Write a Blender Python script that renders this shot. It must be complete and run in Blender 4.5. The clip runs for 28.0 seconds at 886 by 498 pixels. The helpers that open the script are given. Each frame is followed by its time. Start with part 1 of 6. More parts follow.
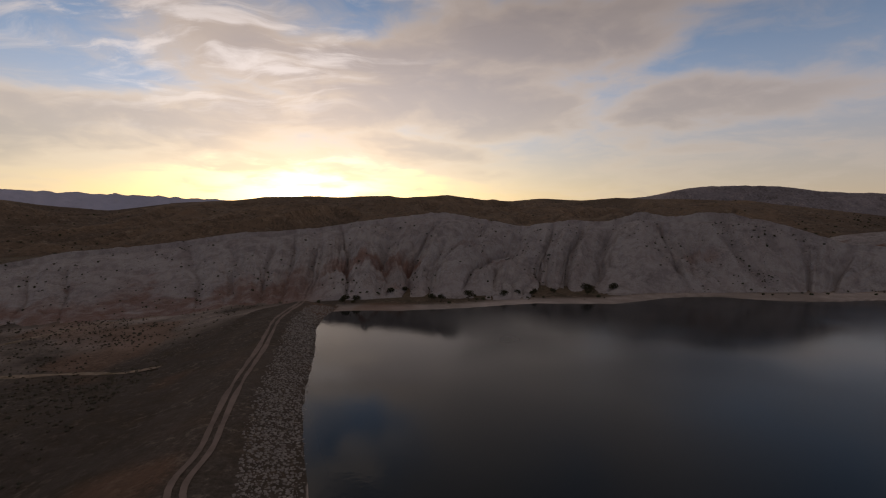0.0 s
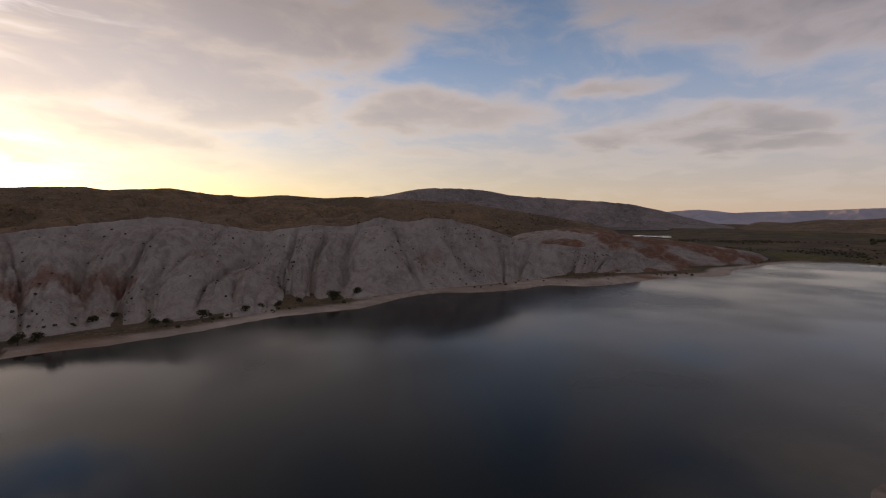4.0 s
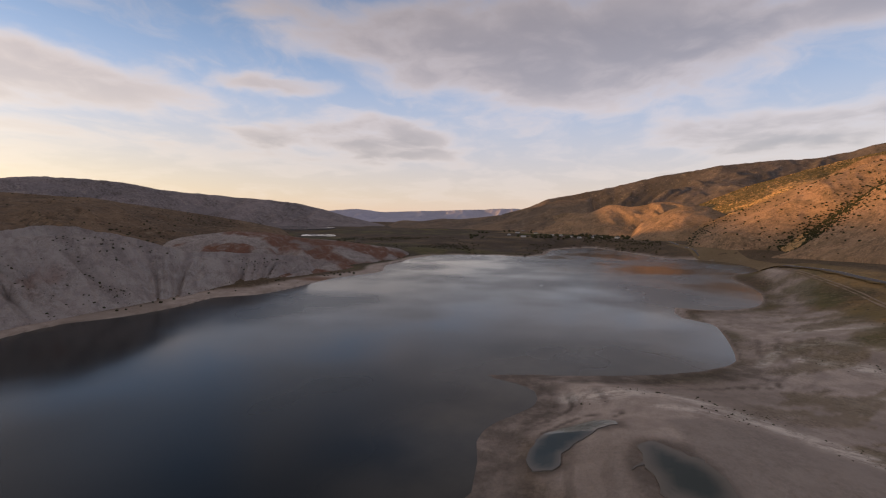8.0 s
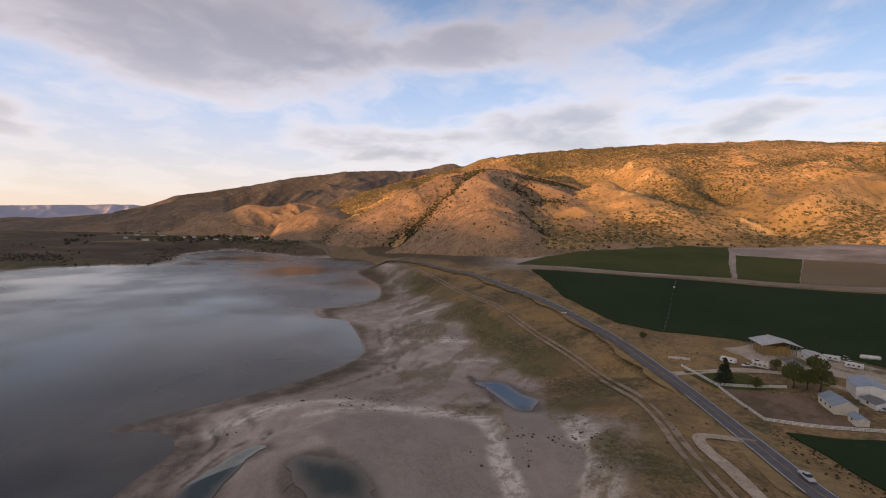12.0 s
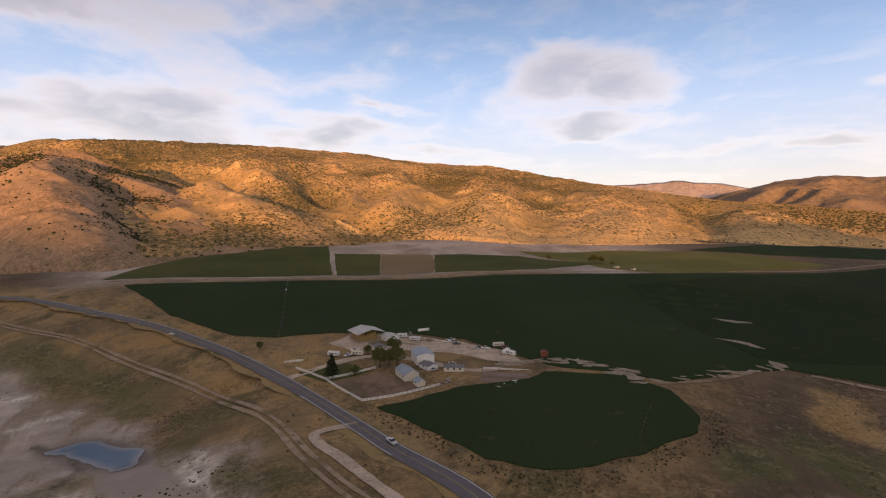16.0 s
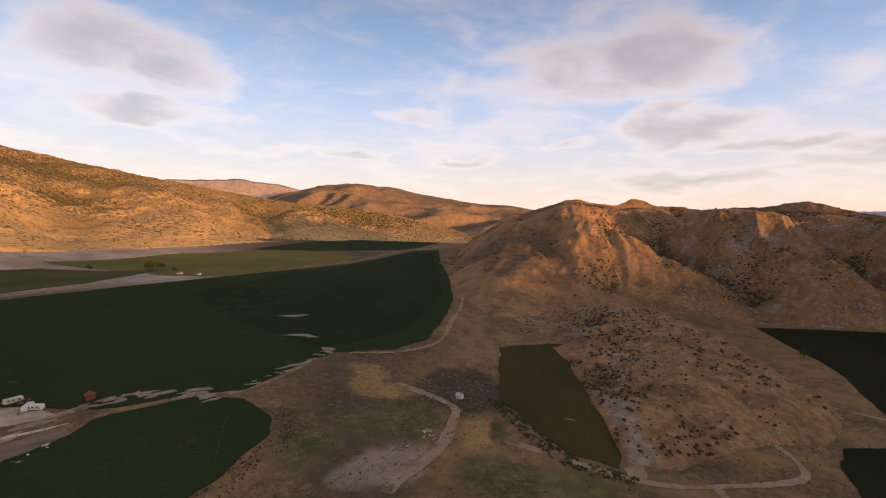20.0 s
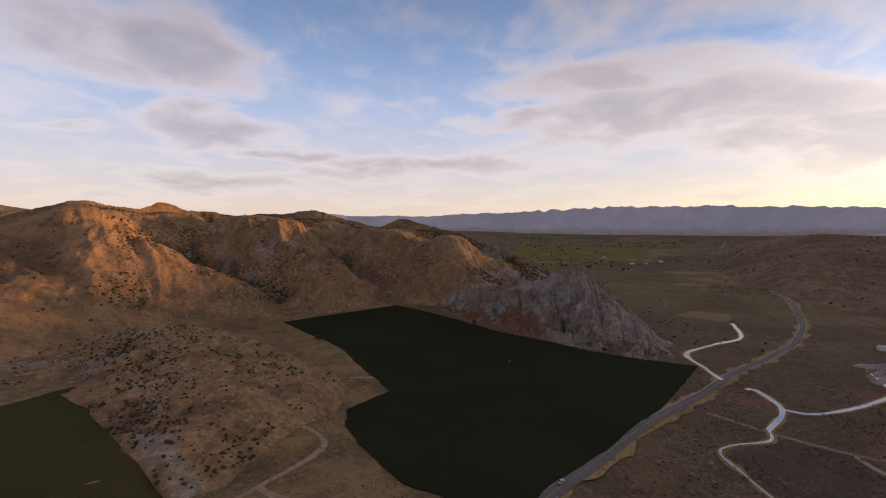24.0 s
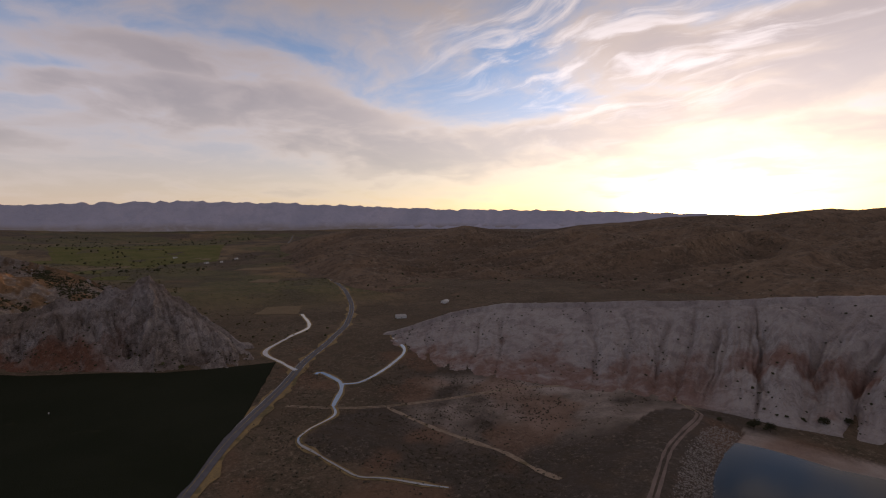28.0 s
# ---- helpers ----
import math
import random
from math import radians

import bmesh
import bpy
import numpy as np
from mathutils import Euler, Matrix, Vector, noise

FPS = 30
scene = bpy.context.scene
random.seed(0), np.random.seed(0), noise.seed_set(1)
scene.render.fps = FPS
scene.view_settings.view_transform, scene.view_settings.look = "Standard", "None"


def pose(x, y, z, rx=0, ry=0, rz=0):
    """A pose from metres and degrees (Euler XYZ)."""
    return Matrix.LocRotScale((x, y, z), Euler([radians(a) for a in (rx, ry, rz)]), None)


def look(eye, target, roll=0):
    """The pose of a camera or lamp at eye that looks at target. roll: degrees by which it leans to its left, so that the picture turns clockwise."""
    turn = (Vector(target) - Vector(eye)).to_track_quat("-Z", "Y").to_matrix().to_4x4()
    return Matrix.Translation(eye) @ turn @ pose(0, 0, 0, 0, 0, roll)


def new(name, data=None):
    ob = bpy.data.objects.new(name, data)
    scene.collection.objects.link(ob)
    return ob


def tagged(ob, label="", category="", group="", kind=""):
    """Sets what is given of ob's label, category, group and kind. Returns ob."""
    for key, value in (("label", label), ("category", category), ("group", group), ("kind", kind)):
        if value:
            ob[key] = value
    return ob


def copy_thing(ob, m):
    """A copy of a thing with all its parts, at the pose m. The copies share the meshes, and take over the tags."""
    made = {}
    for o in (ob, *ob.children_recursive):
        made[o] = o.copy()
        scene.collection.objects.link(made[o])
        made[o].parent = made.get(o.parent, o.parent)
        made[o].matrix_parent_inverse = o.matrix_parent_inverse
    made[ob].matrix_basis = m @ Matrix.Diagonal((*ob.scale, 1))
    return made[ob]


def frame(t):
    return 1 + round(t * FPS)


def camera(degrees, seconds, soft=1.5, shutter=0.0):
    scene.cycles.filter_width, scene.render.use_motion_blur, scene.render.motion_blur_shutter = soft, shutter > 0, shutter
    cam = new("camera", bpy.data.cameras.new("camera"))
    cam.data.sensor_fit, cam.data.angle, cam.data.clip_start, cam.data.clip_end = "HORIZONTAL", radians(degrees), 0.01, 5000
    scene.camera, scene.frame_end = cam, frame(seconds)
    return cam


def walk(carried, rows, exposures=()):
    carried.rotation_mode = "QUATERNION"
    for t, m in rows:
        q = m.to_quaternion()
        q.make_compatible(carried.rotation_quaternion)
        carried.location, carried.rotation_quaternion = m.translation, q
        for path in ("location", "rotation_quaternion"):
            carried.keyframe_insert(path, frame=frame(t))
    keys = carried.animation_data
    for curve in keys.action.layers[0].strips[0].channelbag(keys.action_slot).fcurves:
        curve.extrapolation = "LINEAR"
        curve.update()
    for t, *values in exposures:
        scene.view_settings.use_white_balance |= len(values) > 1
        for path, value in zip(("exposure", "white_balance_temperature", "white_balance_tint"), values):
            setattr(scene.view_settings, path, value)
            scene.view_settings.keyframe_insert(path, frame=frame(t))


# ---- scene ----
cam = camera(87.8, 28.0, 1.15)
# the walk: one slow rise with a turn to the right
PATH = [
    (0, pose(0, 0, 60.2, 86.57, -0.35, 0.00)),
    (1, pose(0, 0, 62.9, 86.42, -0.21, -6.64)),
    (2, pose(0, 0, 65.6, 86.36, -0.25, -14.69)),
    (2.5, pose(0, 0, 66.9, 86.31, -0.31, -18.48)),
    (3.5, pose(0, 0, 69.4, 86.15, -0.34, -27.07)),
    (4.5, pose(0, 0, 71.9, 86.26, -0.34, -35.16)),
    (5, pose(0, 0, 73.1, 86.24, -0.26, -39.88)),
    (6, pose(0, 0, 75.5, 86.28, -0.20, -50.31)),
    (7, pose(0, 0, 78.0, 86.21, -0.36, -60.89)),
    (8, pose(0, 0, 80.3, 86.14, -0.51, -70.62)),
    (9, pose(0, 0, 82.7, 86.16, -0.60, -80.47)),
    (10, pose(0, 0, 85.0, 86.17, -0.66, -91.60)),
    (11, pose(0, 0, 87.3, 86.23, -0.78, -102.53)),
    (11.5, pose(0, 0, 88.5, 86.28, -0.76, -108.04)),
    (12.5, pose(0, 0, 90.7, 86.32, -0.71, -118.69)),
    (13.5, pose(0, 0, 92.9, 86.36, -0.73, -129.68)),
    (14.5, pose(0, 0, 95.0, 86.53, -0.66, -141.69)),
    (15.5, pose(0, 0, 97.1, 86.57, -0.65, -153.25)),
    (16.5, pose(0, 0, 99.1, 86.58, -0.53, -165.36)),
    (17.5, pose(0, 0, 101.1, 86.59, -0.52, -177.76)),
    (18.5, pose(0, 0, 103.0, 86.62, -0.42, -189.59)),
    (19.5, pose(0, 0, 104.9, 86.65, -0.57, -202.70)),
    (20.5, pose(0, 0, 106.9, 86.77, -0.65, -216.91)),
    (21.5, pose(0, 0, 108.8, 86.95, -0.76, -230.21)),
    (22.5, pose(0, 0, 110.9, 87.12, -0.71, -243.64)),
    (23.5, pose(0, 0, 113.0, 87.26, -0.57, -256.88)),
    (24, pose(0, 0, 114.2, 87.34, -0.50, -263.63)),
    (25, pose(0, 0, 116.6, 87.50, -0.30, -276.16)),
    (26, pose(0, 0, 119.4, 87.51, -0.20, -288.47)),
    (27, pose(0, 0, 122.5, 87.31, -0.13, -300.81)),
    (28, pose(0, 0, 126.1, 86.91, -0.09, -313.25)),
]
EXPOSURES = [(0, -0.92, 6900, 16), (2.5, -0.8, 6900, 16), (5, -0.42, 6850, 16), (8, -0.1, 6650, 15), (11, 0.16, 6400, 14), (17, 0.28, 6750, 17),
             (20, 0.25, 6900, 18), (23, 0.1, 6650, 17), (25, -0.1, 6400, 20), (26.5, -0.27, 6400, 20), (28, -0.52, 6600, 20)]
walk(cam, PATH, EXPOSURES)

# ---------------------------------------------------------------- sky and sun
SUN_AZ, SUN_EL = -16.5, 2.1


def nd(tree, kind, loc=(0, 0), **kw):
    n = tree.nodes.new(kind)
    for k, v in kw.items():
        if k.startswith("in_"):
            n.inputs[int(k[3:])].default_value = v
        elif k == "op":
            n.operation = v
        elif k == "blend":
            n.blend_type = v
    return n


def vec_of(az, el):
    a, e = radians(az), radians(el)
    return Vector((math.sin(a) * math.cos(e), math.cos(a) * math.cos(e), math.sin(e)))


class Net:
    """Short hand for building node trees."""

    def __init__(self, tree):
        self.t = tree

    def link(self, a, b):
        self.t.links.new(a, b)

    def put(self, socket, v):
        if isinstance(v, bpy.types.NodeSocket):
            self.link(v, socket)
        elif v is not None:
            if socket.type == "RGBA" and len(v) == 3:
                v = (*v, 1)
            socket.default_value = v

    def math(self, op, a, b=None, c=None, clamp=False):
        n = self.t.nodes.new("ShaderNodeMath")
        n.operation, n.use_clamp = op, clamp
        for i, v in enumerate((a, b, c)):
            self.put(n.inputs[i], v)
        return n.outputs[0]

    def vmath(self, op, a, b=None, out=0):
        n = self.t.nodes.new("ShaderNodeVectorMath")
        n.operation = op
        self.put(n.inputs[0], a)
        if b is not None:
            self.put(n.inputs[3 if op == "SCALE" else 1], b)
        return n.outputs[out]

    def step(self, v, lo, hi, a=0.0, b=1.0):
        n = self.t.nodes.new("ShaderNodeMapRange")
        n.interpolation_type = "SMOOTHSTEP"
        for i, x in enumerate((v, lo, hi, a, b)):
            self.put(n.inputs[i], x)
        return n.outputs[0]

    def mix(self, f, a, b, kind="MIX"):
        n = self.t.nodes.new("ShaderNodeMix")
        n.data_type, n.blend_type, n.clamp_result = "RGBA", kind, False
        self.put(n.inputs[0], f)
        self.put(n.inputs[6], a)
        self.put(n.inputs[7], b)
        return n.outputs[2]

    def noise(self, v, scale, detail=4.0, rough=0.55, dist=0.0, out=0):
        n = self.t.nodes.new("ShaderNodeTexNoise")
        self.put(n.inputs["Vector"], v)
        self.put(n.inputs["Scale"], scale)
        n.inputs["Detail"].default_value = detail
        n.inputs["Roughness"].default_value = rough
        n.inputs["Distortion"].default_value = dist
        return n.outputs[out]

    def sep(self, v):
        n = self.t.nodes.new("ShaderNodeSeparateXYZ")
        self.put(n.inputs[0], v)
        return n.outputs

    def comb(self, x, y, z):
        n = self.t.nodes.new("ShaderNodeCombineXYZ")
        for i, v in enumerate((x, y, z)):
            self.put(n.inputs[i], v)
        return n.outputs[0]


# cloud banks: bearing, height, half width and half height in degrees, weight
CLOUD_BANKS = [
    (176, 16, 10, 3.6, 1.0), (177, 11.5, 5, 1.4, 0.9), (128, 10.4, 11, 2.8, 1.0), (147, 10.6, 10, 2.0, 0.9), (206, 12.7, 6, 1.2, 0.7),
    (231, 17, 14, 4.0, 1.0), (237, 10.4, 8, 2.2, 0.9), (240, 5, 10, 1.5, 0.8), (81, 19, 26, 6.0, 1.0), (107, 9.2, 15, 2.4, 0.9), (62, 9.3, 14, 2.0, 0.9),
    (30, 13, 15, 3.0, 1.0), (2, 13.5, 22, 4.0, 1.0), (348, 17, 20, 4.0, 1.0), (257, 6.5, 15, 1.8, 0.8), (292, 12, 20, 3.2, 0.9)]
CLOUD_BANKS += [(308, 9, 22, 2.6, 1.0), (282, 17, 14, 2.6, 0.7), (12, 21, 16, 4.0, 1.0), (343, 12, 18, 3.2, 1.0), (356, 8.5, 12, 1.8, 0.8), (325, 10.5, 12, 3.0, 1.0), (120, 20, 14, 3.0, 0.6)]
CLOUD_BANKS += [(225, 9, 5, 0.7, 0.8), (213, 8.5, 4, 0.6, 0.8), (199, 7.5, 5, 0.6, 0.8), (245, 8.3, 7, 0.9, 0.9), (190, 8, 7, 0.7, 0.7), (153, 13.6, 5, 0.9, 0.9), (160, 8.6, 6, 0.7, 0.6), (270, 13, 8, 1.4, 0.8), (52, 15.5, 9, 1.6, 0.8)]


def build_sky():
    w = bpy.data.worlds.new("sky")
    scene.world = w
    w.use_nodes = True
    t = w.node_tree
    t.nodes.clear()
    g = Net(t)
    out = t.nodes.new("ShaderNodeOutputWorld")
    bg = t.nodes.new("ShaderNodeBackground")
    g.link(bg.outputs[0], out.inputs[0])
    d = g.vmath("NORMALIZE", t.nodes.new("ShaderNodeTexCoord").outputs["Generated"])
    x, y, z = g.sep(d)
    up = g.math("MAXIMUM", z, 0.0)
    sky = t.nodes.new("ShaderNodeTexSky")
    sky.sky_type, sky.sun_disc = "NISHITA", False
    sky.sun_elevation, sky.sun_rotation = radians(max(SUN_EL, 1.0)), radians(SUN_AZ)
    sky.altitude, sky.air_density, sky.dust_density, sky.ozone_density = 1600, 1.0, 0.6, 1.5
    clear = g.vmath("SCALE", sky.outputs[0], 0.10)
    dot = g.vmath("DOT_PRODUCT", d, tuple(vec_of(SUN_AZ, SUN_EL)), out=1)
    s = g.math("MAXIMUM", dot, 0.0)
    half = g.math("MULTIPLY_ADD", dot, 0.5, 0.5)
    near = g.math("POWER", half, 5.0)          # broad warm side of the sky
    # scattered daylight: pale band at the horizon, blue above it
    pale = g.math("POWER", g.step(up, 0.0, 0.36, 1.0, 0.0), 1.5)
    blue = g.mix(g.step(up, 0.08, 0.45), (0.44, 0.555, 0.76), (0.25, 0.40, 0.67))
    blue = g.mix(g.step(up, 0.44, 0.68), blue, (0.56, 0.49, 0.45))      # pale warm overcast added out of view, to warm the ambient light
    hz = g.mix(g.math("POWER", half, 3.2), (0.72, 0.60, 0.56), (0.98, 0.68, 0.33))
    air = g.mix(g.math("MULTIPLY", pale, 0.9), blue, hz)
    # cloud sheet: flat layer seen in perspective
    den = g.math("ADD", up, 0.16)
    p = g.comb(g.math("DIVIDE", x, den), g.math("DIVIDE", y, den), 0.0)
    warp = g.vmath("SCALE", g.vmath("SUBTRACT", g.noise(p, 1.3, 3.0, out=1), (0.5, 0.5, 0.5)), 0.55)
    q = g.vmath("ADD", p, warp)
    big = g.noise(q, 0.75, 3.0, 0.5)
    fine = g.noise(q, 2.1, 6.0, 0.56, 0.15)
    wisp = g.noise(g.vmath("MULTIPLY", q, (1.0, 1.5, 1.0)), 3.2, 6.0, 0.62, 0.3)
    ragged = g.vmath("ADD", d, g.vmath("SCALE", g.vmath("SUBTRACT", g.noise(g.vmath("MULTIPLY", d, (1.0, 1.0, 2.6)), 3.2, 4.0, 0.55, out=1), (0.5, 0.5, 0.5)), 0.13))
    rz = g.sep(ragged)[2]
    banks = 0.0
    for az, el, w, h, k in CLOUD_BANKS:
        f, a = vec_of(az, el), radians(az)
        side = Vector((math.cos(a), -math.sin(a), 0)) / math.sin(radians(w))
        u = g.vmath("DOT_PRODUCT", ragged, tuple(side), out=1)
        v = g.math("MULTIPLY_ADD", rz, 1 / math.sin(radians(h)), -math.sin(radians(el)) / math.sin(radians(h)))
        far = g.vmath("LENGTH", g.comb(u, v, 0.0), out=1)
        front = g.math("GREATER_THAN", g.vmath("DOT_PRODUCT", d, tuple(f), out=1), 0.2)
        banks = g.math("MAXIMUM", banks, g.math("MULTIPLY", g.step(far, 0.35, 1.35, k, 0.0), front))
    cover = g.math("ADD", g.math("MULTIPLY", big, 0.5), g.math("MULTIPLY", fine, 0.5))
    cover = g.math("ADD", cover, g.math("MULTIPLY_ADD", banks, 0.20, -0.055))
    cover = g.math("ADD", cover, g.math("MULTIPLY", near, 0.05))
    body = g.step(cover, 0.41, 0.61)
    body = g.math("MULTIPLY", body, g.step(up, 0.012, 0.05))
    thick = g.step(cover, 0.45, 0.72)
    veil = g.math("MULTIPLY", g.step(wisp, 0.44, 0.74), 0.28)
    side = g.math("POWER", half, 2.5)
    lit = g.mix(near, (0.84, 0.74, 0.73), (1.0, 0.76, 0.50))
    dark = g.mix(side, (0.395, 0.365, 0.41), (0.57, 0.445, 0.37))
    cloud = g.mix(thick, lit, dark)
    cloud = g.mix(g.step(fine, 0.52, 0.74, 0.0, 0.32), cloud, lit)
    col = g.mix(g.math("MULTIPLY", veil, g.step(up, 0.03, 0.15)), air, lit)
    col = g.mix(g.math("MULTIPLY", body, 0.94), col, cloud)
    # bright ice-cloud streaks high above the sun
    f, a = vec_of(334, 20), radians(334)
    u = g.vmath("DOT_PRODUCT", ragged, (math.cos(a) / 0.42, -math.sin(a) / 0.42, 0.0), out=1)
    v = g.math("MULTIPLY_ADD", rz, 1 / 0.24, -0.43 / 0.24)
    ice = g.math("MULTIPLY", g.step(g.vmath("LENGTH", g.comb(u, v, 0.0), out=1), 0.4, 1.25, 1.0, 0.0), g.math("GREATER_THAN", g.vmath("DOT_PRODUCT", d, tuple(f), out=1), 0.3))
    streak = g.noise(g.vmath("MULTIPLY", q, (0.8, 1.9, 1.0)), 2.6, 7.0, 0.6, 0.35)
    col = g.mix(g.math("MULTIPLY", ice, g.step(streak, 0.47, 0.66, 0.0, 0.95)), col, (1.12, 1.0, 0.92))
    # the burning band round the sun
    low = g.step(g.math("ADD", up, g.math("MULTIPLY", g.math("SUBTRACT", fine, 0.5), 0.22)), 0.05, 0.115, 1.0, 0.0)
    band = g.math("MULTIPLY", g.math("POWER", s, 26.0), low)
    col = g.mix(g.math("MULTIPLY", band, 1.0, clamp=True), col, (1.75, 1.28, 0.56))
    tall = g.step(g.math("ADD", up, g.math("MULTIPLY", g.math("SUBTRACT", fine, 0.5), 0.25)), 0.045, 0.13, 1.0, 0.0)
    col = g.mix(g.math("MULTIPLY", g.math("MULTIPLY", g.math("POWER", s, 100.0), tall), 1.0, clamp=True), col, (2.7, 2.1, 1.25))
    core = g.math("MULTIPLY", g.math("POWER", g.math("MAXIMUM", g.vmath("DOT_PRODUCT", d, tuple(vec_of(SUN_AZ, 1.1)), out=1), 0.0), 2600.0), 9.0)
    col = g.vmath("ADD", col, g.vmath("SCALE", g.comb(1.0, 0.85, 0.55), core))
    col = g.vmath("ADD", col, clear)
    # brighter towards the sun, deep and dim overhead
    gain = g.math("MULTIPLY_ADD", g.math("POWER", half, 12.0), 0.78, 0.98)
    gain = g.math("MULTIPLY", gain, g.step(up, 0.20, 0.56, 1.0, 0.52))
    col = g.vmath("SCALE", col, gain)
    # below the horizon: ground colour
    col = g.mix(g.step(z, -0.03, -0.005, 1.0, 0.0), col, (0.06, 0.05, 0.045))
    g.link(col, bg.inputs[0])
    bg.inputs[1].default_value = 0.9


build_sky()
sun = new("sun", bpy.data.lights.new("sun", "SUN"))
sun.data.energy, sun.data.angle, sun.data.color = 5.0, radians(1.2), (1.0, 0.50, 0.16)
sun.matrix_world = look(vec_of(SUN_AZ, SUN_EL) * 4000, (0, 0, 0))
tagged(sun, kind="structure")

# ---------------------------------------------------------------- numeric helpers
RNG = np.random.RandomState(7)
TABLE = RNG.rand(256, 256)


def value_noise(x, y):
    xi, yi = np.floor(x).astype(int), np.floor(y).astype(int)
    u, v = x - xi, y - yi
    u, v = u * u * u * (u * (u * 6 - 15) + 10), v * v * v * (v * (v * 6 - 15) + 10)
    a, b = TABLE[xi % 256, yi % 256], TABLE[(xi + 1) % 256, yi % 256]
    c, e = TABLE[xi % 256, (yi + 1) % 256], TABLE[(xi + 1) % 256, (yi + 1) % 256]
    return (a * (1 - u) + b * u) * (1 - v) + (c * (1 - u) + e * u) * v


def fbm(x, y, size, octaves=4, gain=0.5):
    s, amp, tot = 0.0, 1.0, 0.0
    for i in range(octaves):
        f = 2.03 ** i / size
        s = s + amp * (value_noise(x * f + 17.3 * i, y * f + 9.1 * i) * 2 - 1)
        tot += amp
        amp *= gain
    return s / tot


def ridged(x, y, size, octaves=4, gain=0.5):
    s, amp, tot = 0.0, 1.0, 0.0
    for i in range(octaves):
        f = 2.07 ** i / size
        s = s + amp * (1 - np.abs(value_noise(x * f + 31.7 * i, y * f + 5.3 * i) * 2 - 1) * 1.8)
        tot += amp
        amp *= gain
    return s / tot


def xy(az, r):
    a = np.radians(np.asarray(az, float))
    return np.asarray(r, float) * np.sin(a), np.asarray(r, float) * np.cos(a)


def smooth01(v):
    v = np.clip(v, 0, 1)
    return v * v * (3 - 2 * v)


def spline(pts, step):
    """Points every step metres along a smooth line through pts (x, y)."""
    p = np.array(pts, float)
    p = np.vstack([2 * p[0] - p[1], p, 2 * p[-1] - p[-2]])
    res = []
    for i in range(1, len(p) - 2):
        n = max(2, int(np.hypot(*(p[i + 1] - p[i])) / step))
        u = np.linspace(0, 1, n, endpoint=False)[:, None]
        a, b, c, e = p[i - 1], p[i], p[i + 1], p[i + 2]
        res.append(0.5 * (2 * b + (c - a) * u + (2 * a - 5 * b + 4 * c - e) * u ** 2 + (3 * b - a - 3 * c + e) * u ** 3))
    res.append(p[-2][None])
    return np.vstack(res)


def polar_line(flat, step):
    a = np.array(flat, float).reshape(-1, 2)
    return spline(np.stack(xy(a[:, 0], a[:, 1]), 1), step)


def dist_line(x, y, line):
    """Distance to a polyline."""
    best = np.full(x.shape, 1e9)
    for (ax, ay), (bx, by) in zip(line[:-1], line[1:]):
        dx, dy = bx - ax, by - ay
        u = np.clip(((x - ax) * dx + (y - ay) * dy) / (dx * dx + dy * dy + 1e-9), 0, 1)
        best = np.minimum(best, (x - ax - u * dx) ** 2 + (y - ay - u * dy) ** 2)
    return np.sqrt(best)


def inside(x, y, poly):
    c = np.zeros(x.shape, bool)
    for (ax, ay), (bx, by) in zip(poly, np.roll(poly, -1, 0)):
        if ay != by:
            c ^= ((ay > y) != (by > y)) & (x < (bx - ax) * (y - ay) / (by - ay) + ax)
    return c


def signed(x, y, poly):
    d = dist_line(x, y, np.vstack([poly, poly[:1]]))
    return np.where(inside(x, y, poly), -d, d)


def closed(flat, step=8.0):
    a = np.array(flat, float).reshape(-1, 2)
    p = np.stack(xy(a[:, 0], a[:, 1]), 1)
    line = spline(np.vstack([p, p[:1]]), step)
    return line[:-1]


# ---------------------------------------------------------------- plan of the ground: bearing, distance, height
LEVELS = [148, 225, 12, 147, 345, 18, 156, 275, 16, 192, 420, 22, 146, 590, 29, 211, 740, 30, 177, 750, 38, 212, 235, 13,
          110, 1050, 22, 125, 250, 2, 116, 280, 1, 160, 1100, 60, 120, 1500, 45, 140, 1000, 50, 185, 1200, 55, 98, 470, 0,
          84, 1130, 2, 64, 780, 1, 55, 1400, 15, 40, 1500, 20, 83, 1600, 20, 75, 2600, 30, 40, 2600, 30, 60, 4500, 40,
          100, 2600, 40]
LEVELS_WEST = [345, 300, 2, 0, 365, 2, 18, 410, 3, 32, 480, 5, 340, 410, -4, 328, 440, -12, 306, 420, -14, 301, 400, -14,
               295, 520, -13, 297, 720, -14, 315, 700, -16, 294, 1500, -14, 285, 4000, 45, 285, 3200, 5, 262, 4600, 85, 285, 4600, 85, 310, 4600, 85, 335, 4600, 85, 310, 1500, -14, 330, 1300, -5,
               275, 2000, -14, 320, 300, -14, 300, 150, -14, 330, 120, -10]
LEVELS_SOUTH = [257, 330, -6, 245, 560, -3, 232, 560, 8, 220, 250, 10, 240, 230, 2, 290, 250, -10, 270, 220, -6, 263, 400, -8,
                180, 100, 6, 220, 100, 6, 270, 100, -4, 120, 120, 1, 200, 2200, 60, 210, 1400, 40, 140, 2500, 80]
LV = np.array(LEVELS + LEVELS_WEST + LEVELS_SOUTH, float).reshape(-1, 3)
LX, LY = xy(LV[:, 0], LV[:, 1])
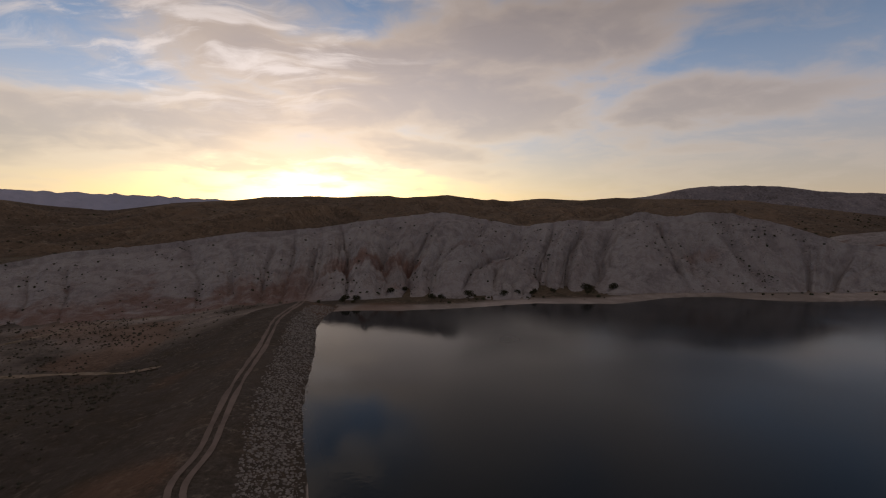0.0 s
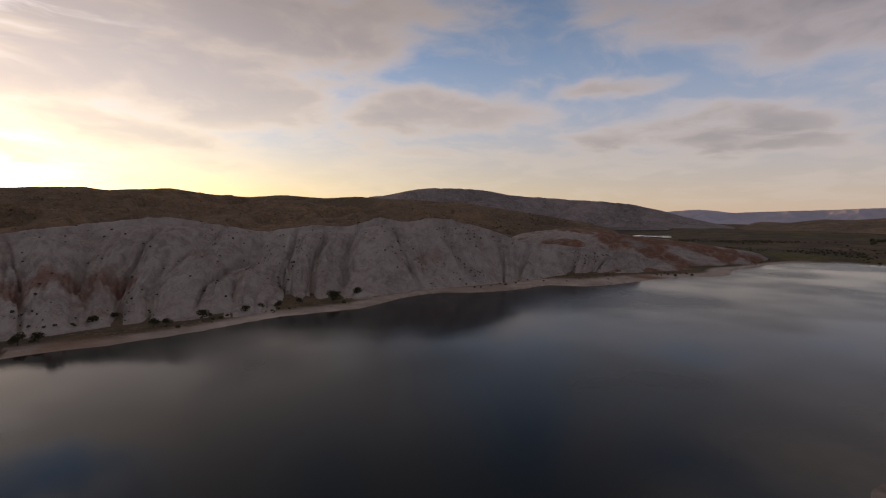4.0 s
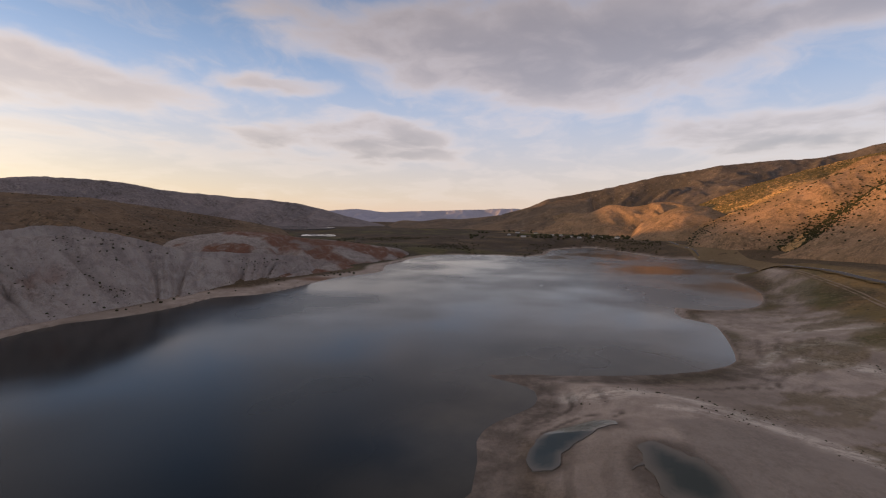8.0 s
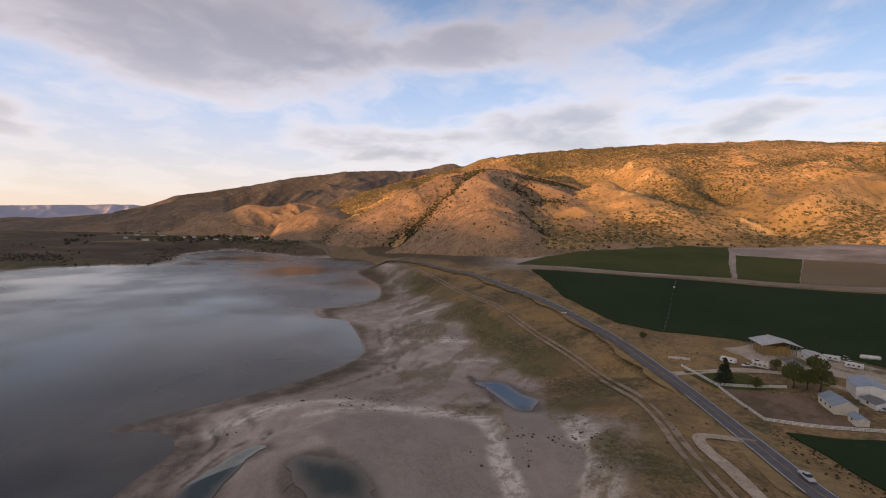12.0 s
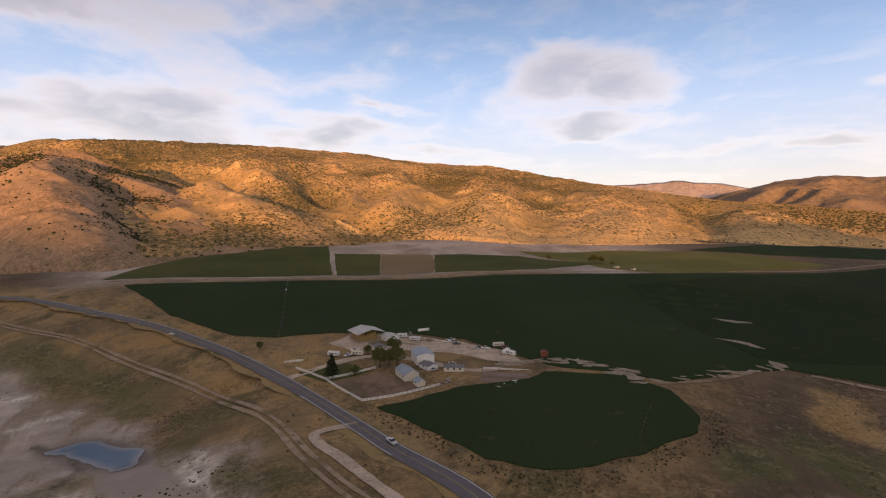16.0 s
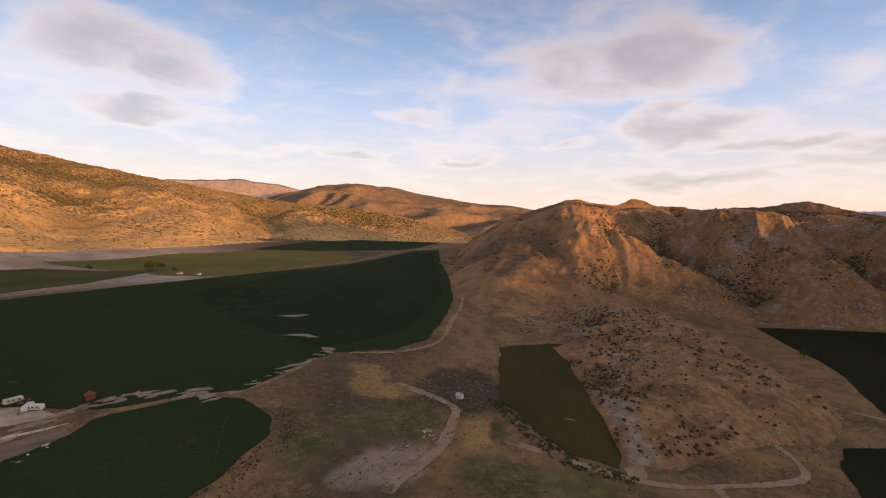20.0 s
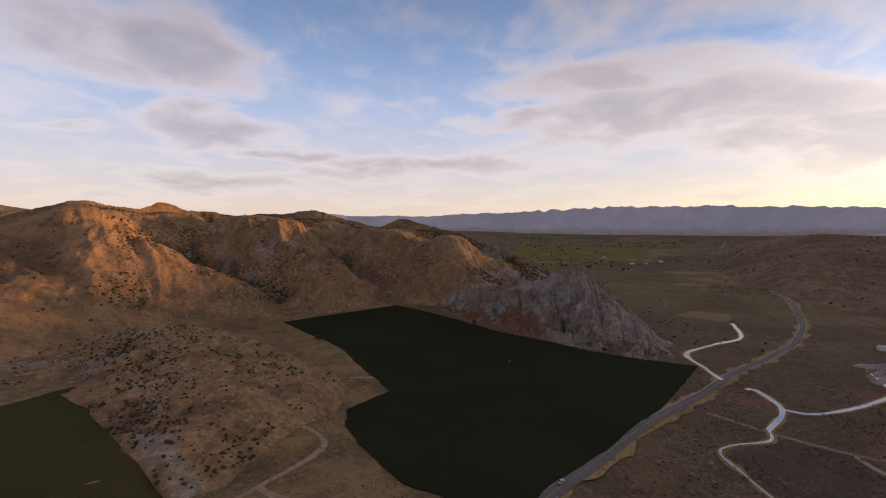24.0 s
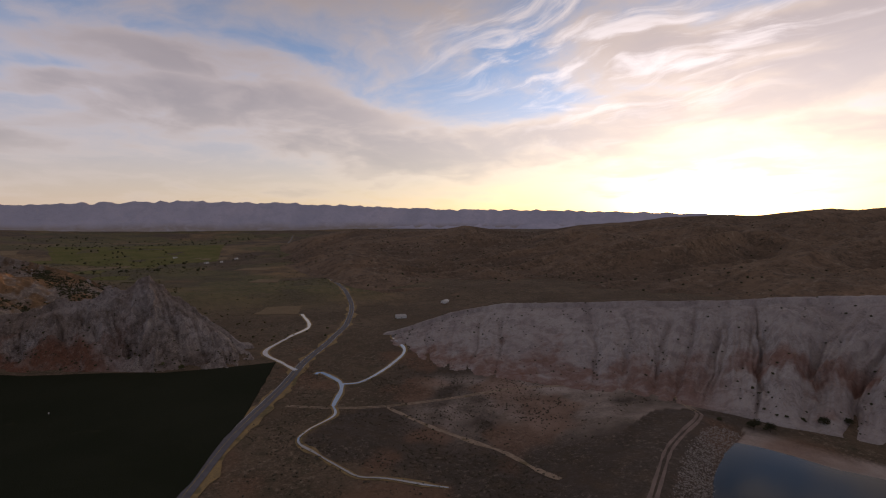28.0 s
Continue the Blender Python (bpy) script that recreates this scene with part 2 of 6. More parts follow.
SHORE_NORTH = [342.6, 60, 342.8, 105, 342, 144, 343, 180, 343, 231, 344.5, 300, 348.4, 312, 354.7, 309, 3.4, 320, 11.4, 345, 20.7, 362,
               25.7, 405, 30.8, 435, 35.9, 440, 40.9, 468, 44.1, 504, 48.5, 505, 52.3, 540, 57.2, 619, 62.8, 685, 63.9, 795,
               69.4, 985, 76.5, 1014, 80, 985, 83, 1050, 84.3, 1220, 88.5, 1340, 92.3, 1207, 96, 1080, 99.8, 1058,
               102.9, 1030]
SHORE_EAST = [105.5, 894, 102.9, 774, 105.6, 615, 105.2, 513, 101.1, 473, 97.8, 469, 98.6, 420, 101.6, 408, 103.7, 326,
                 103.1, 294, 97.3, 262, 88.1, 242, 83, 237, 76.5, 232, 80, 224, 82.6, 214, 82.5, 196, 78, 178, 75.5, 162, 75, 130, 60, 95, 20, 60]
LAKE = closed(SHORE_NORTH + SHORE_EAST, 20)
DAM = polar_line([20, 25, 322, 70, 329.2, 101, 332.5, 125, 335.3, 164, 338.2, 212, 340.2, 276, 342.8, 326], 12)
ROAD = polar_line([90, 2300, 95, 1600, 99, 1150, 104, 880, 110.2, 692, 113, 624, 117.4, 548, 122.5, 448, 129.3, 363, 135.5, 297, 142, 237, 148.3, 193,
                   155.5, 155, 175, 115, 215, 100, 250, 130, 268, 165, 279.1, 220, 284, 266, 290.3, 349, 294, 417, 296.4, 481, 299.4, 562,
                   301.5, 672, 301.8, 845, 300, 1100, 297.1, 1687, 294.6, 2473, 295.2, 3578], 8)


def height(x, y):
    """Height of the bare ground, without the hills."""
    s, w = 0.0, 0.0
    for a, b, (_, r, z) in zip(LX, LY, LV):
        k = 1 / (((x - a) ** 2 + (y - b) ** 2) / (r * r) + 0.004) ** 2
        s, w = s + k * z, w + k
    z = s / w
    rr = np.hypot(x, y)
    z = z + fbm(x, y, 90, 3) * np.clip(rr / 900, 0.15, 2.2) * 1.2
    d = signed(x, y, LAKE)
    beach = 0.12 + 0.022 * np.maximum(d, 0) + 0.10 * fbm(x, y, 14, 3) * smooth01(d / 6)
    z = z + (beach - z) * np.exp(-(np.maximum(d, 0) / 45.0) ** 2)
    z = np.where(d < 0, np.maximum(0.12 + d * 0.12, -4), z)
    e = dist_line(x, y, DAM)
    crest = 4.6 - np.maximum(e - 5, 0) * 0.27 + 0.25 * fbm(x, y, 6, 2)
    z = np.maximum(z, np.where(e < 70, crest, -99))
    return z


def mesh_of(name, verts, faces, mat=None, smooth=True):
    me = bpy.data.meshes.new(name)
    verts, faces = np.asarray(verts, np.float32), np.asarray(faces, np.int32)
    k = faces.shape[1]
    me.vertices.add(len(verts))
    me.vertices.foreach_set("co", verts.ravel())
    me.loops.add(faces.size)
    me.loops.foreach_set("vertex_index", faces.ravel())
    me.polygons.add(len(faces))
    me.polygons.foreach_set("loop_start", np.arange(0, faces.size, k, dtype=np.int32))
    me.polygons.foreach_set("loop_total", np.full(len(faces), k, np.int32))
    me.polygons.foreach_set("use_smooth", np.full(len(faces), smooth, bool))
    me.update(calc_edges=True)
    me.validate()
    if mat:
        me.materials.append(mat)
    return me


def grid_faces(n, m, wrap=False):
    """Quads of an n x m grid of vertices, m the fast index, seen from above."""
    i, j = np.meshgrid(np.arange(n if wrap else n - 1), np.arange(m - 1), indexing="ij")
    a, b = i * m + j, ((i + 1) % n) * m + j
    return np.stack([a, a + 1, b + 1, b], -1).reshape(-1, 4)


def set_mask(me, name, cols):
    at = me.attributes.new(name, "FLOAT_COLOR", "POINT")
    at.data.foreach_set("color", np.asarray(cols, np.float32).ravel())


# ---------------------------------------------------------------- materials
def material(name, rough=0.9, spec=0.2):
    m = bpy.data.materials.new(name)
    m.use_nodes = True
    g = Net(m.node_tree)
    b = m.node_tree.nodes["Principled BSDF"]
    b.inputs["Roughness"].default_value = rough
    b.inputs["Specular IOR Level"].default_value = spec
    g.b, g.m = b, m
    g.pos = m.node_tree.nodes.new("ShaderNodeNewGeometry").outputs["Position"]
    return g


def mask(g, name):
    n = g.t.nodes.new("ShaderNodeAttribute")
    n.attribute_name = name
    s = g.t.nodes.new("ShaderNodeSeparateColor")
    g.link(n.outputs["Color"], s.inputs[0])
    return s.outputs[0], s.outputs[1], s.outputs[2], n.outputs["Alpha"]


def finish(g, col, bump=None, strength=0.3, depth=0.3):
    g.put(g.b.inputs["Base Color"], col)
    if bump is not None:
        n = g.t.nodes.new("ShaderNodeBump")
        n.inputs["Strength"].default_value, n.inputs["Distance"].default_value = strength, depth
        g.link(bump, n.inputs["Height"])
        g.link(n.outputs[0], g.b.inputs["Normal"])
    return g.m


def ground_material():
    g = material("ground", 0.95, 0.1)
    sand, green, brush, gold = mask(g, "zone")
    p = g.pos
    n1, n2, n3 = g.noise(p, 0.012, 5), g.noise(p, 0.09, 5, 0.6), g.noise(p, 0.9, 4)
    col = g.mix(g.step(n1, 0.35, 0.65), (0.13, 0.092, 0.06), (0.175, 0.125, 0.083))
    col = g.mix(g.step(n2, 0.45, 0.7), col, (0.105, 0.084, 0.052))
    gold_c = g.mix(g.step(n2, 0.4, 0.65), (0.44, 0.285, 0.125), (0.30, 0.205, 0.105))
    col = g.mix(g.math("MULTIPLY", gold, g.step(n1, 0.25, 0.6, 0.35, 1.0)), col, gold_c)
    n4 = g.noise(p, 0.022, 5, 0.6, 0.5)
    col = g.mix(g.math("MULTIPLY", gold, g.step(n4, 0.54, 0.64)), col, (0.10, 0.092, 0.045))
    col = g.mix(g.math("MULTIPLY", gold, g.step(n4, 0.46, 0.38)), col, (0.37, 0.23, 0.095))
    green_c = g.mix(g.step(n2, 0.4, 0.65), (0.105, 0.108, 0.045), (0.19, 0.155, 0.075))
    col = g.mix(green, col, green_c)
    dark = g.mix(g.step(n2, 0.35, 0.6), (0.036, 0.030, 0.027), (0.095, 0.075, 0.062))
    col = g.mix(g.math("MULTIPLY", brush, g.step(n2, 0.3, 0.6, 0.5, 1.0)), col, dark)
    mud = g.mix(g.step(n2, 0.35, 0.62), (0.55, 0.455, 0.395), (0.43, 0.355, 0.31))
    mud = g.mix(g.step(n1, 0.45, 0.62, 0.0, 0.6), mud, (0.27, 0.22, 0.185))
    crust, wet, rust, pan = mask(g, "crust")
    salt = g.math("MULTIPLY", g.step(g.noise(g.vmath("MULTIPLY", p, (1.0, 0.6, 1.0)), 0.22, 7, 0.72, 0.4), 0.38, 0.58), crust)
    mud = g.mix(g.math("MULTIPLY", salt, 0.9), mud, (0.80, 0.72, 0.64))
    mud = g.mix(pan, mud, g.mix(g.step(n2, 0.4, 0.6, 0.0, 0.5), (0.34, 0.285, 0.25), (0.41, 0.345, 0.30)))
    col = g.mix(g.math("MAXIMUM", sand, pan), col, mud)
    col = g.mix(g.math("MULTIPLY", wet, g.step(n2, 0.3, 0.6, 0.6, 1.0)), col, (0.075, 0.06, 0.05))
    col = g.mix(g.math("MULTIPLY", rust, 0.8), col, (0.23, 0.125, 0.075))
    n5 = g.noise(p, 0.33, 6, 0.72)
    rugged = g.math("MULTIPLY", g.math("MULTIPLY_ADD", g.math("MAXIMUM", sand, pan), -0.7, 1.0), g.step(g.noise(p, 0.028, 4, 0.6), 0.38, 0.6, 0.25, 1.0))
    col = g.mix(g.math("MULTIPLY", g.step(n3, 0.40, 0.62, 0.0, 0.65), rugged), col, g.mix(0.65, col, (0.045, 0.038, 0.028)))
    col = g.mix(g.math("MULTIPLY", g.step(n5, 0.47, 0.62, 0.0, 0.7), rugged), col, g.mix(0.6, col, (0.05, 0.042, 0.03)))
    col = g.mix(g.math("MULTIPLY", g.step(n5, 0.46, 0.36, 0.0, 0.4), rugged), col, g.mix(0.5, col, (0.55, 0.44, 0.33)))
    return finish(g, col, g.math("ADD", g.math("MULTIPLY", n2, 2.0), g.math("ADD", n3, n5)), 0.8, 0.7)


def slope_material(name, a, b, c, size=0.03, rough=0.95, scrub=0.0, scrub_col=(0.05, 0.045, 0.03), tint=None, grain=1.0):
    """Bare hillside: two earth colours, a third that also paints shade into the gullies, dark scrub."""
    g = material(name, rough, 0.1)
    p = g.pos
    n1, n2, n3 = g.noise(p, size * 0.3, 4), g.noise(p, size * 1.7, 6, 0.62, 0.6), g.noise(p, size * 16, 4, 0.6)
    gully, stain_and_light, lush, _ = mask(g, "zone")
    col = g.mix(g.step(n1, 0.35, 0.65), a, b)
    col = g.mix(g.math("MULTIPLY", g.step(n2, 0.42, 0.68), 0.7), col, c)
    # gullies pulled to the darker colour, painted shade that deepens the relief
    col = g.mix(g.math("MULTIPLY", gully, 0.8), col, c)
    if tint:
        col = g.mix(g.math("MULTIPLY", stain_and_light, g.step(n2, 0.3, 0.55, 0.5, 1.0)), col, tint)
    if scrub:
        spots = g.step(g.math("ADD", g.noise(p, size * 9, 5, 0.7), g.math("MULTIPLY", lush, 0.16)), 0.60 - 0.08 * scrub, 0.68 - 0.08 * scrub)
        col = g.mix(g.math("MULTIPLY", spots, min(1.0, scrub)), col, scrub_col)
    n4 = g.noise(p, size * 5, 6, 0.7, 0.4)
    some = g.step(g.noise(p, size * 0.8, 4, 0.6), 0.38, 0.6, 0.3 * grain, grain)
    col = g.mix(g.math("MULTIPLY", g.step(n3, 0.40, 0.62, 0.0, 0.7), some), col, g.mix(0.6, col, (0.05, 0.043, 0.032)))
    col = g.mix(g.math("MULTIPLY", g.step(n4, 0.50, 0.62, 0.0, 0.75), some), col, g.mix(0.55, col, (0.06, 0.045, 0.03)))
    col = g.mix(g.step(n4, 0.44, 0.34, 0.0, 0.4), col, g.mix(0.45, col, (0.6, 0.5, 0.38)))
    return finish(g, col, g.math("ADD", g.math("MULTIPLY", n2, 3.0), g.math("ADD", n3, g.math("MULTIPLY", n4, 2.0))), 0.8, 1.0)


def field_material(name, a, b, row=0.0, turn=0.0, lean=(0.16, 0.13, 0.07), thin=0.15):
    g = material(name, 0.95, 0.02)
    n1, n2, n3 = g.noise(g.pos, 0.010, 4), g.noise(g.pos, 0.07, 5, 0.6), g.noise(g.pos, 1.3, 3)
    col = g.mix(g.step(n1, 0.35, 0.65), a, b)
    col = g.mix(g.step(n2, 0.62, 0.78, 0.0, thin * 3), col, lean)
    if row:
        x, y, z = g.sep(g.pos)
        u = g.math("ADD", g.math("MULTIPLY", x, math.cos(radians(turn)) / row), g.math("MULTIPLY", y, math.sin(radians(turn)) / row))
        u = g.math("PINGPONG", g.math("ADD", u, g.math("MULTIPLY", n2, 0.3)), 1.0)
        col = g.mix(g.step(u, 0.6, 1.0, 0.0, 0.06), col, lean)
    col = g.mix(g.step(n3, 0.3, 0.7, 0.0, 0.35), col, (0.02, 0.025, 0.01))
    return finish(g, col, n3, 0.6, 0.5)


def water_material(name, deep, shallow, rough, spec=0.5, ripple=0.22, lee=False):
    g = material(name, rough, spec)
    near, calm, _, _ = mask(g, "zone")
    col = g.mix(g.math("MULTIPLY", near, g.step(g.noise(g.pos, 0.02, 5), 0.3, 0.7, 0.55, 1.0)), deep, shallow)
    g.b.inputs["IOR"].default_value = 1.33
    wind = g.step(g.noise(g.pos, 0.006, 3), 0.35, 0.65, rough * 0.6, rough * 1.5)
    if lee:
        # sheltered from the wind under the dam
        wind = g.math("MULTIPLY", wind, g.math("MULTIPLY_ADD", calm, -0.75, 1.0))
    g.put(g.b.inputs["Roughness"], wind)
    return finish(g, col, g.noise(g.pos, 0.5, 4), ripple, 0.3)


def plain(name, a, b, size, rough=0.8, spec=0.3, metal=0.0, bump=0.2, depth=0.05):
    g = material(name, rough, spec)
    n = g.noise(g.pos, size, 5, 0.6)
    g.b.inputs["Metallic"].default_value = metal
    return finish(g, g.mix(g.step(n, 0.3, 0.7), a, b), n, bump, depth)


M_GROUND = ground_material()
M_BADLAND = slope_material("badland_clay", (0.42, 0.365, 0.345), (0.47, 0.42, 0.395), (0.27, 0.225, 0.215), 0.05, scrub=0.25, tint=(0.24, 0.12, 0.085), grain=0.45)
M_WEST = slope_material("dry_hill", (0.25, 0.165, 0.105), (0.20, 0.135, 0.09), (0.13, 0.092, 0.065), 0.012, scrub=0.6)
# the orange tint also paints extra sunlight on the lower flank
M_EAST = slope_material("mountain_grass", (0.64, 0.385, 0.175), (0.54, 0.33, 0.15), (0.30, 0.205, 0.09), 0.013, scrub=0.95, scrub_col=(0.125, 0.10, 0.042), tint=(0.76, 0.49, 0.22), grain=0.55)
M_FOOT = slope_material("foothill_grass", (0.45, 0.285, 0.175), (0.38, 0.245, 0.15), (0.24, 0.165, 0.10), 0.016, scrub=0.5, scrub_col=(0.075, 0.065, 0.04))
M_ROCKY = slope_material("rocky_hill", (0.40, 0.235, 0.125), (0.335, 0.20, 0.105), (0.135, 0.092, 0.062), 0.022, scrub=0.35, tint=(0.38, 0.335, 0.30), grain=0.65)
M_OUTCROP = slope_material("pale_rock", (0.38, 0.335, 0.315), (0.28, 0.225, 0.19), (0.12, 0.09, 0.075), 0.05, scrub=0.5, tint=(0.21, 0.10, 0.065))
# distance haze is painted into this bluish base colour and its tint
M_FAR_HAZE = slope_material("far_range", (0.48, 0.465, 0.56), (0.53, 0.50, 0.59), (0.41, 0.405, 0.50), 0.006, scrub=0.0, tint=(0.34, 0.30, 0.28), grain=0.15)
# base colour lightened and greyed to carry the haze over the mesa
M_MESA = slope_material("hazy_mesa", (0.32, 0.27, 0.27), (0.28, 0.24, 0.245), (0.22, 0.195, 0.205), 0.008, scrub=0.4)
# dark grey tone stands in for shade and haze on the ridge
M_SHADE_TONED = slope_material("wooded_ridge", (0.17, 0.14, 0.125), (0.14, 0.12, 0.115), (0.085, 0.08, 0.078), 0.009, scrub=0.7, scrub_col=(0.05, 0.052, 0.045))
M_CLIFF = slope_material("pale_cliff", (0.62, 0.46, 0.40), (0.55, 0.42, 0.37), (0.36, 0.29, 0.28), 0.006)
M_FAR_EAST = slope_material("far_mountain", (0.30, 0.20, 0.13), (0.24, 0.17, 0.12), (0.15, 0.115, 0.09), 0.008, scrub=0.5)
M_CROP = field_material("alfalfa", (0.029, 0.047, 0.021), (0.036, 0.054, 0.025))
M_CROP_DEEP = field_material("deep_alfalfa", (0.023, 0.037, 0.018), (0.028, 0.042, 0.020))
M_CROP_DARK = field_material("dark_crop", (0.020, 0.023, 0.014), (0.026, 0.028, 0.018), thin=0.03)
M_CROP_LIGHT = field_material("hay_meadow", (0.15, 0.15, 0.05), (0.20, 0.18, 0.07), 12.0, 80)
M_CROP_MID = field_material("green_meadow", (0.075, 0.088, 0.034), (0.11, 0.11, 0.044), 10.0, 10)
M_STUBBLE = field_material("stubble", (0.30, 0.225, 0.14), (0.26, 0.19, 0.12), 8.0, 100)
M_OLIVE = field_material("olive_pasture", (0.075, 0.064, 0.028), (0.05, 0.052, 0.024), lean=(0.13, 0.09, 0.045), thin=0.3)
M_WATER = water_material("lake_water", (0.003, 0.007, 0.009), (0.105, 0.092, 0.072), 0.19, 0.34, 0.07, True)
M_CANAL = water_material("canal_water", (0.10, 0.10, 0.105), (0.12, 0.12, 0.12), 0.03, 1.0, 0.02)
M_CANAL.node_tree.nodes["Principled BSDF"].inputs["IOR"].default_value = 1.9
M_ASPHALT = plain("asphalt", (0.105, 0.098, 0.107), (0.135, 0.127, 0.135), 0.25, 0.85, 0.3, bump=0.1)
M_PAINT = plain("road_paint", (0.70, 0.70, 0.68), (0.5, 0.5, 0.48), 1.5, 0.7)
M_YELLOW = plain("yellow_paint", (0.55, 0.38, 0.06), (0.4, 0.28, 0.06), 1.5, 0.7)
def worn_material(name, a, b, weed, size):
    """Trodden pale ground with weeds and darker spots."""
    g = material(name, 0.95, 0.1)
    n1, n2, n3 = g.noise(g.pos, size, 5, 0.65), g.noise(g.pos, size * 0.35, 4, 0.6), g.noise(g.pos, size * 9, 4, 0.6)
    col = g.mix(g.step(n1, 0.35, 0.62), a, b)
    col = g.mix(g.step(n2, 0.54, 0.63), col, weed)
    col = g.mix(g.step(n3, 0.5, 0.7, 0.0, 0.6), col, (0.12, 0.10, 0.08))
    return finish(g, col, n3, 0.5, 0.1)


M_TRACK = worn_material("dirt_track", (0.38, 0.29, 0.21), (0.28, 0.21, 0.145), (0.19, 0.145, 0.08), 0.22)
M_GRAVEL = worn_material("gravel_yard", (0.56, 0.455, 0.36), (0.42, 0.34, 0.26), (0.18, 0.145, 0.08), 0.11)
M_SALT = worn_material("salty_earth", (0.37, 0.31, 0.255), (0.26, 0.215, 0.17), (0.20, 0.16, 0.10), 0.3)
M_RED_TRACK = plain("red_dirt", (0.27, 0.205, 0.17), (0.20, 0.15, 0.125), 0.15, 0.95, 0.1, bump=0.5)
M_SHOULDER = worn_material("road_verge", (0.34, 0.235, 0.105), (0.26, 0.185, 0.09), (0.17, 0.135, 0.065), 0.18)

# ---------------------------------------------------------------- ground sheet
PLAYA = closed([75, 120, 76, 232, 88, 245, 97, 264, 103.5, 310, 99, 430, 106, 520, 106, 620, 104.5, 780, 107.5, 900, 109, 700, 111, 560,
                114.5, 430, 118, 345, 124, 285, 130, 235, 136, 185, 140, 140, 140, 110, 100, 90], 12)


SALT = [
    ([86.8, 204, 96.5, 210, 103.7, 204, 110.9, 194, 117.8, 194, 119.8, 184, 120.9, 161, 122.9, 145], 6.5),
    ([127, 225, 128.8, 201, 131, 174, 132.5, 157, 134, 140], 7),
    ([107.9, 402, 112.8, 417, 118.2, 416], 6),
    ([109.4, 327, 114.2, 326, 118.9, 320], 5),
    ([96.5, 192, 105.1, 196, 113, 191], 3.5),
    ([115, 279, 117.6, 288, 120.3, 286], 3),
    ([110, 528, 111.8, 492], 6),
    ([105.7, 303, 108, 350, 112, 368, 117.7, 354], 3),
]
PANS = [[117.7, 249, 121.6, 248, 124.8, 233, 127.2, 203, 129.4, 176, 131.4, 156, 130, 138, 126, 140, 122.6, 158, 121.4, 182, 121.6, 201, 119.1, 224],
        [96.5, 178, 103.7, 187, 114.4, 184, 118.8, 178, 120, 157, 121, 144, 116, 126, 108.1, 128, 102.2, 148]]
GREENS = [[112.8, 385, 117.6, 403, 121.5, 360, 117.6, 336], [117.6, 353, 122.8, 346, 125.3, 295, 120.3, 304], [126, 274, 129.5, 272, 131.3, 242, 128.4, 243],
          [115, 203, 120.4, 208, 121.2, 196, 116.4, 193], [132.6, 190, 135.3, 182, 135.9, 163, 132.7, 162], [107, 640, 110, 640, 112, 520, 109, 540], [121, 300, 125, 285, 126, 262, 122.5, 268]]
WET = [
    ([82.2, 220, 84.1, 213, 85, 200, 83.6, 187, 80.5, 174, 79.7, 166], 1.6),
    ([86.1, 208, 87, 196, 85.2, 184, 81.1, 169], 1.4),
    ([83.6, 164, 87.8, 180, 92.5, 184, 91.8, 179], 1.5),
    ([103.1, 250, 107.7, 270, 103.8, 285], 1.3),
    ([116.8, 257, 120.2, 220, 118.4, 206], 2.0),
]


POOLS = [[117.6, 247, 121, 245, 124.5, 229, 125.8, 207, 123, 208, 120.4, 221],
         [82.6, 140, 83.4, 160, 87, 171, 90.8, 172, 92.4, 167, 89.6, 163, 87.4, 156, 86.2, 140],
         [94.2, 138, 95, 151, 97.9, 155, 100.8, 149, 103.7, 140, 104.4, 128, 96.4, 126]]
PASTURES = [([197.8, 279, 201.6, 286, 205.5, 253, 204.8, 237, 199.6, 246], "gold"), ([212.8, 214, 216.7, 220, 218.8, 201, 216.3, 184, 212.9, 187], "gold"),
            ([197.6, 228, 206.2, 237, 210.1, 211, 204.8, 191, 198.1, 201], "green"), ([190.2, 194, 195.5, 200, 198, 180, 191.2, 171], "green"),
            ([212, 178, 222, 182, 232, 178, 236, 160, 224, 150, 212, 155], "green"), ([197.3, 171, 201.4, 185, 207.5, 184, 209.5, 179, 204, 160, 196.5, 159], "bare")]


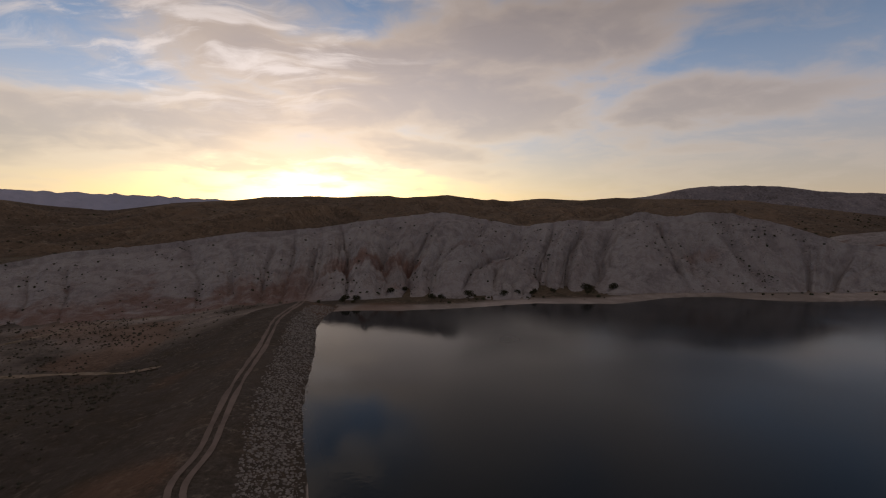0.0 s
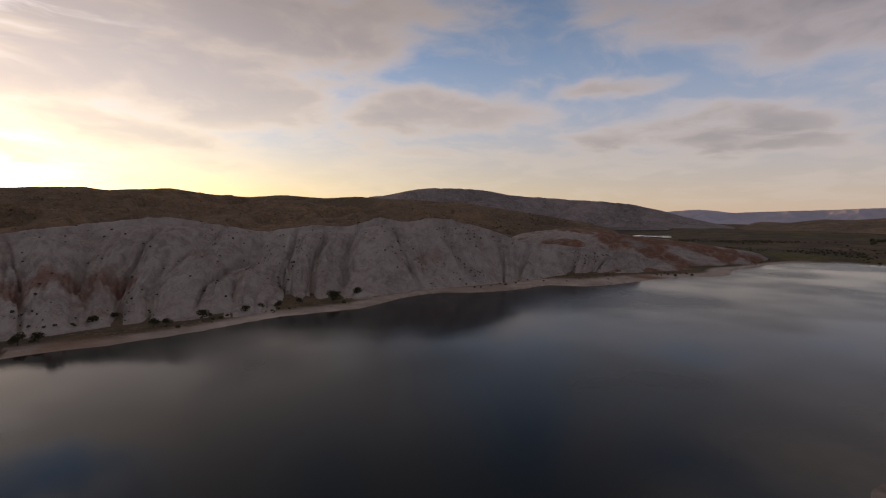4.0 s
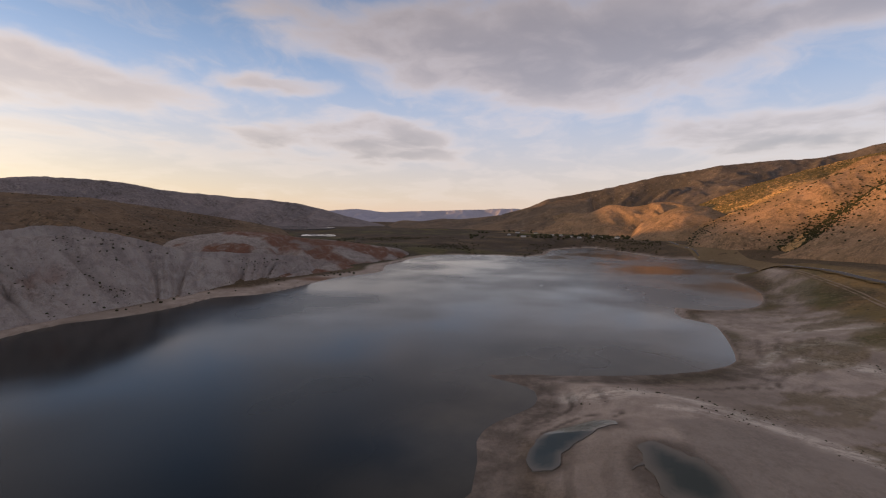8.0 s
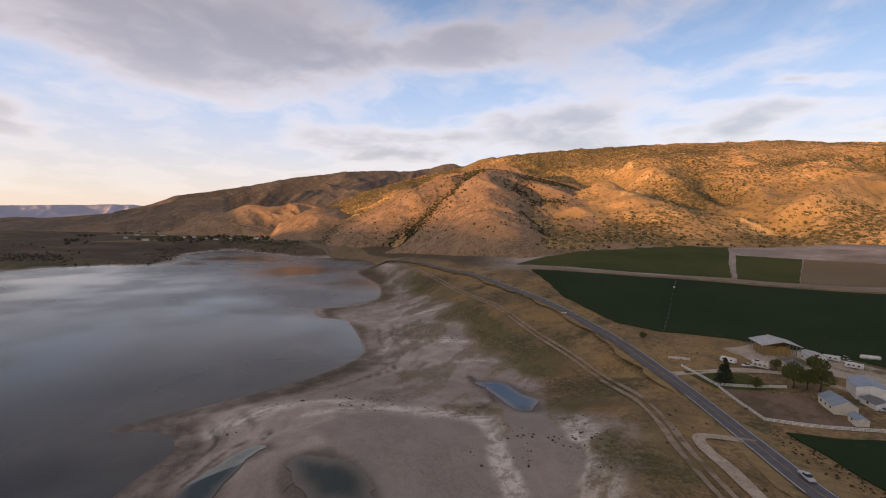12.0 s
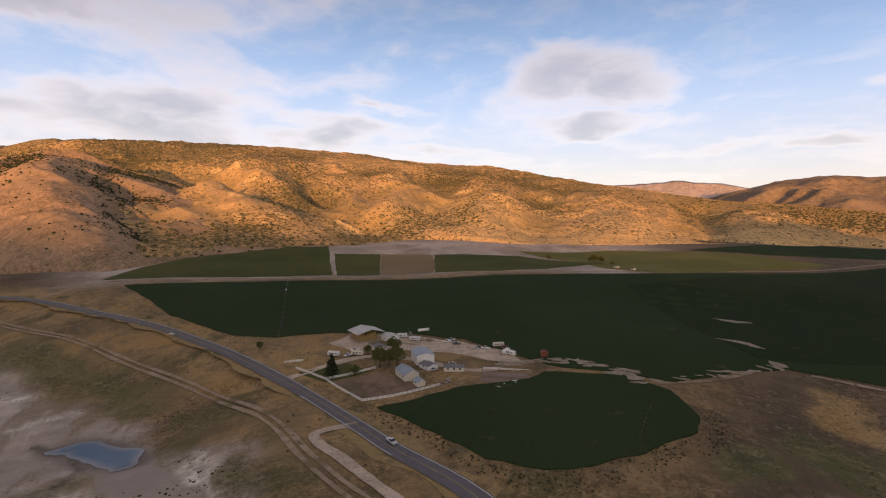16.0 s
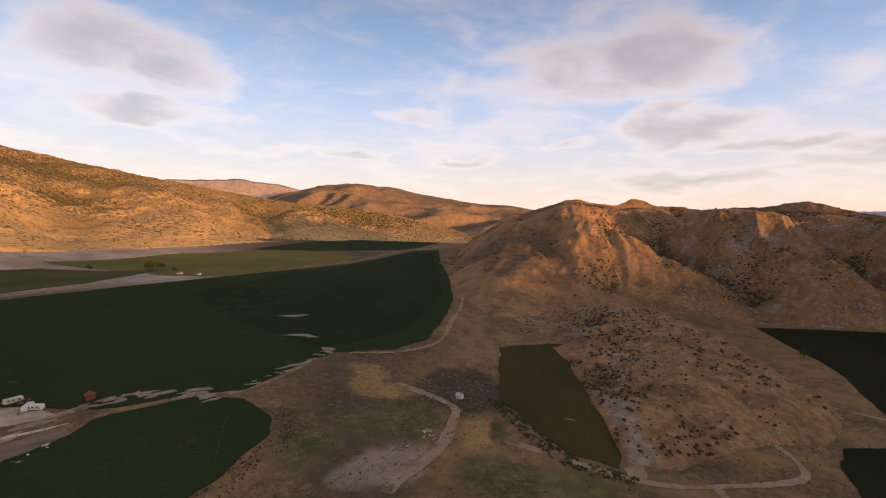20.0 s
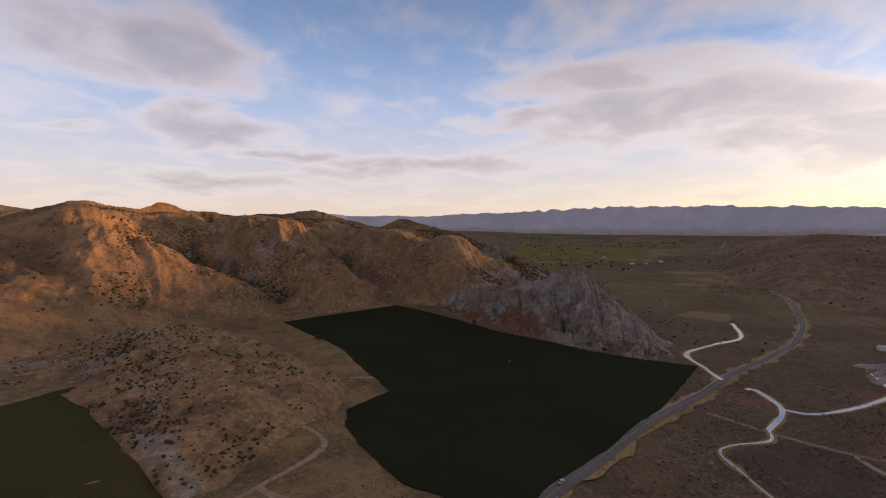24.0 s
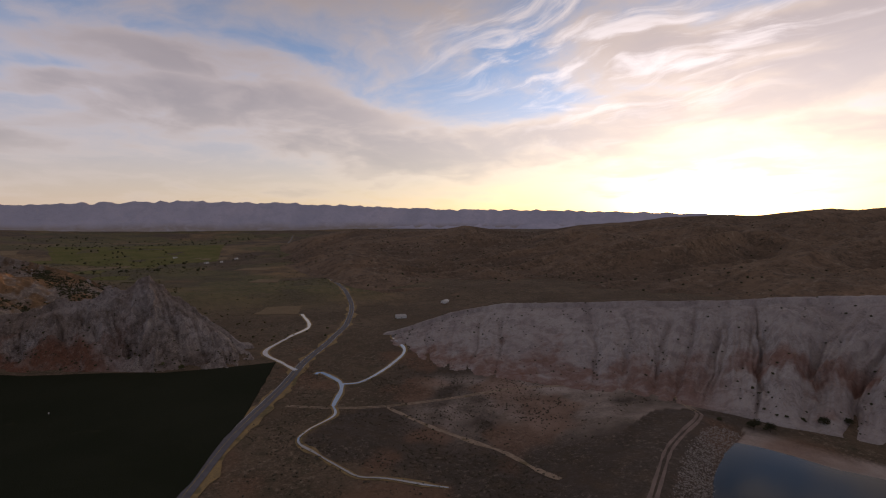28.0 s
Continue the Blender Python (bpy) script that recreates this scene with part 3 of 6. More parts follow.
def build_ground():
    n, m = 1440, 300
    az = np.arange(n) * 360.0 / n
    r = 26 * (4920 / 26.0) ** (np.arange(m) / (m - 1))
    r = np.concatenate([[0.02, 4, 10, 18], r])
    m = len(r)
    A, R = np.meshgrid(az, r, indexing="ij")
    x, y = xy(A, R)
    z = height(x, y)
    fan = np.arange(1, n - 2, 2)
    cap = np.stack([fan + 2, fan + 1, fan, 0 * fan], 1) * m
    me = mesh_of("ground", np.stack([x, y, z], -1).reshape(-1, 3), np.vstack([grid_faces(n, m, True), cap]), M_GROUND)
    d = signed(x, y, LAKE)
    pl = signed(x, y, PLAYA)
    wob = fbm(x, y, 45, 4)
    shore = 6 + 16 * smooth01((fbm(x, y, 160, 2) + 0.5)) + 12 * ((A > 344) | (A < 70))
    sand = np.maximum(smooth01((shore - d) / 10), smooth01((-pl + 22 * wob) / 24))
    e = dist_line(x, y, DAM)
    sand = np.maximum(sand * (e > 24), 0.06 * smooth01((26 - e) / 10))
    foot = smooth01((A - 116) / 8) * smooth01((190 - A) / 12) * smooth01((R - 540) / 60)
    sand = np.maximum(sand, np.clip(0.95 * foot * (0.9 + 0.4 * wob), 0, 1))
    apron = smooth01((A - 306) / 8) * smooth01((346 - A) / 5) * smooth01((R - 265) / 70) * smooth01((430 - R) / 40)
    sand = np.maximum(sand, np.clip(apron * (0.45 + 0.9 * fbm(x, y, 30, 4, 0.6)), 0, 0.8) * (e > 30))
    west = smooth01((np.minimum(np.abs(A - 329), 60) * -1 + 27) / 12) * smooth01((700 - R) / 300)
    north = smooth01((28 - np.abs(A - 66)) / 10) * smooth01((R - 640) / 160)
    brush = np.clip(west * 0.9 + north * 0.8 * smooth01(wob * 2 + 0.6), 0, 1) * (1 - sand)
    green = north * smooth01(fbm(x, y, 420, 3) * 3) * 0.8
    far_w = smooth01((26 - np.abs(A - 288)) / 10) * smooth01((R - 700) / 300)
    green = np.maximum(green, far_w * smooth01(fbm(x, y, 300, 3) * 3 + 0.3) * 0.85)
    brush = np.maximum(brush, far_w * 0.5 * smooth01(fbm(x, y, 120, 3) * 3))
    flat_green = smooth01((70 - np.abs(pl + 25)) / 40) * smooth01((A - 101) / 8) * smooth01((146 - A) / 8) * smooth01((fbm(x + 0.6 * y, y * 0.45, 26, 5, 0.65) - 0.04) * 6)
    green = np.maximum(green, 0.5 * flat_green)
    sand = sand * (1 - 0.55 * flat_green)
    green = np.maximum(green, 0.5 * smooth01((-pl + 40) / 50) * smooth01(fbm(x, y, 40, 3) * 4) * (1 - smooth01((-pl - 30) / 30)))
    for flat in GREENS:
        gd = smooth01((3 - signed(x, y, closed(flat, 5)) + 16 * fbm(x + 0.5 * y, y * 0.6, 20, 4, 0.65)) / 9)
        green, sand = np.maximum(green, 0.75 * gd), sand * (1 - 0.7 * gd)
    gold = smooth01((48 - np.abs(A - 150)) / 14) * smooth01((700 - R) / 200) * (0.6 + 0.4 * wob)
    verge = dist_line(x, y, ROAD[::5])
    gold = np.maximum(gold, 0.8 * smooth01((46 - verge) / 30) * smooth01((A - 100) / 10) * smooth01((215 - A) / 15))
    gold = np.maximum(gold, 0.45 * smooth01((34 - np.abs(A - 232)) / 14))
    gold = np.maximum(gold, far_w * 0.45 * smooth01(fbm(x + 500, y, 260, 3) * 3 + 0.5))
    gold = np.clip(gold, 0, 1)
    thicket = signed(x, y, closed([207, 262, 213, 290, 217, 265, 219, 232, 214, 224, 208, 236], 6))
    brush = np.maximum(brush, smooth01((6 - thicket + 14 * fbm(x, y, 20, 4)) / 10))
    plot = signed(x, y, closed([300.7, 338, 307.2, 345, 320.9, 270, 303.4, 256, 296, 287], 6))
    brush = np.maximum(brush, 0.85 * smooth01((4 - plot + 8 * fbm(x, y, 14, 3)) / 6))
    for flat, kind in PASTURES:
        pd = signed(x, y, closed(flat, 5))
        near = smooth01((4 - pd + 11 * fbm(x, y, 17, 4, 0.6)) / 9)
        if kind == "gold":
            gold, green = np.maximum(gold, near), green * (1 - near)
        elif kind == "green":
            green, gold = np.maximum(green, near), gold * (1 - 0.8 * near)
        else:
            sand = np.maximum(sand, 0.5 * near)
    set_mask(me, "zone", np.stack([sand, green, brush, gold], -1).reshape(-1, 4))
    crust, wet = 0 * x, 0 * x
    for flat, w in SALT:
        crust = np.maximum(crust, smooth01(1.4 - dist_line(x, y, polar_line(flat, 10)) / w + 0.5 * wob))
    for flat, w in WET:
        wet = np.maximum(wet, 0.8 * smooth01(1.3 - dist_line(x, y, polar_line(flat, 5)) / w + 0.5 * fbm(x, y, 6, 2)))
    wet = np.maximum(wet, 0.72 * smooth01((20 + 16 * fbm(x, y, 22, 4) - d) / 16) * smooth01((30 - np.abs(A - 86)) / 10) * smooth01((330 - R) / 60))
    wet = np.maximum(wet, 0.45 * smooth01((1.5 - np.abs(d - 1.5)) / 1.5) * smooth01((60 - np.abs(A - 80)) / 10))
    pan = 0 * x
    for flat in PANS:
        pan = np.maximum(pan, smooth01((1.5 - signed(x, y, closed(flat, 5)) + 4 * fbm(x, y, 15, 3)) / 4))
    for flat in POOLS:
        pd = signed(x, y, closed(flat, 4))
        wet = np.maximum(wet, 0.6 * smooth01(1 - (pd + 2 * fbm(x, y, 9, 3)) / 5))
    rings = smooth01(np.sin((np.maximum(d, 0) + 7 * wob) * 0.55) * 2.2 - 0.9) * smooth01((48 - d) / 20) * smooth01((d - 3) / 4) * smooth01((26 - np.abs(A - 96)) / 8)
    wet = np.maximum(wet, 0.26 * rings * (0.5 + smooth01(fbm(x, y, 26, 3) * 3 + 0.4)))
    rust = smooth01((fbm(x, y, 60, 3) - 0.15) * 4) * smooth01((40 - np.abs(A - 322)) / 12) * smooth01((600 - R) / 100) * 0.7
    rust = np.maximum(rust, smooth01((fbm(x, y, 70, 3) - 0.1) * 4) * smooth01((14 - np.abs(A - 47)) / 5) * smooth01((R - 500) / 40) * smooth01((1000 - R) / 200))
    set_mask(me, "crust", np.stack([crust * (1 - 0.8 * pan), wet, rust, pan], -1).reshape(-1, 4))
    return tagged(new("ground", me), "dry valley floor of tan earth, sagebrush, golden grass and pale salt flats", "ground", kind="structure")


build_ground()


def build_lake():
    n, m = 360, 90
    A, R = np.meshgrid(np.arange(n) * 1.0, 20 * (1420 / 20.0) ** (np.arange(m) / (m - 1)), indexing="ij")
    x, y = xy(A, R)
    d = signed(x, y, LAKE)
    f = grid_faces(n, m, True)
    keep = (d.ravel()[f] < 14).any(1)
    me = mesh_of("lake", np.stack([x, y, 0 * x], -1).reshape(-1, 3), f[keep], M_WATER)
    shallow = smooth01((d + 62 + 16 * fbm(x, y, 40, 3)) / 62) * smooth01((40 - np.abs(A - 88)) / 20)
    shallow = np.maximum(shallow, smooth01((d + 10) / 10) * 0.6)
    shallow = np.maximum(shallow, 0.8 * smooth01((20 - np.abs(A - 96)) / 10) * smooth01((R - 230) / 60) * smooth01((520 - R) / 200))
    turn = (A + 180) % 360 - 180
    calm = smooth01((4 - turn + 10 * fbm(x, y, 60, 2)) / 12)
    set_mask(me, "zone", np.stack([shallow, calm, 0 * x, 0 * x], -1).reshape(-1, 4))
    return tagged(new("lake", me), "calm dark reservoir reflecting the cloudy sunset sky", "lake", kind="structure")


build_lake()


# ---------------------------------------------------------------- hills
def hill(name, label, mat, crest, foot, rows=70, step=0.2, back=0.5, rise=1.35, gully=0.0, gully_size=30.0, rough=0.0, rough_size=60.0,
         stain_and_light=None, edge=4.0, lush=None, category="hill", sharp=1.0, gain=0.5, turn=28.0, facets=None, spurs=()):
    """A hillside from its crest (bearing, distance, height) and foot (bearing, distance)."""
    c, f = np.array(crest, float).reshape(-1, 3), np.array(foot, float).reshape(-1, 2)
    az = np.arange(c[0, 0], c[-1, 0] + step / 2, step)
    n = len(az)

    def curve(xs, ys):
        v = np.interp(az, xs, ys)
        k = max(1, int(1.1 / step))
        p = np.pad(v, k, mode="edge")
        ker = np.hanning(2 * k + 1) + 1e-6
        return np.convolve(p, ker / ker.sum(), "valid")

    rc, zc, rf = curve(c[:, 0], c[:, 1]), curve(c[:, 0], c[:, 2]), curve(f[:, 0], f[:, 1])
    s = np.concatenate([np.linspace(0, 1, rows), 1 + back * np.linspace(0, 1, max(8, rows // 5))[1:]])
    A, S = np.meshgrid(az, s, indexing="ij")
    RF, RC, ZC = rf[:, None], rc[:, None], zc[:, None]
    R = RF + (RC - RF) * S
    x, y = xy(A, R)
    fx, fy = xy(az, rf)
    zf = height(fx, fy)[:, None] - 0.3
    if isinstance(rise, list):
        rise = np.interp(az, rise[::2], rise[1::2])[:, None]
    depth = np.interp(az, gully[::2], gully[1::2])[:, None] if isinstance(gully, list) else gully
    body = np.where(S <= 1, np.clip(S, 0, 1) ** rise, 1 - smooth01((S - 1) / back) * 1.05)
    H = np.maximum(ZC - zf, 0.5)
    env = np.clip(4 * S * (1 - S * (0.985 if not facets else 0.93)), 0, 1) ** 0.8
    wx = x + 12 * fbm(x, y, 70, 2)
    gul = 0.0 * x
    if gully:
        # spurs run obliquely across the slope
        t = np.radians(turn + float(np.mean(az)))
        u, v = x * np.cos(t) - y * np.sin(t), x * np.sin(t) + y * np.cos(t)
        bend = gully_size * 0.6 * fbm(x, y, gully_size * 2.2, 2)
        gul = ridged(u + bend, v * 0.45, gully_size, 5, gain)
    z = zf + H * body + env * np.minimum(H, 2.2 * gully_size) * depth * (gul - 0.55) + env * rough * fbm(x, y, rough_size, 5, 0.55)
    z = z + np.clip(S, 0, 1) ** 7 * 0.012 * H * fbm(A * 4, 0 * A, 3, 3) * sharp
    if facets:
        # sharp ribs with V-shaped gullies between them run down the slope, smaller rills on their sides
        gap, deep = facets[0], np.interp(az, facets[1::2], facets[2::2])[:, None]
        u = np.radians(A) * float(np.mean(rc)) + 0.9 * gap * fbm(A * 0.9, 0 * A, 9, 2) + 0.5 * gap * fbm(x, y, gap * 2.4, 3)
        u = u + gap * (1 - np.clip(S, 0, 1)) * (0.3 + 2.6 * fbm(A * 1.1, 0 * A, 16, 2))
        tri = lambda v: np.abs(v - np.floor(v) - 0.5) * 2
        pick = TABLE[np.floor(u / gap).astype(int) % 256, 7]
        low = np.clip(S * 1.02 - 0.02, 0, 1) ** 0.85 * np.clip(1.02 - S, 0, 1) ** 0.7 * 2.4
        big, mid, small = tri(u / gap), tri(u / (gap * 0.37) + 0.8 * fbm(x, y, gap, 2)), tri(u / (gap * 0.13) + 0.9 * fbm(x, y, gap * 0.5, 2))
        z = z - deep * low * ((0.45 + 0.8 * pick) * big - 0.3 + 0.55 * mid * (0.35 + 0.65 * big) + 0.2 * small)
        gul = 1.15 - 0.75 * big - 0.35 * mid
    for az0, s0, az1, s1, h, w in spurs:
        # a ridge (or a gully, where h is negative) from one place on the slope to another
        pa, pb = [np.array(xy(a, np.interp(a, az, rf) + (np.interp(a, az, rc) - np.interp(a, az, rf)) * q)) for a, q in ((az0, s0), (az1, s1))]
        d = pb - pa
        ln2 = float(d @ d)
        k = ((x - pa[0]) * d[0] + (y - pa[1]) * d[1]) / ln2
        off = np.hypot(x - pa[0] - np.clip(k, 0, 1) * d[0], y - pa[1] - np.clip(k, 0, 1) * d[1]) + 0.22 * w * fbm(x, y, w * 0.9, 4)
        off = np.sqrt(np.maximum(off, 0) ** 2 + (0.12 * w) ** 2) / w
        tent = smooth01(1.1 - off) if h > 0 else np.clip(1.1 - off, 0, 1) ** 1.25
        z = z + h * tent * np.clip(S * 5, 0, 1) * smooth01((1.12 - S) * 6)
        gul = gul + (0.9 if h > 0 else -0.9) * tent * (abs(h) > 12)
    if len(spurs):
        # no spur stands above the crest behind it
        top = 95 + (ZC - 95) * R / RC - 3.5
        z = np.where(S < 1, np.where(z > top - 8, top - 8 * np.exp(-np.clip(z - top + 8, 0, 60) / 8), z), z)
    if edge:
        fade = smooth01((A - az[0]) / edge) * smooth01((az[-1] - A) / edge)
        z = zf - 4 + (z - zf + 4) * fade
    z = np.where(S < 0.02, zf - 2.0, z)
    me = mesh_of(name, np.stack([x, y, z], -1).reshape(-1, 3), grid_faces(n, len(s)), mat)
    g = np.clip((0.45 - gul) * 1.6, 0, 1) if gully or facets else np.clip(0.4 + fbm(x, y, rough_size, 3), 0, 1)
    st = stain_and_light(A, S, x, y) if stain_and_light else 0 * x
    lu = lush(A, S, x, y) if lush else 0 * x
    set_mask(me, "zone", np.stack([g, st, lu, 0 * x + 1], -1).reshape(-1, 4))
    ob = tagged(new(name, me), label, category, kind="structure")
    HILLS[name] = (x, y, z, A, S)
    GULLY[name] = g
    return ob


HILLS, GULLY = {}, {}
FAN = closed([229, 267, 230.9, 268, 233.9, 237, 235.4, 203, 233.1, 196, 232, 226], 5)
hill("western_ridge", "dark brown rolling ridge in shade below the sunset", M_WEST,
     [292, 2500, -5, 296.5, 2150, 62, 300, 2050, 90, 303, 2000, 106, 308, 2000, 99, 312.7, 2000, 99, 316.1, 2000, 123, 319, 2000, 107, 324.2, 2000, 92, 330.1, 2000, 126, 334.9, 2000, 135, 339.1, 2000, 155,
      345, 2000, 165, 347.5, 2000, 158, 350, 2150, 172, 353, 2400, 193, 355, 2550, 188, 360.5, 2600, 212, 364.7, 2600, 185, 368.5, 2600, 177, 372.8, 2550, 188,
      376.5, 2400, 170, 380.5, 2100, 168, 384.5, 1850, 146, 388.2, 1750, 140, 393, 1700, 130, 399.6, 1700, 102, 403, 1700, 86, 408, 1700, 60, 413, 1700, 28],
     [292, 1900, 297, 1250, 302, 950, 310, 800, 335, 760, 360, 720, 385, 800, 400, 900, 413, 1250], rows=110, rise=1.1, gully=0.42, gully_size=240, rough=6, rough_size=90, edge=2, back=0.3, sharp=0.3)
hill("mesa_ridge", "flat-topped grey-brown ridge ending above the far lake", M_MESA,
     [380, 2900, 190, 384, 2900, 212, 387, 2900, 246, 389, 2900, 258, 393, 2900, 262, 396, 2900, 250, 399, 2900, 222, 406, 2900, 190, 413, 2900, 165, 415.8, 2900, 132, 418, 2900, 97, 421, 2900, 60, 425, 2900, 15],
     [380, 2100, 400, 2400, 425, 2480], rows=50, rise=0.9, gully=0.35, gully_size=200, rough=6, rough_size=120, edge=2, back=0.3)
hill("badland_hill", "pale grey eroded badland hill with rusty patches above the shore", M_BADLAND,
     [304, 580, -15, 306.5, 575, -10, 309, 572, -2, 314.3, 570, 16, 320.6, 565, 29, 327, 552, 34, 333, 522, 43, 336, 510, 48, 340, 515, 49, 345.3, 520, 53, 350, 520, 60,
      354.5, 520, 66, 360.3, 520, 71, 364.5, 520, 64, 369.8, 520, 57, 375.9, 520, 63, 379, 520, 61, 383.6, 520, 68, 388.6, 525, 67, 394, 530, 65,
      397.7, 540, 56, 401, 560, 43, 408, 600, 36, 416, 700, 22],
     [304, 565, 306.5, 530, 309, 482, 313, 432, 318, 405, 328, 392, 336, 372, 342, 362, 350, 345, 362, 352, 372, 380, 381, 400, 388, 438, 396, 472, 404, 528, 416, 645],
     rows=120, step=0.1, rise=[304, 1.5, 330, 1.6, 343, 1.5, 352, 1.3], rough=1.8, rough_size=11, edge=2.5, back=0.45, facets=(44, 305, 2.6, 330, 4, 342, 8, 350, 14),
     spurs=[(360, 0.78, 363.2, 0.1, 13, 40), (369, 0.8, 371, 0.1, -12, 40), (383, 0.78, 386.5, 0.15, 12, 38), (351, 0.75, 349, 0.1, 10, 36), (391, 0.78, 395, 0.2, 10, 36)],
     stain_and_light=lambda A, S, x, y: smooth01((fbm(x, y, 46, 4) - 0.22) * 3) * smooth01((0.7 - S) * 4) * (0.35 + 0.45 * smooth01((A - 340) / 10)) + 0.72 * smooth01((0.52 - S + 0.55 * fbm(x, y, 26, 4, 0.6)) * 2.6) * smooth01((348 - A) / 7), sharp=1.0)
hill("red_knolls", "low reddish-grey badland knolls beyond the shore", M_BADLAND,
     [37, 840, 26, 41, 880, 44, 46, 900, 54, 50, 900, 50, 54, 900, 40, 57, 900, 37, 63, 940, 22, 68, 990, 8],
     [37, 640, 46, 570, 52, 600, 58, 690, 63, 830, 68, 950], rows=80, step=0.15, rise=1.2, gully=0.45, gully_size=70, rough=3, rough_size=20, edge=3, back=0.5, turn=30,
     stain_and_light=lambda A, S, x, y: smooth01((fbm(x, y, 60, 3) + 0.12) * 4), lush=lambda A, S, x, y: 0.8 + 0 * x)
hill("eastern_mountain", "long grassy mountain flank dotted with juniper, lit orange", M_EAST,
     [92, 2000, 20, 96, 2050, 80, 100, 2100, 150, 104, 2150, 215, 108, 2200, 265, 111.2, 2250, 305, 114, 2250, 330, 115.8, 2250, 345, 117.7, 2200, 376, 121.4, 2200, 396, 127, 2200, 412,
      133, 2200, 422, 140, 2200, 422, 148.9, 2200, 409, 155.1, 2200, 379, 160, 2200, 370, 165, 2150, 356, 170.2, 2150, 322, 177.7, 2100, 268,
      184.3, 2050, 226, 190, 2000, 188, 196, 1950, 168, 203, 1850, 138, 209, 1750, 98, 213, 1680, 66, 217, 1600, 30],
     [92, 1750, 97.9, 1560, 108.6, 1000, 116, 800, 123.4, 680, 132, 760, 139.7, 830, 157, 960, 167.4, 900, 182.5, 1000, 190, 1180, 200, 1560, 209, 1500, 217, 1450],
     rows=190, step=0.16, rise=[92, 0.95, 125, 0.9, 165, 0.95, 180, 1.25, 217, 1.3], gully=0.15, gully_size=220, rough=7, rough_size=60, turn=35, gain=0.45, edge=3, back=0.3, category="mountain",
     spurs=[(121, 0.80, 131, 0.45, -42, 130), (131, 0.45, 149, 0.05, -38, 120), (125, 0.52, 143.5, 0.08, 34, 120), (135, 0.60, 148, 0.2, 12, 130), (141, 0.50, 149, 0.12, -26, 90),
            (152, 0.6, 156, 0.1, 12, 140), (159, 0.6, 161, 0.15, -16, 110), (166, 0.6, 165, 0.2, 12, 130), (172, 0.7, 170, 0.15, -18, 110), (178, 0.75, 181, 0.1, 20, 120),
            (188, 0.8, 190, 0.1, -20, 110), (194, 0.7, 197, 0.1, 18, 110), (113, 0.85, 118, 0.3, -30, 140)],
     # random pale patches, then a broad zone of painted sunlight low on the flank
     stain_and_light=lambda A, S, x, y: np.maximum(smooth01((fbm(x, y * 1.6, 80, 4) - 0.42) * 8) * smooth01((A - 126) / 8), 0.6 * smooth01((0.42 - S + 0.25 * fbm(x, y, 150, 3)) * 4) * smooth01((A - 146) / 12)), lush=lambda A, S, x, y: (0.15 + 0.8 * fbm(x, y, 200, 4) + 0.4 * smooth01((S - 0.35) * 2.5)) * smooth01((196 - A) / 30))
hill("wooded_ridge", "grey-brown ridge behind the foothills, shade and haze in its dark colour", M_SHADE_TONED,
     [76, 2750, 60, 77.8, 2750, 105, 81.6, 2700, 152, 83.4, 2650, 192, 87.1, 2650, 222, 91, 2650, 260, 95.4, 2650, 308, 100, 2650, 340,
      105, 2650, 364, 109, 2650, 357, 111.2, 2650, 374, 114, 2600, 410, 115.8, 2600, 390, 119, 2600, 370, 123, 2600, 330],
     [76, 2350, 90, 2000, 105, 1900, 123, 1900], rows=90, step=0.2, rise=1.0, gully=0.5, gully_size=300, rough=8, rough_size=90, turn=50, gain=0.42, edge=2, back=0.3, category="mountain")
hill("lit_foothills", "low golden foothills below the grey-brown ridge", M_FOOT,
     [80, 2150, 40, 83, 2100, 85, 85.5, 2050, 110, 88, 2000, 102, 90.5, 1950, 140, 93, 1900, 128, 95.5, 1900, 150, 99, 1900, 140, 103, 1900, 110],
     [80, 1950, 90, 1700, 103, 1500], rows=60, step=0.15, rise=1.0, gully=0.45, gully_size=130, rough=5, rough_size=50, turn=-40, gain=0.42, edge=2, back=0.4)
hill("front_foothill", "bare brown foothill spur with scattered dark shrubs", M_FOOT,
     [97, 1500, 30, 100, 1450, 70, 104, 1420, 115, 108, 1400, 165, 113, 1400, 214, 118, 1400, 246, 121, 1380, 240, 126, 1330, 208, 131, 1270, 168,
      137, 1200, 128, 143, 1120, 88, 150, 1060, 60, 156, 1030, 40],
     [97, 1250, 104, 1060, 110, 900, 116, 760, 123, 660, 132, 740, 139.7, 800, 150, 900, 156, 950],
     rows=130, step=0.16, rise=[97, 1.1, 112, 1.05, 119, 0.85, 126, 1.1, 140, 1.35], gully=0.14, gully_size=170, rough=3.5, rough_size=46, edge=3, back=0.35, turn=-30, gain=0.4,
     spurs=[(118.5, 0.9, 121.5, 0.1, 26, 170), (117, 0.95, 106, 0.15, -30, 90), (113, 0.9, 103, 0.2, 22, 90), (123, 0.9, 128, 0.15, -16, 90), (127, 0.9, 134, 0.2, 12, 90), (131, 0.9, 138, 0.2, -10, 70)],
     lush=lambda A, S, x, y: 0.25 * fbm(x, y, 160, 3))
hill("round_knob", "small rounded hillock at the mountain foot", M_FOOT,
     [92, 1720, 40, 95, 1700, 86, 97, 1680, 118, 98.6, 1680, 128, 100.5, 1680, 120, 103, 1650, 90, 107, 1600, 50],
     [92, 1500, 98, 1400, 107, 1350], rows=40, rise=0.8, gully=0.08, gully_size=60, rough=3, edge=2, back=0.4)
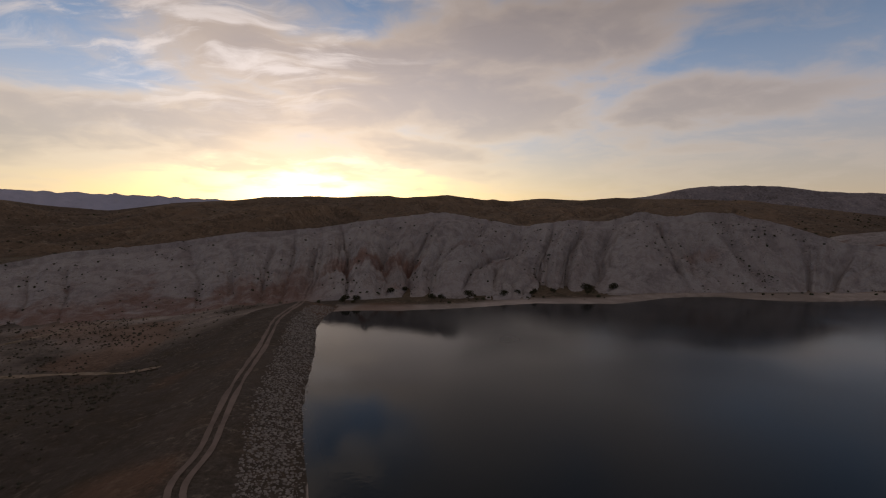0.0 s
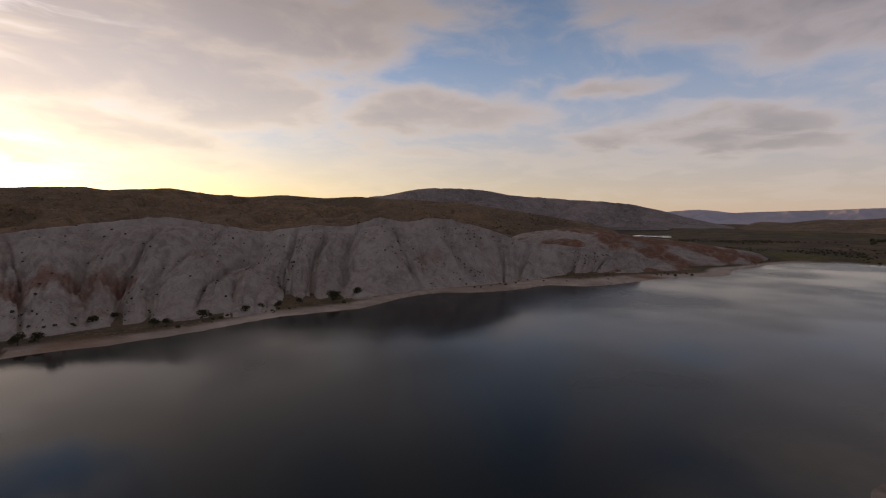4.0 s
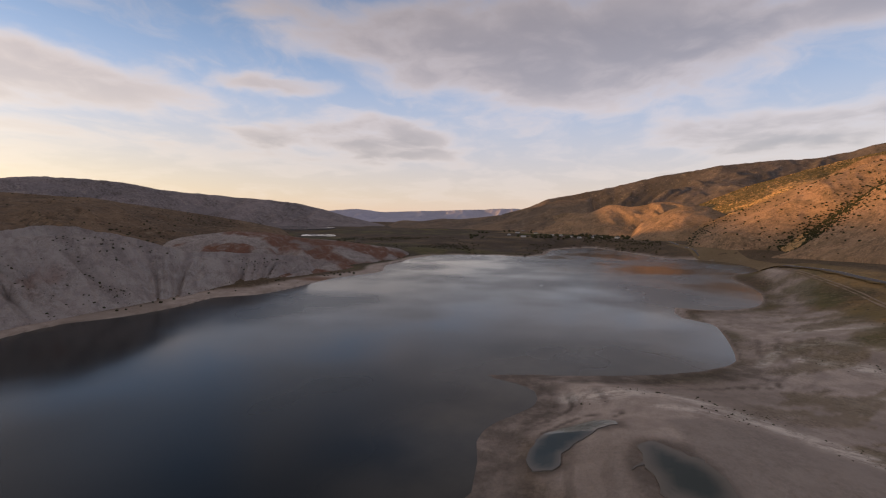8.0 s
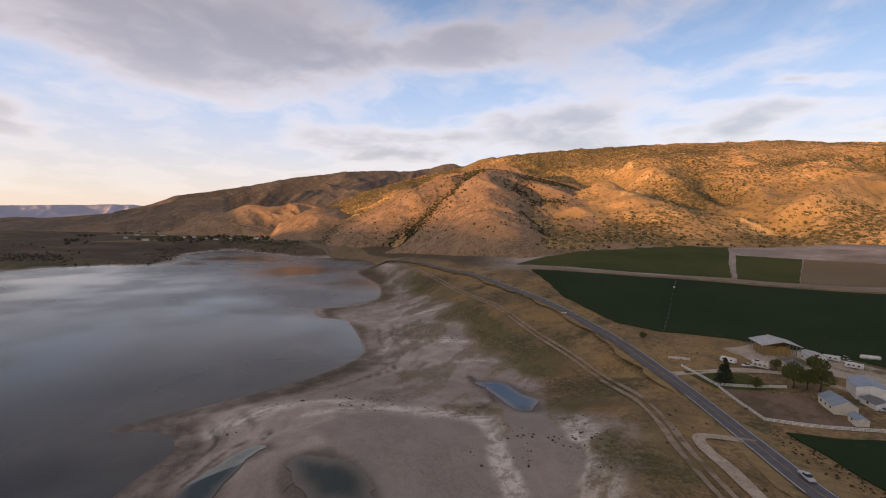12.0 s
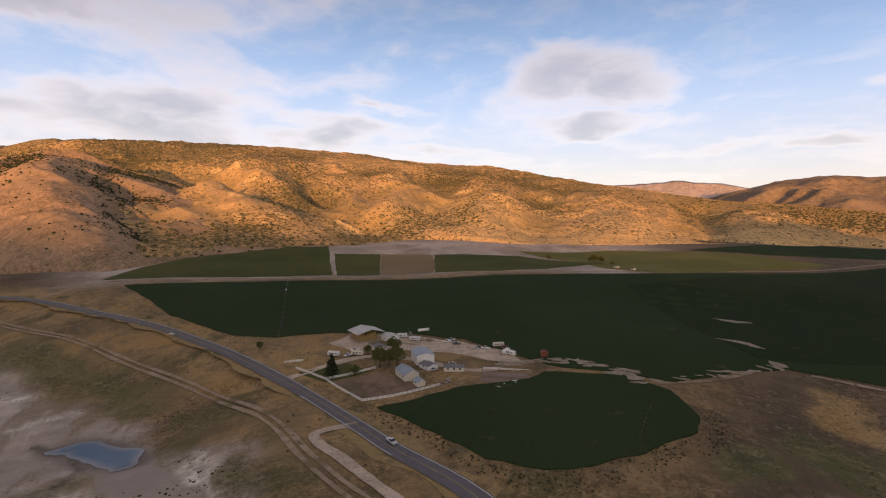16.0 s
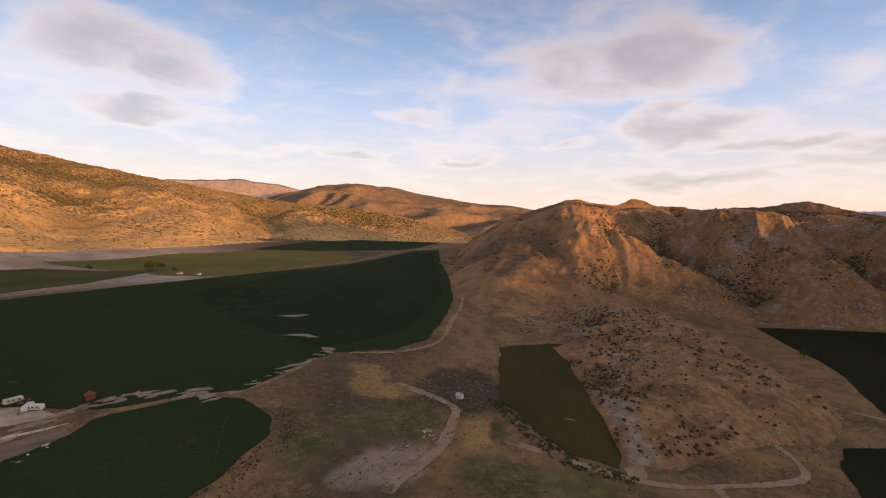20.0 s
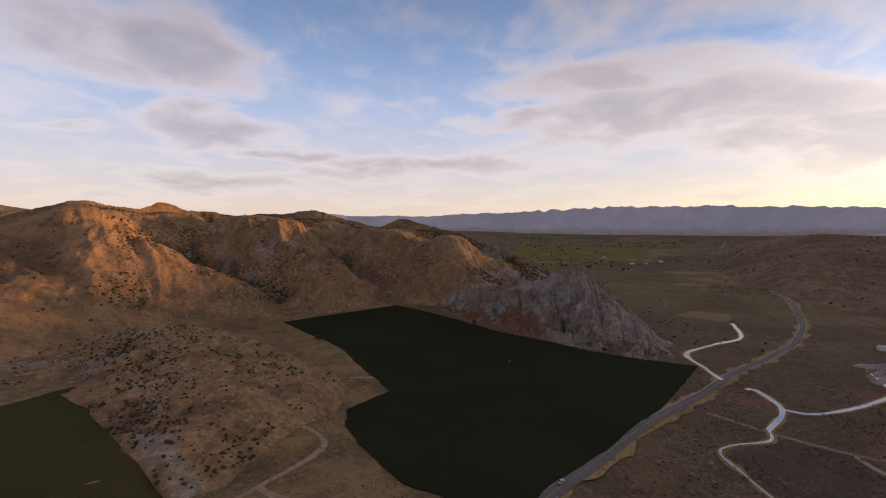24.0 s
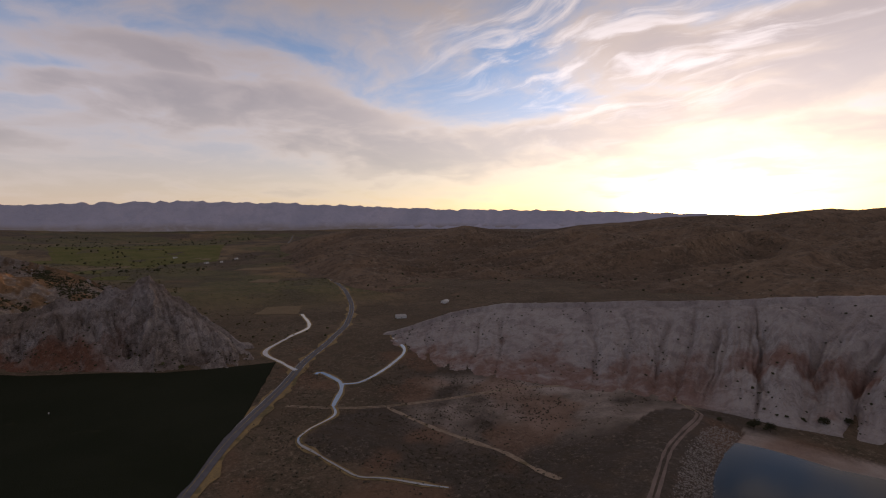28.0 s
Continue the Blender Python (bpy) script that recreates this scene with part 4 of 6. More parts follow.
hill("northern_mesa", "low mesa and knolls at the end of the valley", M_FAR_EAST,
     [63, 2700, 30, 65.5, 2700, 66, 68, 2700, 60, 70.5, 2700, 78, 72.5, 2700, 74, 75, 2600, 84, 78.7, 2400, 104, 82.7, 2300, 146, 84.4, 2300, 170, 90, 2300, 180],
     [63, 2350, 78, 2000, 90, 1800], rows=40, rise=0.9, gully=0.15, gully_size=120, rough=5, edge=2, back=0.3)
hill("southern_mountain", "folded brown mountain ridge with late sun on its spurs", M_FAR_EAST,
     [186, 3600, 226, 191.7, 3600, 328, 194.8, 3600, 373, 199, 3600, 397, 203.4, 3600, 374, 206.7, 3600, 328, 209.5, 3600, 301, 214, 3600, 258, 218, 3600, 240, 222, 3600, 198, 228, 3600, 127],
     [186, 2300, 200, 2200, 214, 2100, 228, 2200], rows=110, rise=1.0, gully=0.55, gully_size=420, rough=10, rough_size=120, edge=3, back=0.2, turn=40, gain=0.42, category="mountain")
hill("cliff_mesa", "distant pale cliff-topped mountain", M_CLIFF,
     [176, 4600, 380, 178.7, 4600, 448, 182.4, 4600, 462, 184.8, 4600, 470, 185.8, 4600, 494, 186.8, 4600, 470, 190.5, 4600, 442, 192.9, 4600, 395, 197, 4600, 300],
     [176, 3300, 197, 3300], rows=40, rise=1.6, gully=0.12, gully_size=200, rough=15, rough_size=200, edge=1, back=0.05, category="mountain")
hill("rocky_hill", "golden-brown rocky hill with ravines and late sun on its spur", M_ROCKY,
     [207, 1150, 30, 210.9, 1000, 30, 213, 960, 68, 217, 930, 108, 221.5, 900, 134, 224, 885, 146, 226.1, 880, 150, 228, 890, 146, 231, 920, 140, 233, 950, 141, 237, 1000, 142, 242, 1000, 143,
      247, 980, 134, 251.2, 960, 128, 257, 930, 117, 262, 900, 113, 265.4, 870, 108, 268, 840, 90, 271.5, 800, 76, 274, 785, 62, 276, 775, 48, 279, 765, 22, 281, 760, 0],
     [207, 800, 211, 520, 216, 420, 225, 470, 235, 590, 245, 600, 258, 660, 268, 610, 281, 640],
     rows=200, step=0.1, rise=[207, 1.1, 224, 1.05, 232, 1.25, 262, 1.2, 268, 1.0, 281, 1.0], gully=[207, 0.06, 222, 0.09, 230, 0.2, 262, 0.22, 270, 0.45, 281, 0.5], gully_size=80, rough=4.5, rough_size=30, edge=3, back=0.4, turn=-28, gain=0.46,
     spurs=[(226.3, 0.82, 228.5, 0.5, 20, 75), (228.5, 0.5, 238, 0.2, 30, 80), (231, 0.95, 236, 0.5, -30, 65), (232.6, 0.85, 243, 0.58, 44, 95), (243, 0.58, 250.5, 0.25, 46, 95),
            (240, 0.95, 249, 0.62, -24, 60), (247.5, 0.85, 257, 0.5, 36, 85), (257, 0.5, 262, 0.25, 34, 80), (255, 0.9, 262.5, 0.55, -20, 50), (258.5, 0.92, 264.5, 0.5, 24, 60), (264.5, 0.5, 267.5, 0.2, 22, 55),
            (236, 0.45, 243, 0.2, -14, 50), (250, 0.5, 256, 0.2, -14, 50), (219, 0.8, 217, 0.2, 9, 90), (222, 0.7, 224, 0.15, -6, 60)],
     stain_and_light=lambda A, S, x, y: 0.6 * smooth01((fbm(x, y, 15, 4, 0.6) - 0.2) * 5) * smooth01(fbm(x, y, 110, 2) * 3 + 0.4) * smooth01((A - 224) / 10) + 0.7 * smooth01((fbm(x, y, 22, 4, 0.6) + 0.05) * 5) * smooth01((A - 264) / 5), lush=lambda A, S, x, y: smooth01((A - 228) / 10))
hill("white_outcrop", "jagged pale rock outcrop with red earth at its foot", M_OUTCROP,
     [257, 690, 0, 261, 670, 12, 265, 650, 24, 268, 630, 33, 271, 615, 40, 274, 597, 46, 277, 582, 53, 279, 568, 64, 280.5, 560, 73, 282, 557, 60, 284, 552, 42, 287, 550, 17, 289.5, 550, -8, 292, 550, -14],
     [257, 655, 263, 600, 270.5, 530, 276, 505, 282, 482, 288, 478, 292, 492],
     rows=140, step=0.06, rise=[257, 1.2, 272, 1.15, 280, 1.0], gully=0.45, gully_size=34, rough=5.0, rough_size=12, edge=2, back=0.6, turn=25, facets=(26, 257, 6, 280, 8),
     spurs=[(280.4, 1.0, 281.6, 0.1, 9, 22), (277, 0.95, 276, 0.2, 9, 22), (273, 0.9, 271.5, 0.2, 8, 24), (278.8, 0.9, 278.6, 0.1, -8, 20)],
     stain_and_light=lambda A, S, x, y: smooth01((0.62 - S + 0.6 * fbm(x, y, 26, 4)) * 3) * smooth01((279 - A + 3 * fbm(x, y, 30, 2)) / 5), sharp=5.0)
hill("stony_knoll", "low stony knoll with dark brush and pale boulders", M_ROCKY,
     [217, 460, 8, 222, 470, 15, 227, 460, 26, 231, 445, 32, 235, 430, 31, 239, 410, 27, 243, 390, 18, 248, 360, 7, 253, 345, -3],
     [218, 400, 224.5, 330, 228, 260, 232, 205, 238, 210, 245, 255, 253, 320],
     rows=100, step=0.15, rise=0.72, gully=0.35, gully_size=48, rough=2.6, rough_size=15, edge=3, back=0.22,
     stain_and_light=lambda A, S, x, y: np.maximum(0.35 * smooth01((fbm(x, y, 8, 4, 0.65) - 0.18) * 5) * smooth01(fbm(x, y, 50, 2) * 3 + 0.5), 0.75 * smooth01(0.5 - (signed(x, y, FAN) + 5 * fbm(x, y, 14, 3)) / 5)), lush=lambda A, S, x, y: 0.8 + 0 * x)
for pts, ft in (([4.2, 425, 2, 6.5, 428, 14, 8.2, 430, 26, 10, 430, 15, 12.4, 430, 3], [4.2, 345, 8.2, 350, 12.4, 362]),
                ([18, 468, 3, 19.8, 470, 14, 21, 470, 23, 22.6, 470, 14, 24.6, 470, 4], [18, 390, 21, 395, 24.6, 410]),
                ([358.5, 418, 2, 360.4, 420, 13, 361.6, 420, 23, 363, 420, 13, 364.6, 420, 2], [358.5, 345, 364.6, 350])):
    hill("clay_cone", "small pale clay cone at the foot of the badlands", M_BADLAND, pts, ft, rows=40, step=0.08, rise=1.0, rough=0.8, rough_size=7, edge=0.6, back=0.5, facets=(13, 0, 3.2))
hill("far_range", "distant hazy blue mountain range along the horizon", M_FAR_HAZE,
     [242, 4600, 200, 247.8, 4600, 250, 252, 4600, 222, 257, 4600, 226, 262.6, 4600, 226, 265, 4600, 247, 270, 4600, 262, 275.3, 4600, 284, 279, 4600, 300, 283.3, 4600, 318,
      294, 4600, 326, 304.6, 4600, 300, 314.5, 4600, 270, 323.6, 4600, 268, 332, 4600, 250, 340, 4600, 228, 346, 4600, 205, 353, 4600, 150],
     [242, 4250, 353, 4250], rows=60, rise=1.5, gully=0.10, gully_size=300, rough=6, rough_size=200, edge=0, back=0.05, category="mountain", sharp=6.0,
     # lower half takes the paler tint, valley haze put into the colour
     stain_and_light=lambda A, S, x, y: smooth01((0.5 - S) * 3))
hill("northern_range", "faint blue range beyond the valley's end", M_FAR_HAZE,
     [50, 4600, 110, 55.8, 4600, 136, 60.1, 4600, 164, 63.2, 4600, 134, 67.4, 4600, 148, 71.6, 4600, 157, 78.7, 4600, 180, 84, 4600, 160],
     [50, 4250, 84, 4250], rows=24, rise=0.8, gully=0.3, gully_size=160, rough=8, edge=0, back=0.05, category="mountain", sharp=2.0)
hill("western_range", "far pale ridge behind the dark hills", M_FAR_HAZE,
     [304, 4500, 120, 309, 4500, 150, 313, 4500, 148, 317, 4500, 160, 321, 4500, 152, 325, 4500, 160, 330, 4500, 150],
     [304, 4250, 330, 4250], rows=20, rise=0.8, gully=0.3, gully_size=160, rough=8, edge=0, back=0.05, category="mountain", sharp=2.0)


# ---------------------------------------------------------------- strips and fields on the ground
def ribbon(name, line, width, lift, mat, label, category, jitter=0.0, kind="structure", offset=0.0, parent=None, across=3):
    d = np.gradient(line, axis=0)
    nrm = np.stack([-d[:, 1], d[:, 0]], 1) / (np.hypot(d[:, 0], d[:, 1])[:, None] + 1e-9)
    w = np.full(len(line), width * 0.5)
    if jitter:
        w = w * (1 + jitter * fbm(line[:, 0], line[:, 1], 14, 3) * 1.6)
    off = offset + (jitter * width * 0.35 * fbm(line[:, 1], line[:, 0], 25, 2) if jitter else 0.0)
    u = np.linspace(-1, 1, across)
    P = line[:, None, :] + nrm[:, None, :] * (off[:, None, None] if np.ndim(off) else off) + nrm[:, None, :] * (w[:, None] * u[None])[:, :, None]
    z = height(P[..., 0], P[..., 1])
    z = np.maximum(z, z.mean(1, keepdims=True)) + lift
    v = np.concatenate([P, z[..., None]], -1).reshape(-1, 3)
    me = mesh_of(name, v, grid_faces(len(line), across)[:, ::-1], mat)
    ob = new(name, me)
    if parent:
        ob.parent = parent
        if label:
            tagged(ob, label)
    else:
        tagged(ob, label, category, kind=kind)
    return ob


FIELDS = {}


def patch(name, flat, lift, mat, label, category, ragged=2.0, cell=22.0, smooth_edge=False, kind="structure", soft=0.0):
    """A field: its outline laid on the ground as a thin sheet with a low standing edge."""
    a = np.array(flat, float).reshape(-1, 2)
    p = np.stack(xy(a[:, 0], a[:, 1]), 1)
    if smooth_edge:
        line = spline(np.vstack([p, p[:1]]), 2.0)[:-1]
    else:
        seg = [p[i] + (p[(i + 1) % len(p)] - p[i]) * np.linspace(0, 1, 12, endpoint=False)[:, None] for i in range(len(p))]
        line = np.vstack(seg)
    FIELDS[name] = line
    line = line + ragged * np.stack([fbm(line[:, 0], line[:, 1], 12, 3), fbm(line[:, 1], line[:, 0], 12, 3)], 1)
    bm = bmesh.new()
    vs = [bm.verts.new((q[0], q[1], 0)) for q in line]
    face = bm.faces.new(vs)
    bmesh.ops.triangulate(bm, faces=[face])
    lo, hi = line.min(0), line.max(0)
    for ax in (0, 1):
        for c in np.arange(lo[ax] + cell, hi[ax], cell):
            co, no = [0, 0, 0], [0, 0, 0]
            co[ax], no[ax] = c, 1
            bmesh.ops.bisect_plane(bm, geom=bm.verts[:] + bm.edges[:] + bm.faces[:], plane_co=co, plane_no=no)
    rim = [e for e in bm.edges if e.is_boundary]
    res = bmesh.ops.extrude_edge_only(bm, edges=rim)
    low = {v for v in res["geom"] if isinstance(v, bmesh.types.BMVert)}
    bm.verts.index_update()
    co = np.array([v.co[:2] for v in bm.verts])
    z = height(co[:, 0], co[:, 1])
    for v, h in zip(bm.verts, z):
        v.co.z = h + (-0.6 if v in low else lift)
    bmesh.ops.recalc_face_normals(bm, faces=bm.faces[:])
    me = bpy.data.meshes.new(name)
    bm.to_mesh(me)
    bm.free()
    me.materials.append(mat)
    if soft:
        # shallows: 1 at the rim, 0 where the water is deep
        near = smooth01(1 + signed(co[:, 0], co[:, 1], line) / soft)
        set_mask(me, "zone", np.repeat(near[:, None], 4, 1))
    return tagged(new(name, me), label, category, kind=kind)


ribbon("road_verge", ROAD, 15, 0.06, M_SHOULDER, "dry grassy verge along the road", "verge", 0.5)
road = ribbon("road", ROAD, 8.2, 0.32, M_ASPHALT, "two-lane grey asphalt country road with white edge lines", "road")
for nm, o, w in (("edge_line", 3.5, 0.28), ("edge_line", -3.5, 0.28)):
    ribbon(nm, ROAD, w, 0.35, M_PAINT, "", "", offset=o, parent=road, across=2)
ribbon("centre_line", ROAD, 0.16, 0.35, M_YELLOW, "faded yellow centre line", "", parent=road, across=2)

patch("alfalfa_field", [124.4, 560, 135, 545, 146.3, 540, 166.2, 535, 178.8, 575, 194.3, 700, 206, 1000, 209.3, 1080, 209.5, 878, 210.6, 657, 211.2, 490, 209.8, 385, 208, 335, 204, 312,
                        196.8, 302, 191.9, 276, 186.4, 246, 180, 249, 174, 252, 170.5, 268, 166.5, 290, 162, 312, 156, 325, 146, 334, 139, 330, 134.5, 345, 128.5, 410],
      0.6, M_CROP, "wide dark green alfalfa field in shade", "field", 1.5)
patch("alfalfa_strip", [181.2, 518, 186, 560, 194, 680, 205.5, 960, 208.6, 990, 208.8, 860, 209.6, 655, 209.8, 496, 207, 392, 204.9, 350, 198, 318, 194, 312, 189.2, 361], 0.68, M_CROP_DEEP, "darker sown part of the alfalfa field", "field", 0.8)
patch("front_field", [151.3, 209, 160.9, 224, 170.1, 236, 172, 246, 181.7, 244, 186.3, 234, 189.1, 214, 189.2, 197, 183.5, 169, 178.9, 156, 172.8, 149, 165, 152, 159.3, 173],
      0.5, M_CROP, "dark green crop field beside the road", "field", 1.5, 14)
patch("upper_green_field", [122.5, 606, 126, 690, 131, 770, 138, 850, 145.2, 900, 145.7, 590, 135, 590], 0.4, M_CROP_MID, "green irrigated field on the slope foot", "field", 2)
patch("middle_green_field", [146.2, 588, 146, 765, 151.5, 752, 151.4, 588], 0.4, M_CROP_MID, "green field square beside the field path", "field", 2)
patch("stubble_field", [151.6, 752, 157.8, 740, 158.4, 660, 158, 590, 151.5, 588], 0.4, M_STUBBLE, "pale mown square between green fields", "field", 2)
patch("upper_dark_field", [158.2, 590, 158.2, 735, 168.7, 790, 178, 715, 172, 600, 166.2, 573], 0.4, M_CROP_MID, "green field strip with worn patches", "field", 2)
patch("light_meadow", [168.7, 850, 178.8, 919, 188.1, 919, 199.8, 878, 192, 700, 185.1, 615, 178.8, 640, 176, 720], 0.4, M_CROP_LIGHT, "yellow-green meadow", "field", 2)
patch("far_triangle_field", [187.5, 935, 193, 1150, 198.5, 1500, 209.8, 1550, 205.1, 1040, 194.3, 925], 0.6, M_CROP, "distant dark green field", "field", 2)
patch("knoll_meadow", [217.1, 335, 224.7, 365, 227.7, 268, 231.5, 226, 231.3, 199, 226.3, 195, 217.3, 241], 0.4, M_OLIVE, "olive green meadow below the stony knoll", "field", 4.0, 14)
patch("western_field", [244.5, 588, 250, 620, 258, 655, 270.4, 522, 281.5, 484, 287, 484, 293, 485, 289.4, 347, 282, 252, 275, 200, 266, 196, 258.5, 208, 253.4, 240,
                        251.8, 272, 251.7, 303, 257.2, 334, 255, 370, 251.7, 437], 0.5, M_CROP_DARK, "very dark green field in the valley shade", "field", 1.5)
patch("straw_field", [96.6, 1300, 101, 1230, 109.2, 865, 106.7, 793, 102.3, 925], 0.4, M_STUBBLE, "pale straw-coloured strip field", "field", 3, 40)
patch("valley_meadow", [272.5, 2700, 288, 2900, 287, 1850, 278.4, 1800, 273, 2100], 0.6, M_CROP_LIGHT, "wide yellow-green meadow in the far valley", "field", 6, 90)
patch("north_field", [71, 2500, 84, 2450, 84.5, 2000, 73, 2050], 0.6, M_CROP_MID, "distant green field", "field", 6, 90)
patch("gravel_yard", [145.5, 305, 148, 290, 153, 292, 160, 285, 166, 268, 170, 262, 167, 290, 160, 312, 153, 325, 148, 328],
      0.12, M_GRAVEL, "bare pale gravel farmyard", "yard", 2.5, 12)

TRACKS = [
    ("dam_road", [342, 60, 329.2, 101, 332.5, 125, 335.3, 164, 338.2, 212, 340.2, 276, 342.8, 326, 342.7, 350], 4.7, M_RED_TRACK),
    ("lake_track", [104, 860, 107.3, 739, 112.4, 573, 118.2, 428, 123.6, 350, 129.9, 290, 134.9, 244, 139.2, 200, 143, 164, 147, 142, 154, 120], 6.2, M_TRACK),
    ("field_road", [118, 555, 122, 590, 126.5, 580, 146, 562, 164.5, 553, 179, 600, 194.5, 730, 206, 1060, 212, 1400], 6, M_TRACK),
    ("field_path", [145.9, 575, 145.3, 700, 145, 800], 5, M_TRACK),
    ("valley_track", [294.1, 366, 299.9, 352, 306, 348, 314.3, 360, 324.1, 388, 334.3, 415, 339.4, 394, 342.7, 350], 4, M_TRACK),
    ("side_track", [306, 348, 309.6, 320, 316.3, 292, 321.7, 275, 328, 240], 3.5, M_TRACK),
    ("farm_lane", [203, 150, 204.7, 159, 209.5, 182, 211.5, 214, 211.4, 227, 208.8, 241, 204.2, 261], 5, M_TRACK),
    ("knoll_track", [218, 196, 226, 190, 232.5, 192, 241.5, 208, 248.7, 234, 248.4, 255, 244.9, 285, 245.3, 316, 250.5, 363, 255.3, 367], 3.5, M_TRACK),
    ("knoll_track", [241.5, 208, 247, 180, 250, 160], 4, M_TRACK),
    ("field_edge_track", [184.8, 241, 190.7, 263, 194.6, 293, 196.6, 304], 1.8, M_TRACK),
    ("hill_track", [198.5, 300, 205, 309, 209.6, 335, 211, 390, 212.4, 490, 212.2, 709, 210.4, 908], 3, M_TRACK),
    ("farm_drive", [139.6, 255, 143, 262, 147, 272, 152, 278, 158, 262, 163, 250, 168, 255], 5, M_GRAVEL),
    ("turnout", [148.8, 192, 145.8, 190, 143.5, 186, 144.2, 176, 146.5, 163, 149.9, 145, 156, 124], 4.5, M_GRAVEL),
]
for nm, pts, w, mt in TRACKS:
    lab = "worn dirt track" if mt is not M_GRAVEL else "pale gravel track"
    line = polar_line(pts, 2.5)
    if nm in ("lake_track", "dam_road", "valley_track"):
        # two wheel ruts with weeds between them
        rut = ribbon(nm, line, w * 0.36, 0.14, mt, lab + " with two wheel ruts", "track", 0.45, offset=-w * 0.3)
        ribbon("rut", line, w * 0.36, 0.14, mt, "", "", 0.45, offset=w * 0.3, parent=rut)
    else:
        ribbon(nm, line, w, 0.14 if nm != "turnout" else 0.3, mt, lab, "track", 0.2 if nm in ("turnout", "farm_lane", "field_road") else 0.5)

CANALS = [[296.1, 741, 296.9, 646, 294.6, 588, 291.9, 529, 293.8, 480, 295.3, 453], [297.6, 437, 298.3, 440, 300.6, 405, 299.6, 356],
          [299.6, 356, 299.7, 336, 296.6, 312, 295.4, 294, 297.4, 276, 300.6, 254, 302.7, 243, 306, 239, 310.7, 232, 314, 229], [300.6, 405, 303.4, 410, 307, 459, 308.4, 504, 307, 566, 307.9, 601]]
for i, pts in enumerate(CANALS):
    line = polar_line(pts, 4)
    ribbon("canal_bank", line, (7.5, 7.0, 5.0, 6.5)[i], 0.18, M_SHOULDER, "dusty canal bank", "bank", 0.4)
    ribbon("canal", line, (4.3, 3.9, 1.7, 3.4)[i], 0.4, M_CANAL, "narrow winding canal mirroring the sky", "canal", 0.3)

for flat, mt, lab in (
                      ([189.9, 424, 191.8, 426, 193.4, 419, 191.5, 417], M_SALT, "small bare patch in the green field"), ([190.2, 348, 192.9, 344, 195, 336, 192.6, 338], M_SALT, "thin bare streak in the green field"),
                      ([194.4, 309, 195.8, 311, 197.1, 304, 195.6, 301], M_SALT, "bare pale spot at the field edge"), ([189.6, 272, 192.1, 281, 194.4, 284, 192, 276], M_SALT, "pale worn strip at the field edge"),
                      ([229, 267, 230.9, 268, 233.9, 237, 235.4, 203, 233.1, 196, 232, 226], M_TRACK, "grey gravel fan below the knoll")):
    patch("bare_ground", flat, 0.75 if mt is M_SALT else 0.14, mt, lab, "bare ground", 4.5 if mt is M_SALT else 7.0, 12, True)
rs = random.Random(5)
strip = polar_line([168, 262, 172, 262, 176, 260, 179.5, 254, 182, 246, 184.5, 240], 4)
edge_strip = polar_line([185, 246, 189, 262, 192, 276, 195.5, 296, 197, 306], 4)
for line, count, size, far, lift in ((strip, 30, 3.6, 7.5, 0.72), (edge_strip, 12, 2.4, 3.0, 0.75)):
    for i in range(count):
        cx, cy = line[int((i + rs.random() * 0.8) / count * (len(line) - 1))]
        cx, cy = cx + rs.uniform(-far, far), cy + rs.uniform(-far, far) * 0.6
        turn, w, h = rs.uniform(-0.5, 0.3), size * rs.uniform(0.5, 1.9), size * rs.uniform(0.18, 0.5)
        pts = []
        for k in range(8):
            a = -2 * math.pi * k / 8
            u, v = w * math.cos(a), h * math.sin(a)
            px, py = cx + u * math.cos(turn) - v * math.sin(turn), cy + u * math.sin(turn) + v * math.cos(turn)
            pts += [math.degrees(math.atan2(px, py)), math.hypot(px, py)]
        patch("bare_ground", pts, lift, M_SALT, "ragged spot of bare whitish earth at the field edge", "bare ground", 3.5, 8, True)
DITCH = [216.7, 240, 220.1, 214, 224.3, 192, 229.1, 188, 232.5, 193]

rv = random.Random(12)
for i in range(22):
    a0, r0 = rv.uniform(266, 296), rv.uniform(750, 2500)
    wa, wr = rv.uniform(1.5, 4.0) * 700 / r0 + 0.8, r0 * rv.uniform(0.03, 0.09)
    if dist_line(np.array([r0 * math.sin(radians(a0))]), np.array([r0 * math.cos(radians(a0))]), ROAD[::6])[0] < 60 or (a0 < 281 and r0 < 1050):
        continue
    mt, lab = rv.choice(((M_CROP_LIGHT, "yellow-green valley meadow strip"), (M_STUBBLE, "pale stubble strip in the valley"), (M_CROP_MID, "green valley pasture strip")))
    patch("valley_strip", [a0 - wa, r0, a0 - wa * 0.4, r0 + wr, a0 + wa, r0 + wr * 0.9, a0 + wa * 0.8, r0 - wr * 0.3], 0.5, mt, lab, "field", 5, 60)
for i in range(12):
    a0, r0 = rv.uniform(64, 96), rv.uniform(1430, 2300)
    wa, wr = rv.uniform(2, 4.5), r0 * rv.uniform(0.02, 0.05)
    mt, lab = rv.choice(((M_CROP_LIGHT, "yellow-green meadow beyond the lake"), (M_STUBBLE, "pale field beyond the lake"), (M_CROP_MID, "green field beyond the lake")))
    patch("north_strip", [a0 - wa, r0, a0 - wa * 0.7, r0 + wr, a0 + wa, r0 + wr * 0.9, a0 + wa * 0.8, r0 - wr * 0.3], 0.5, mt, lab, "field", 5, 60)

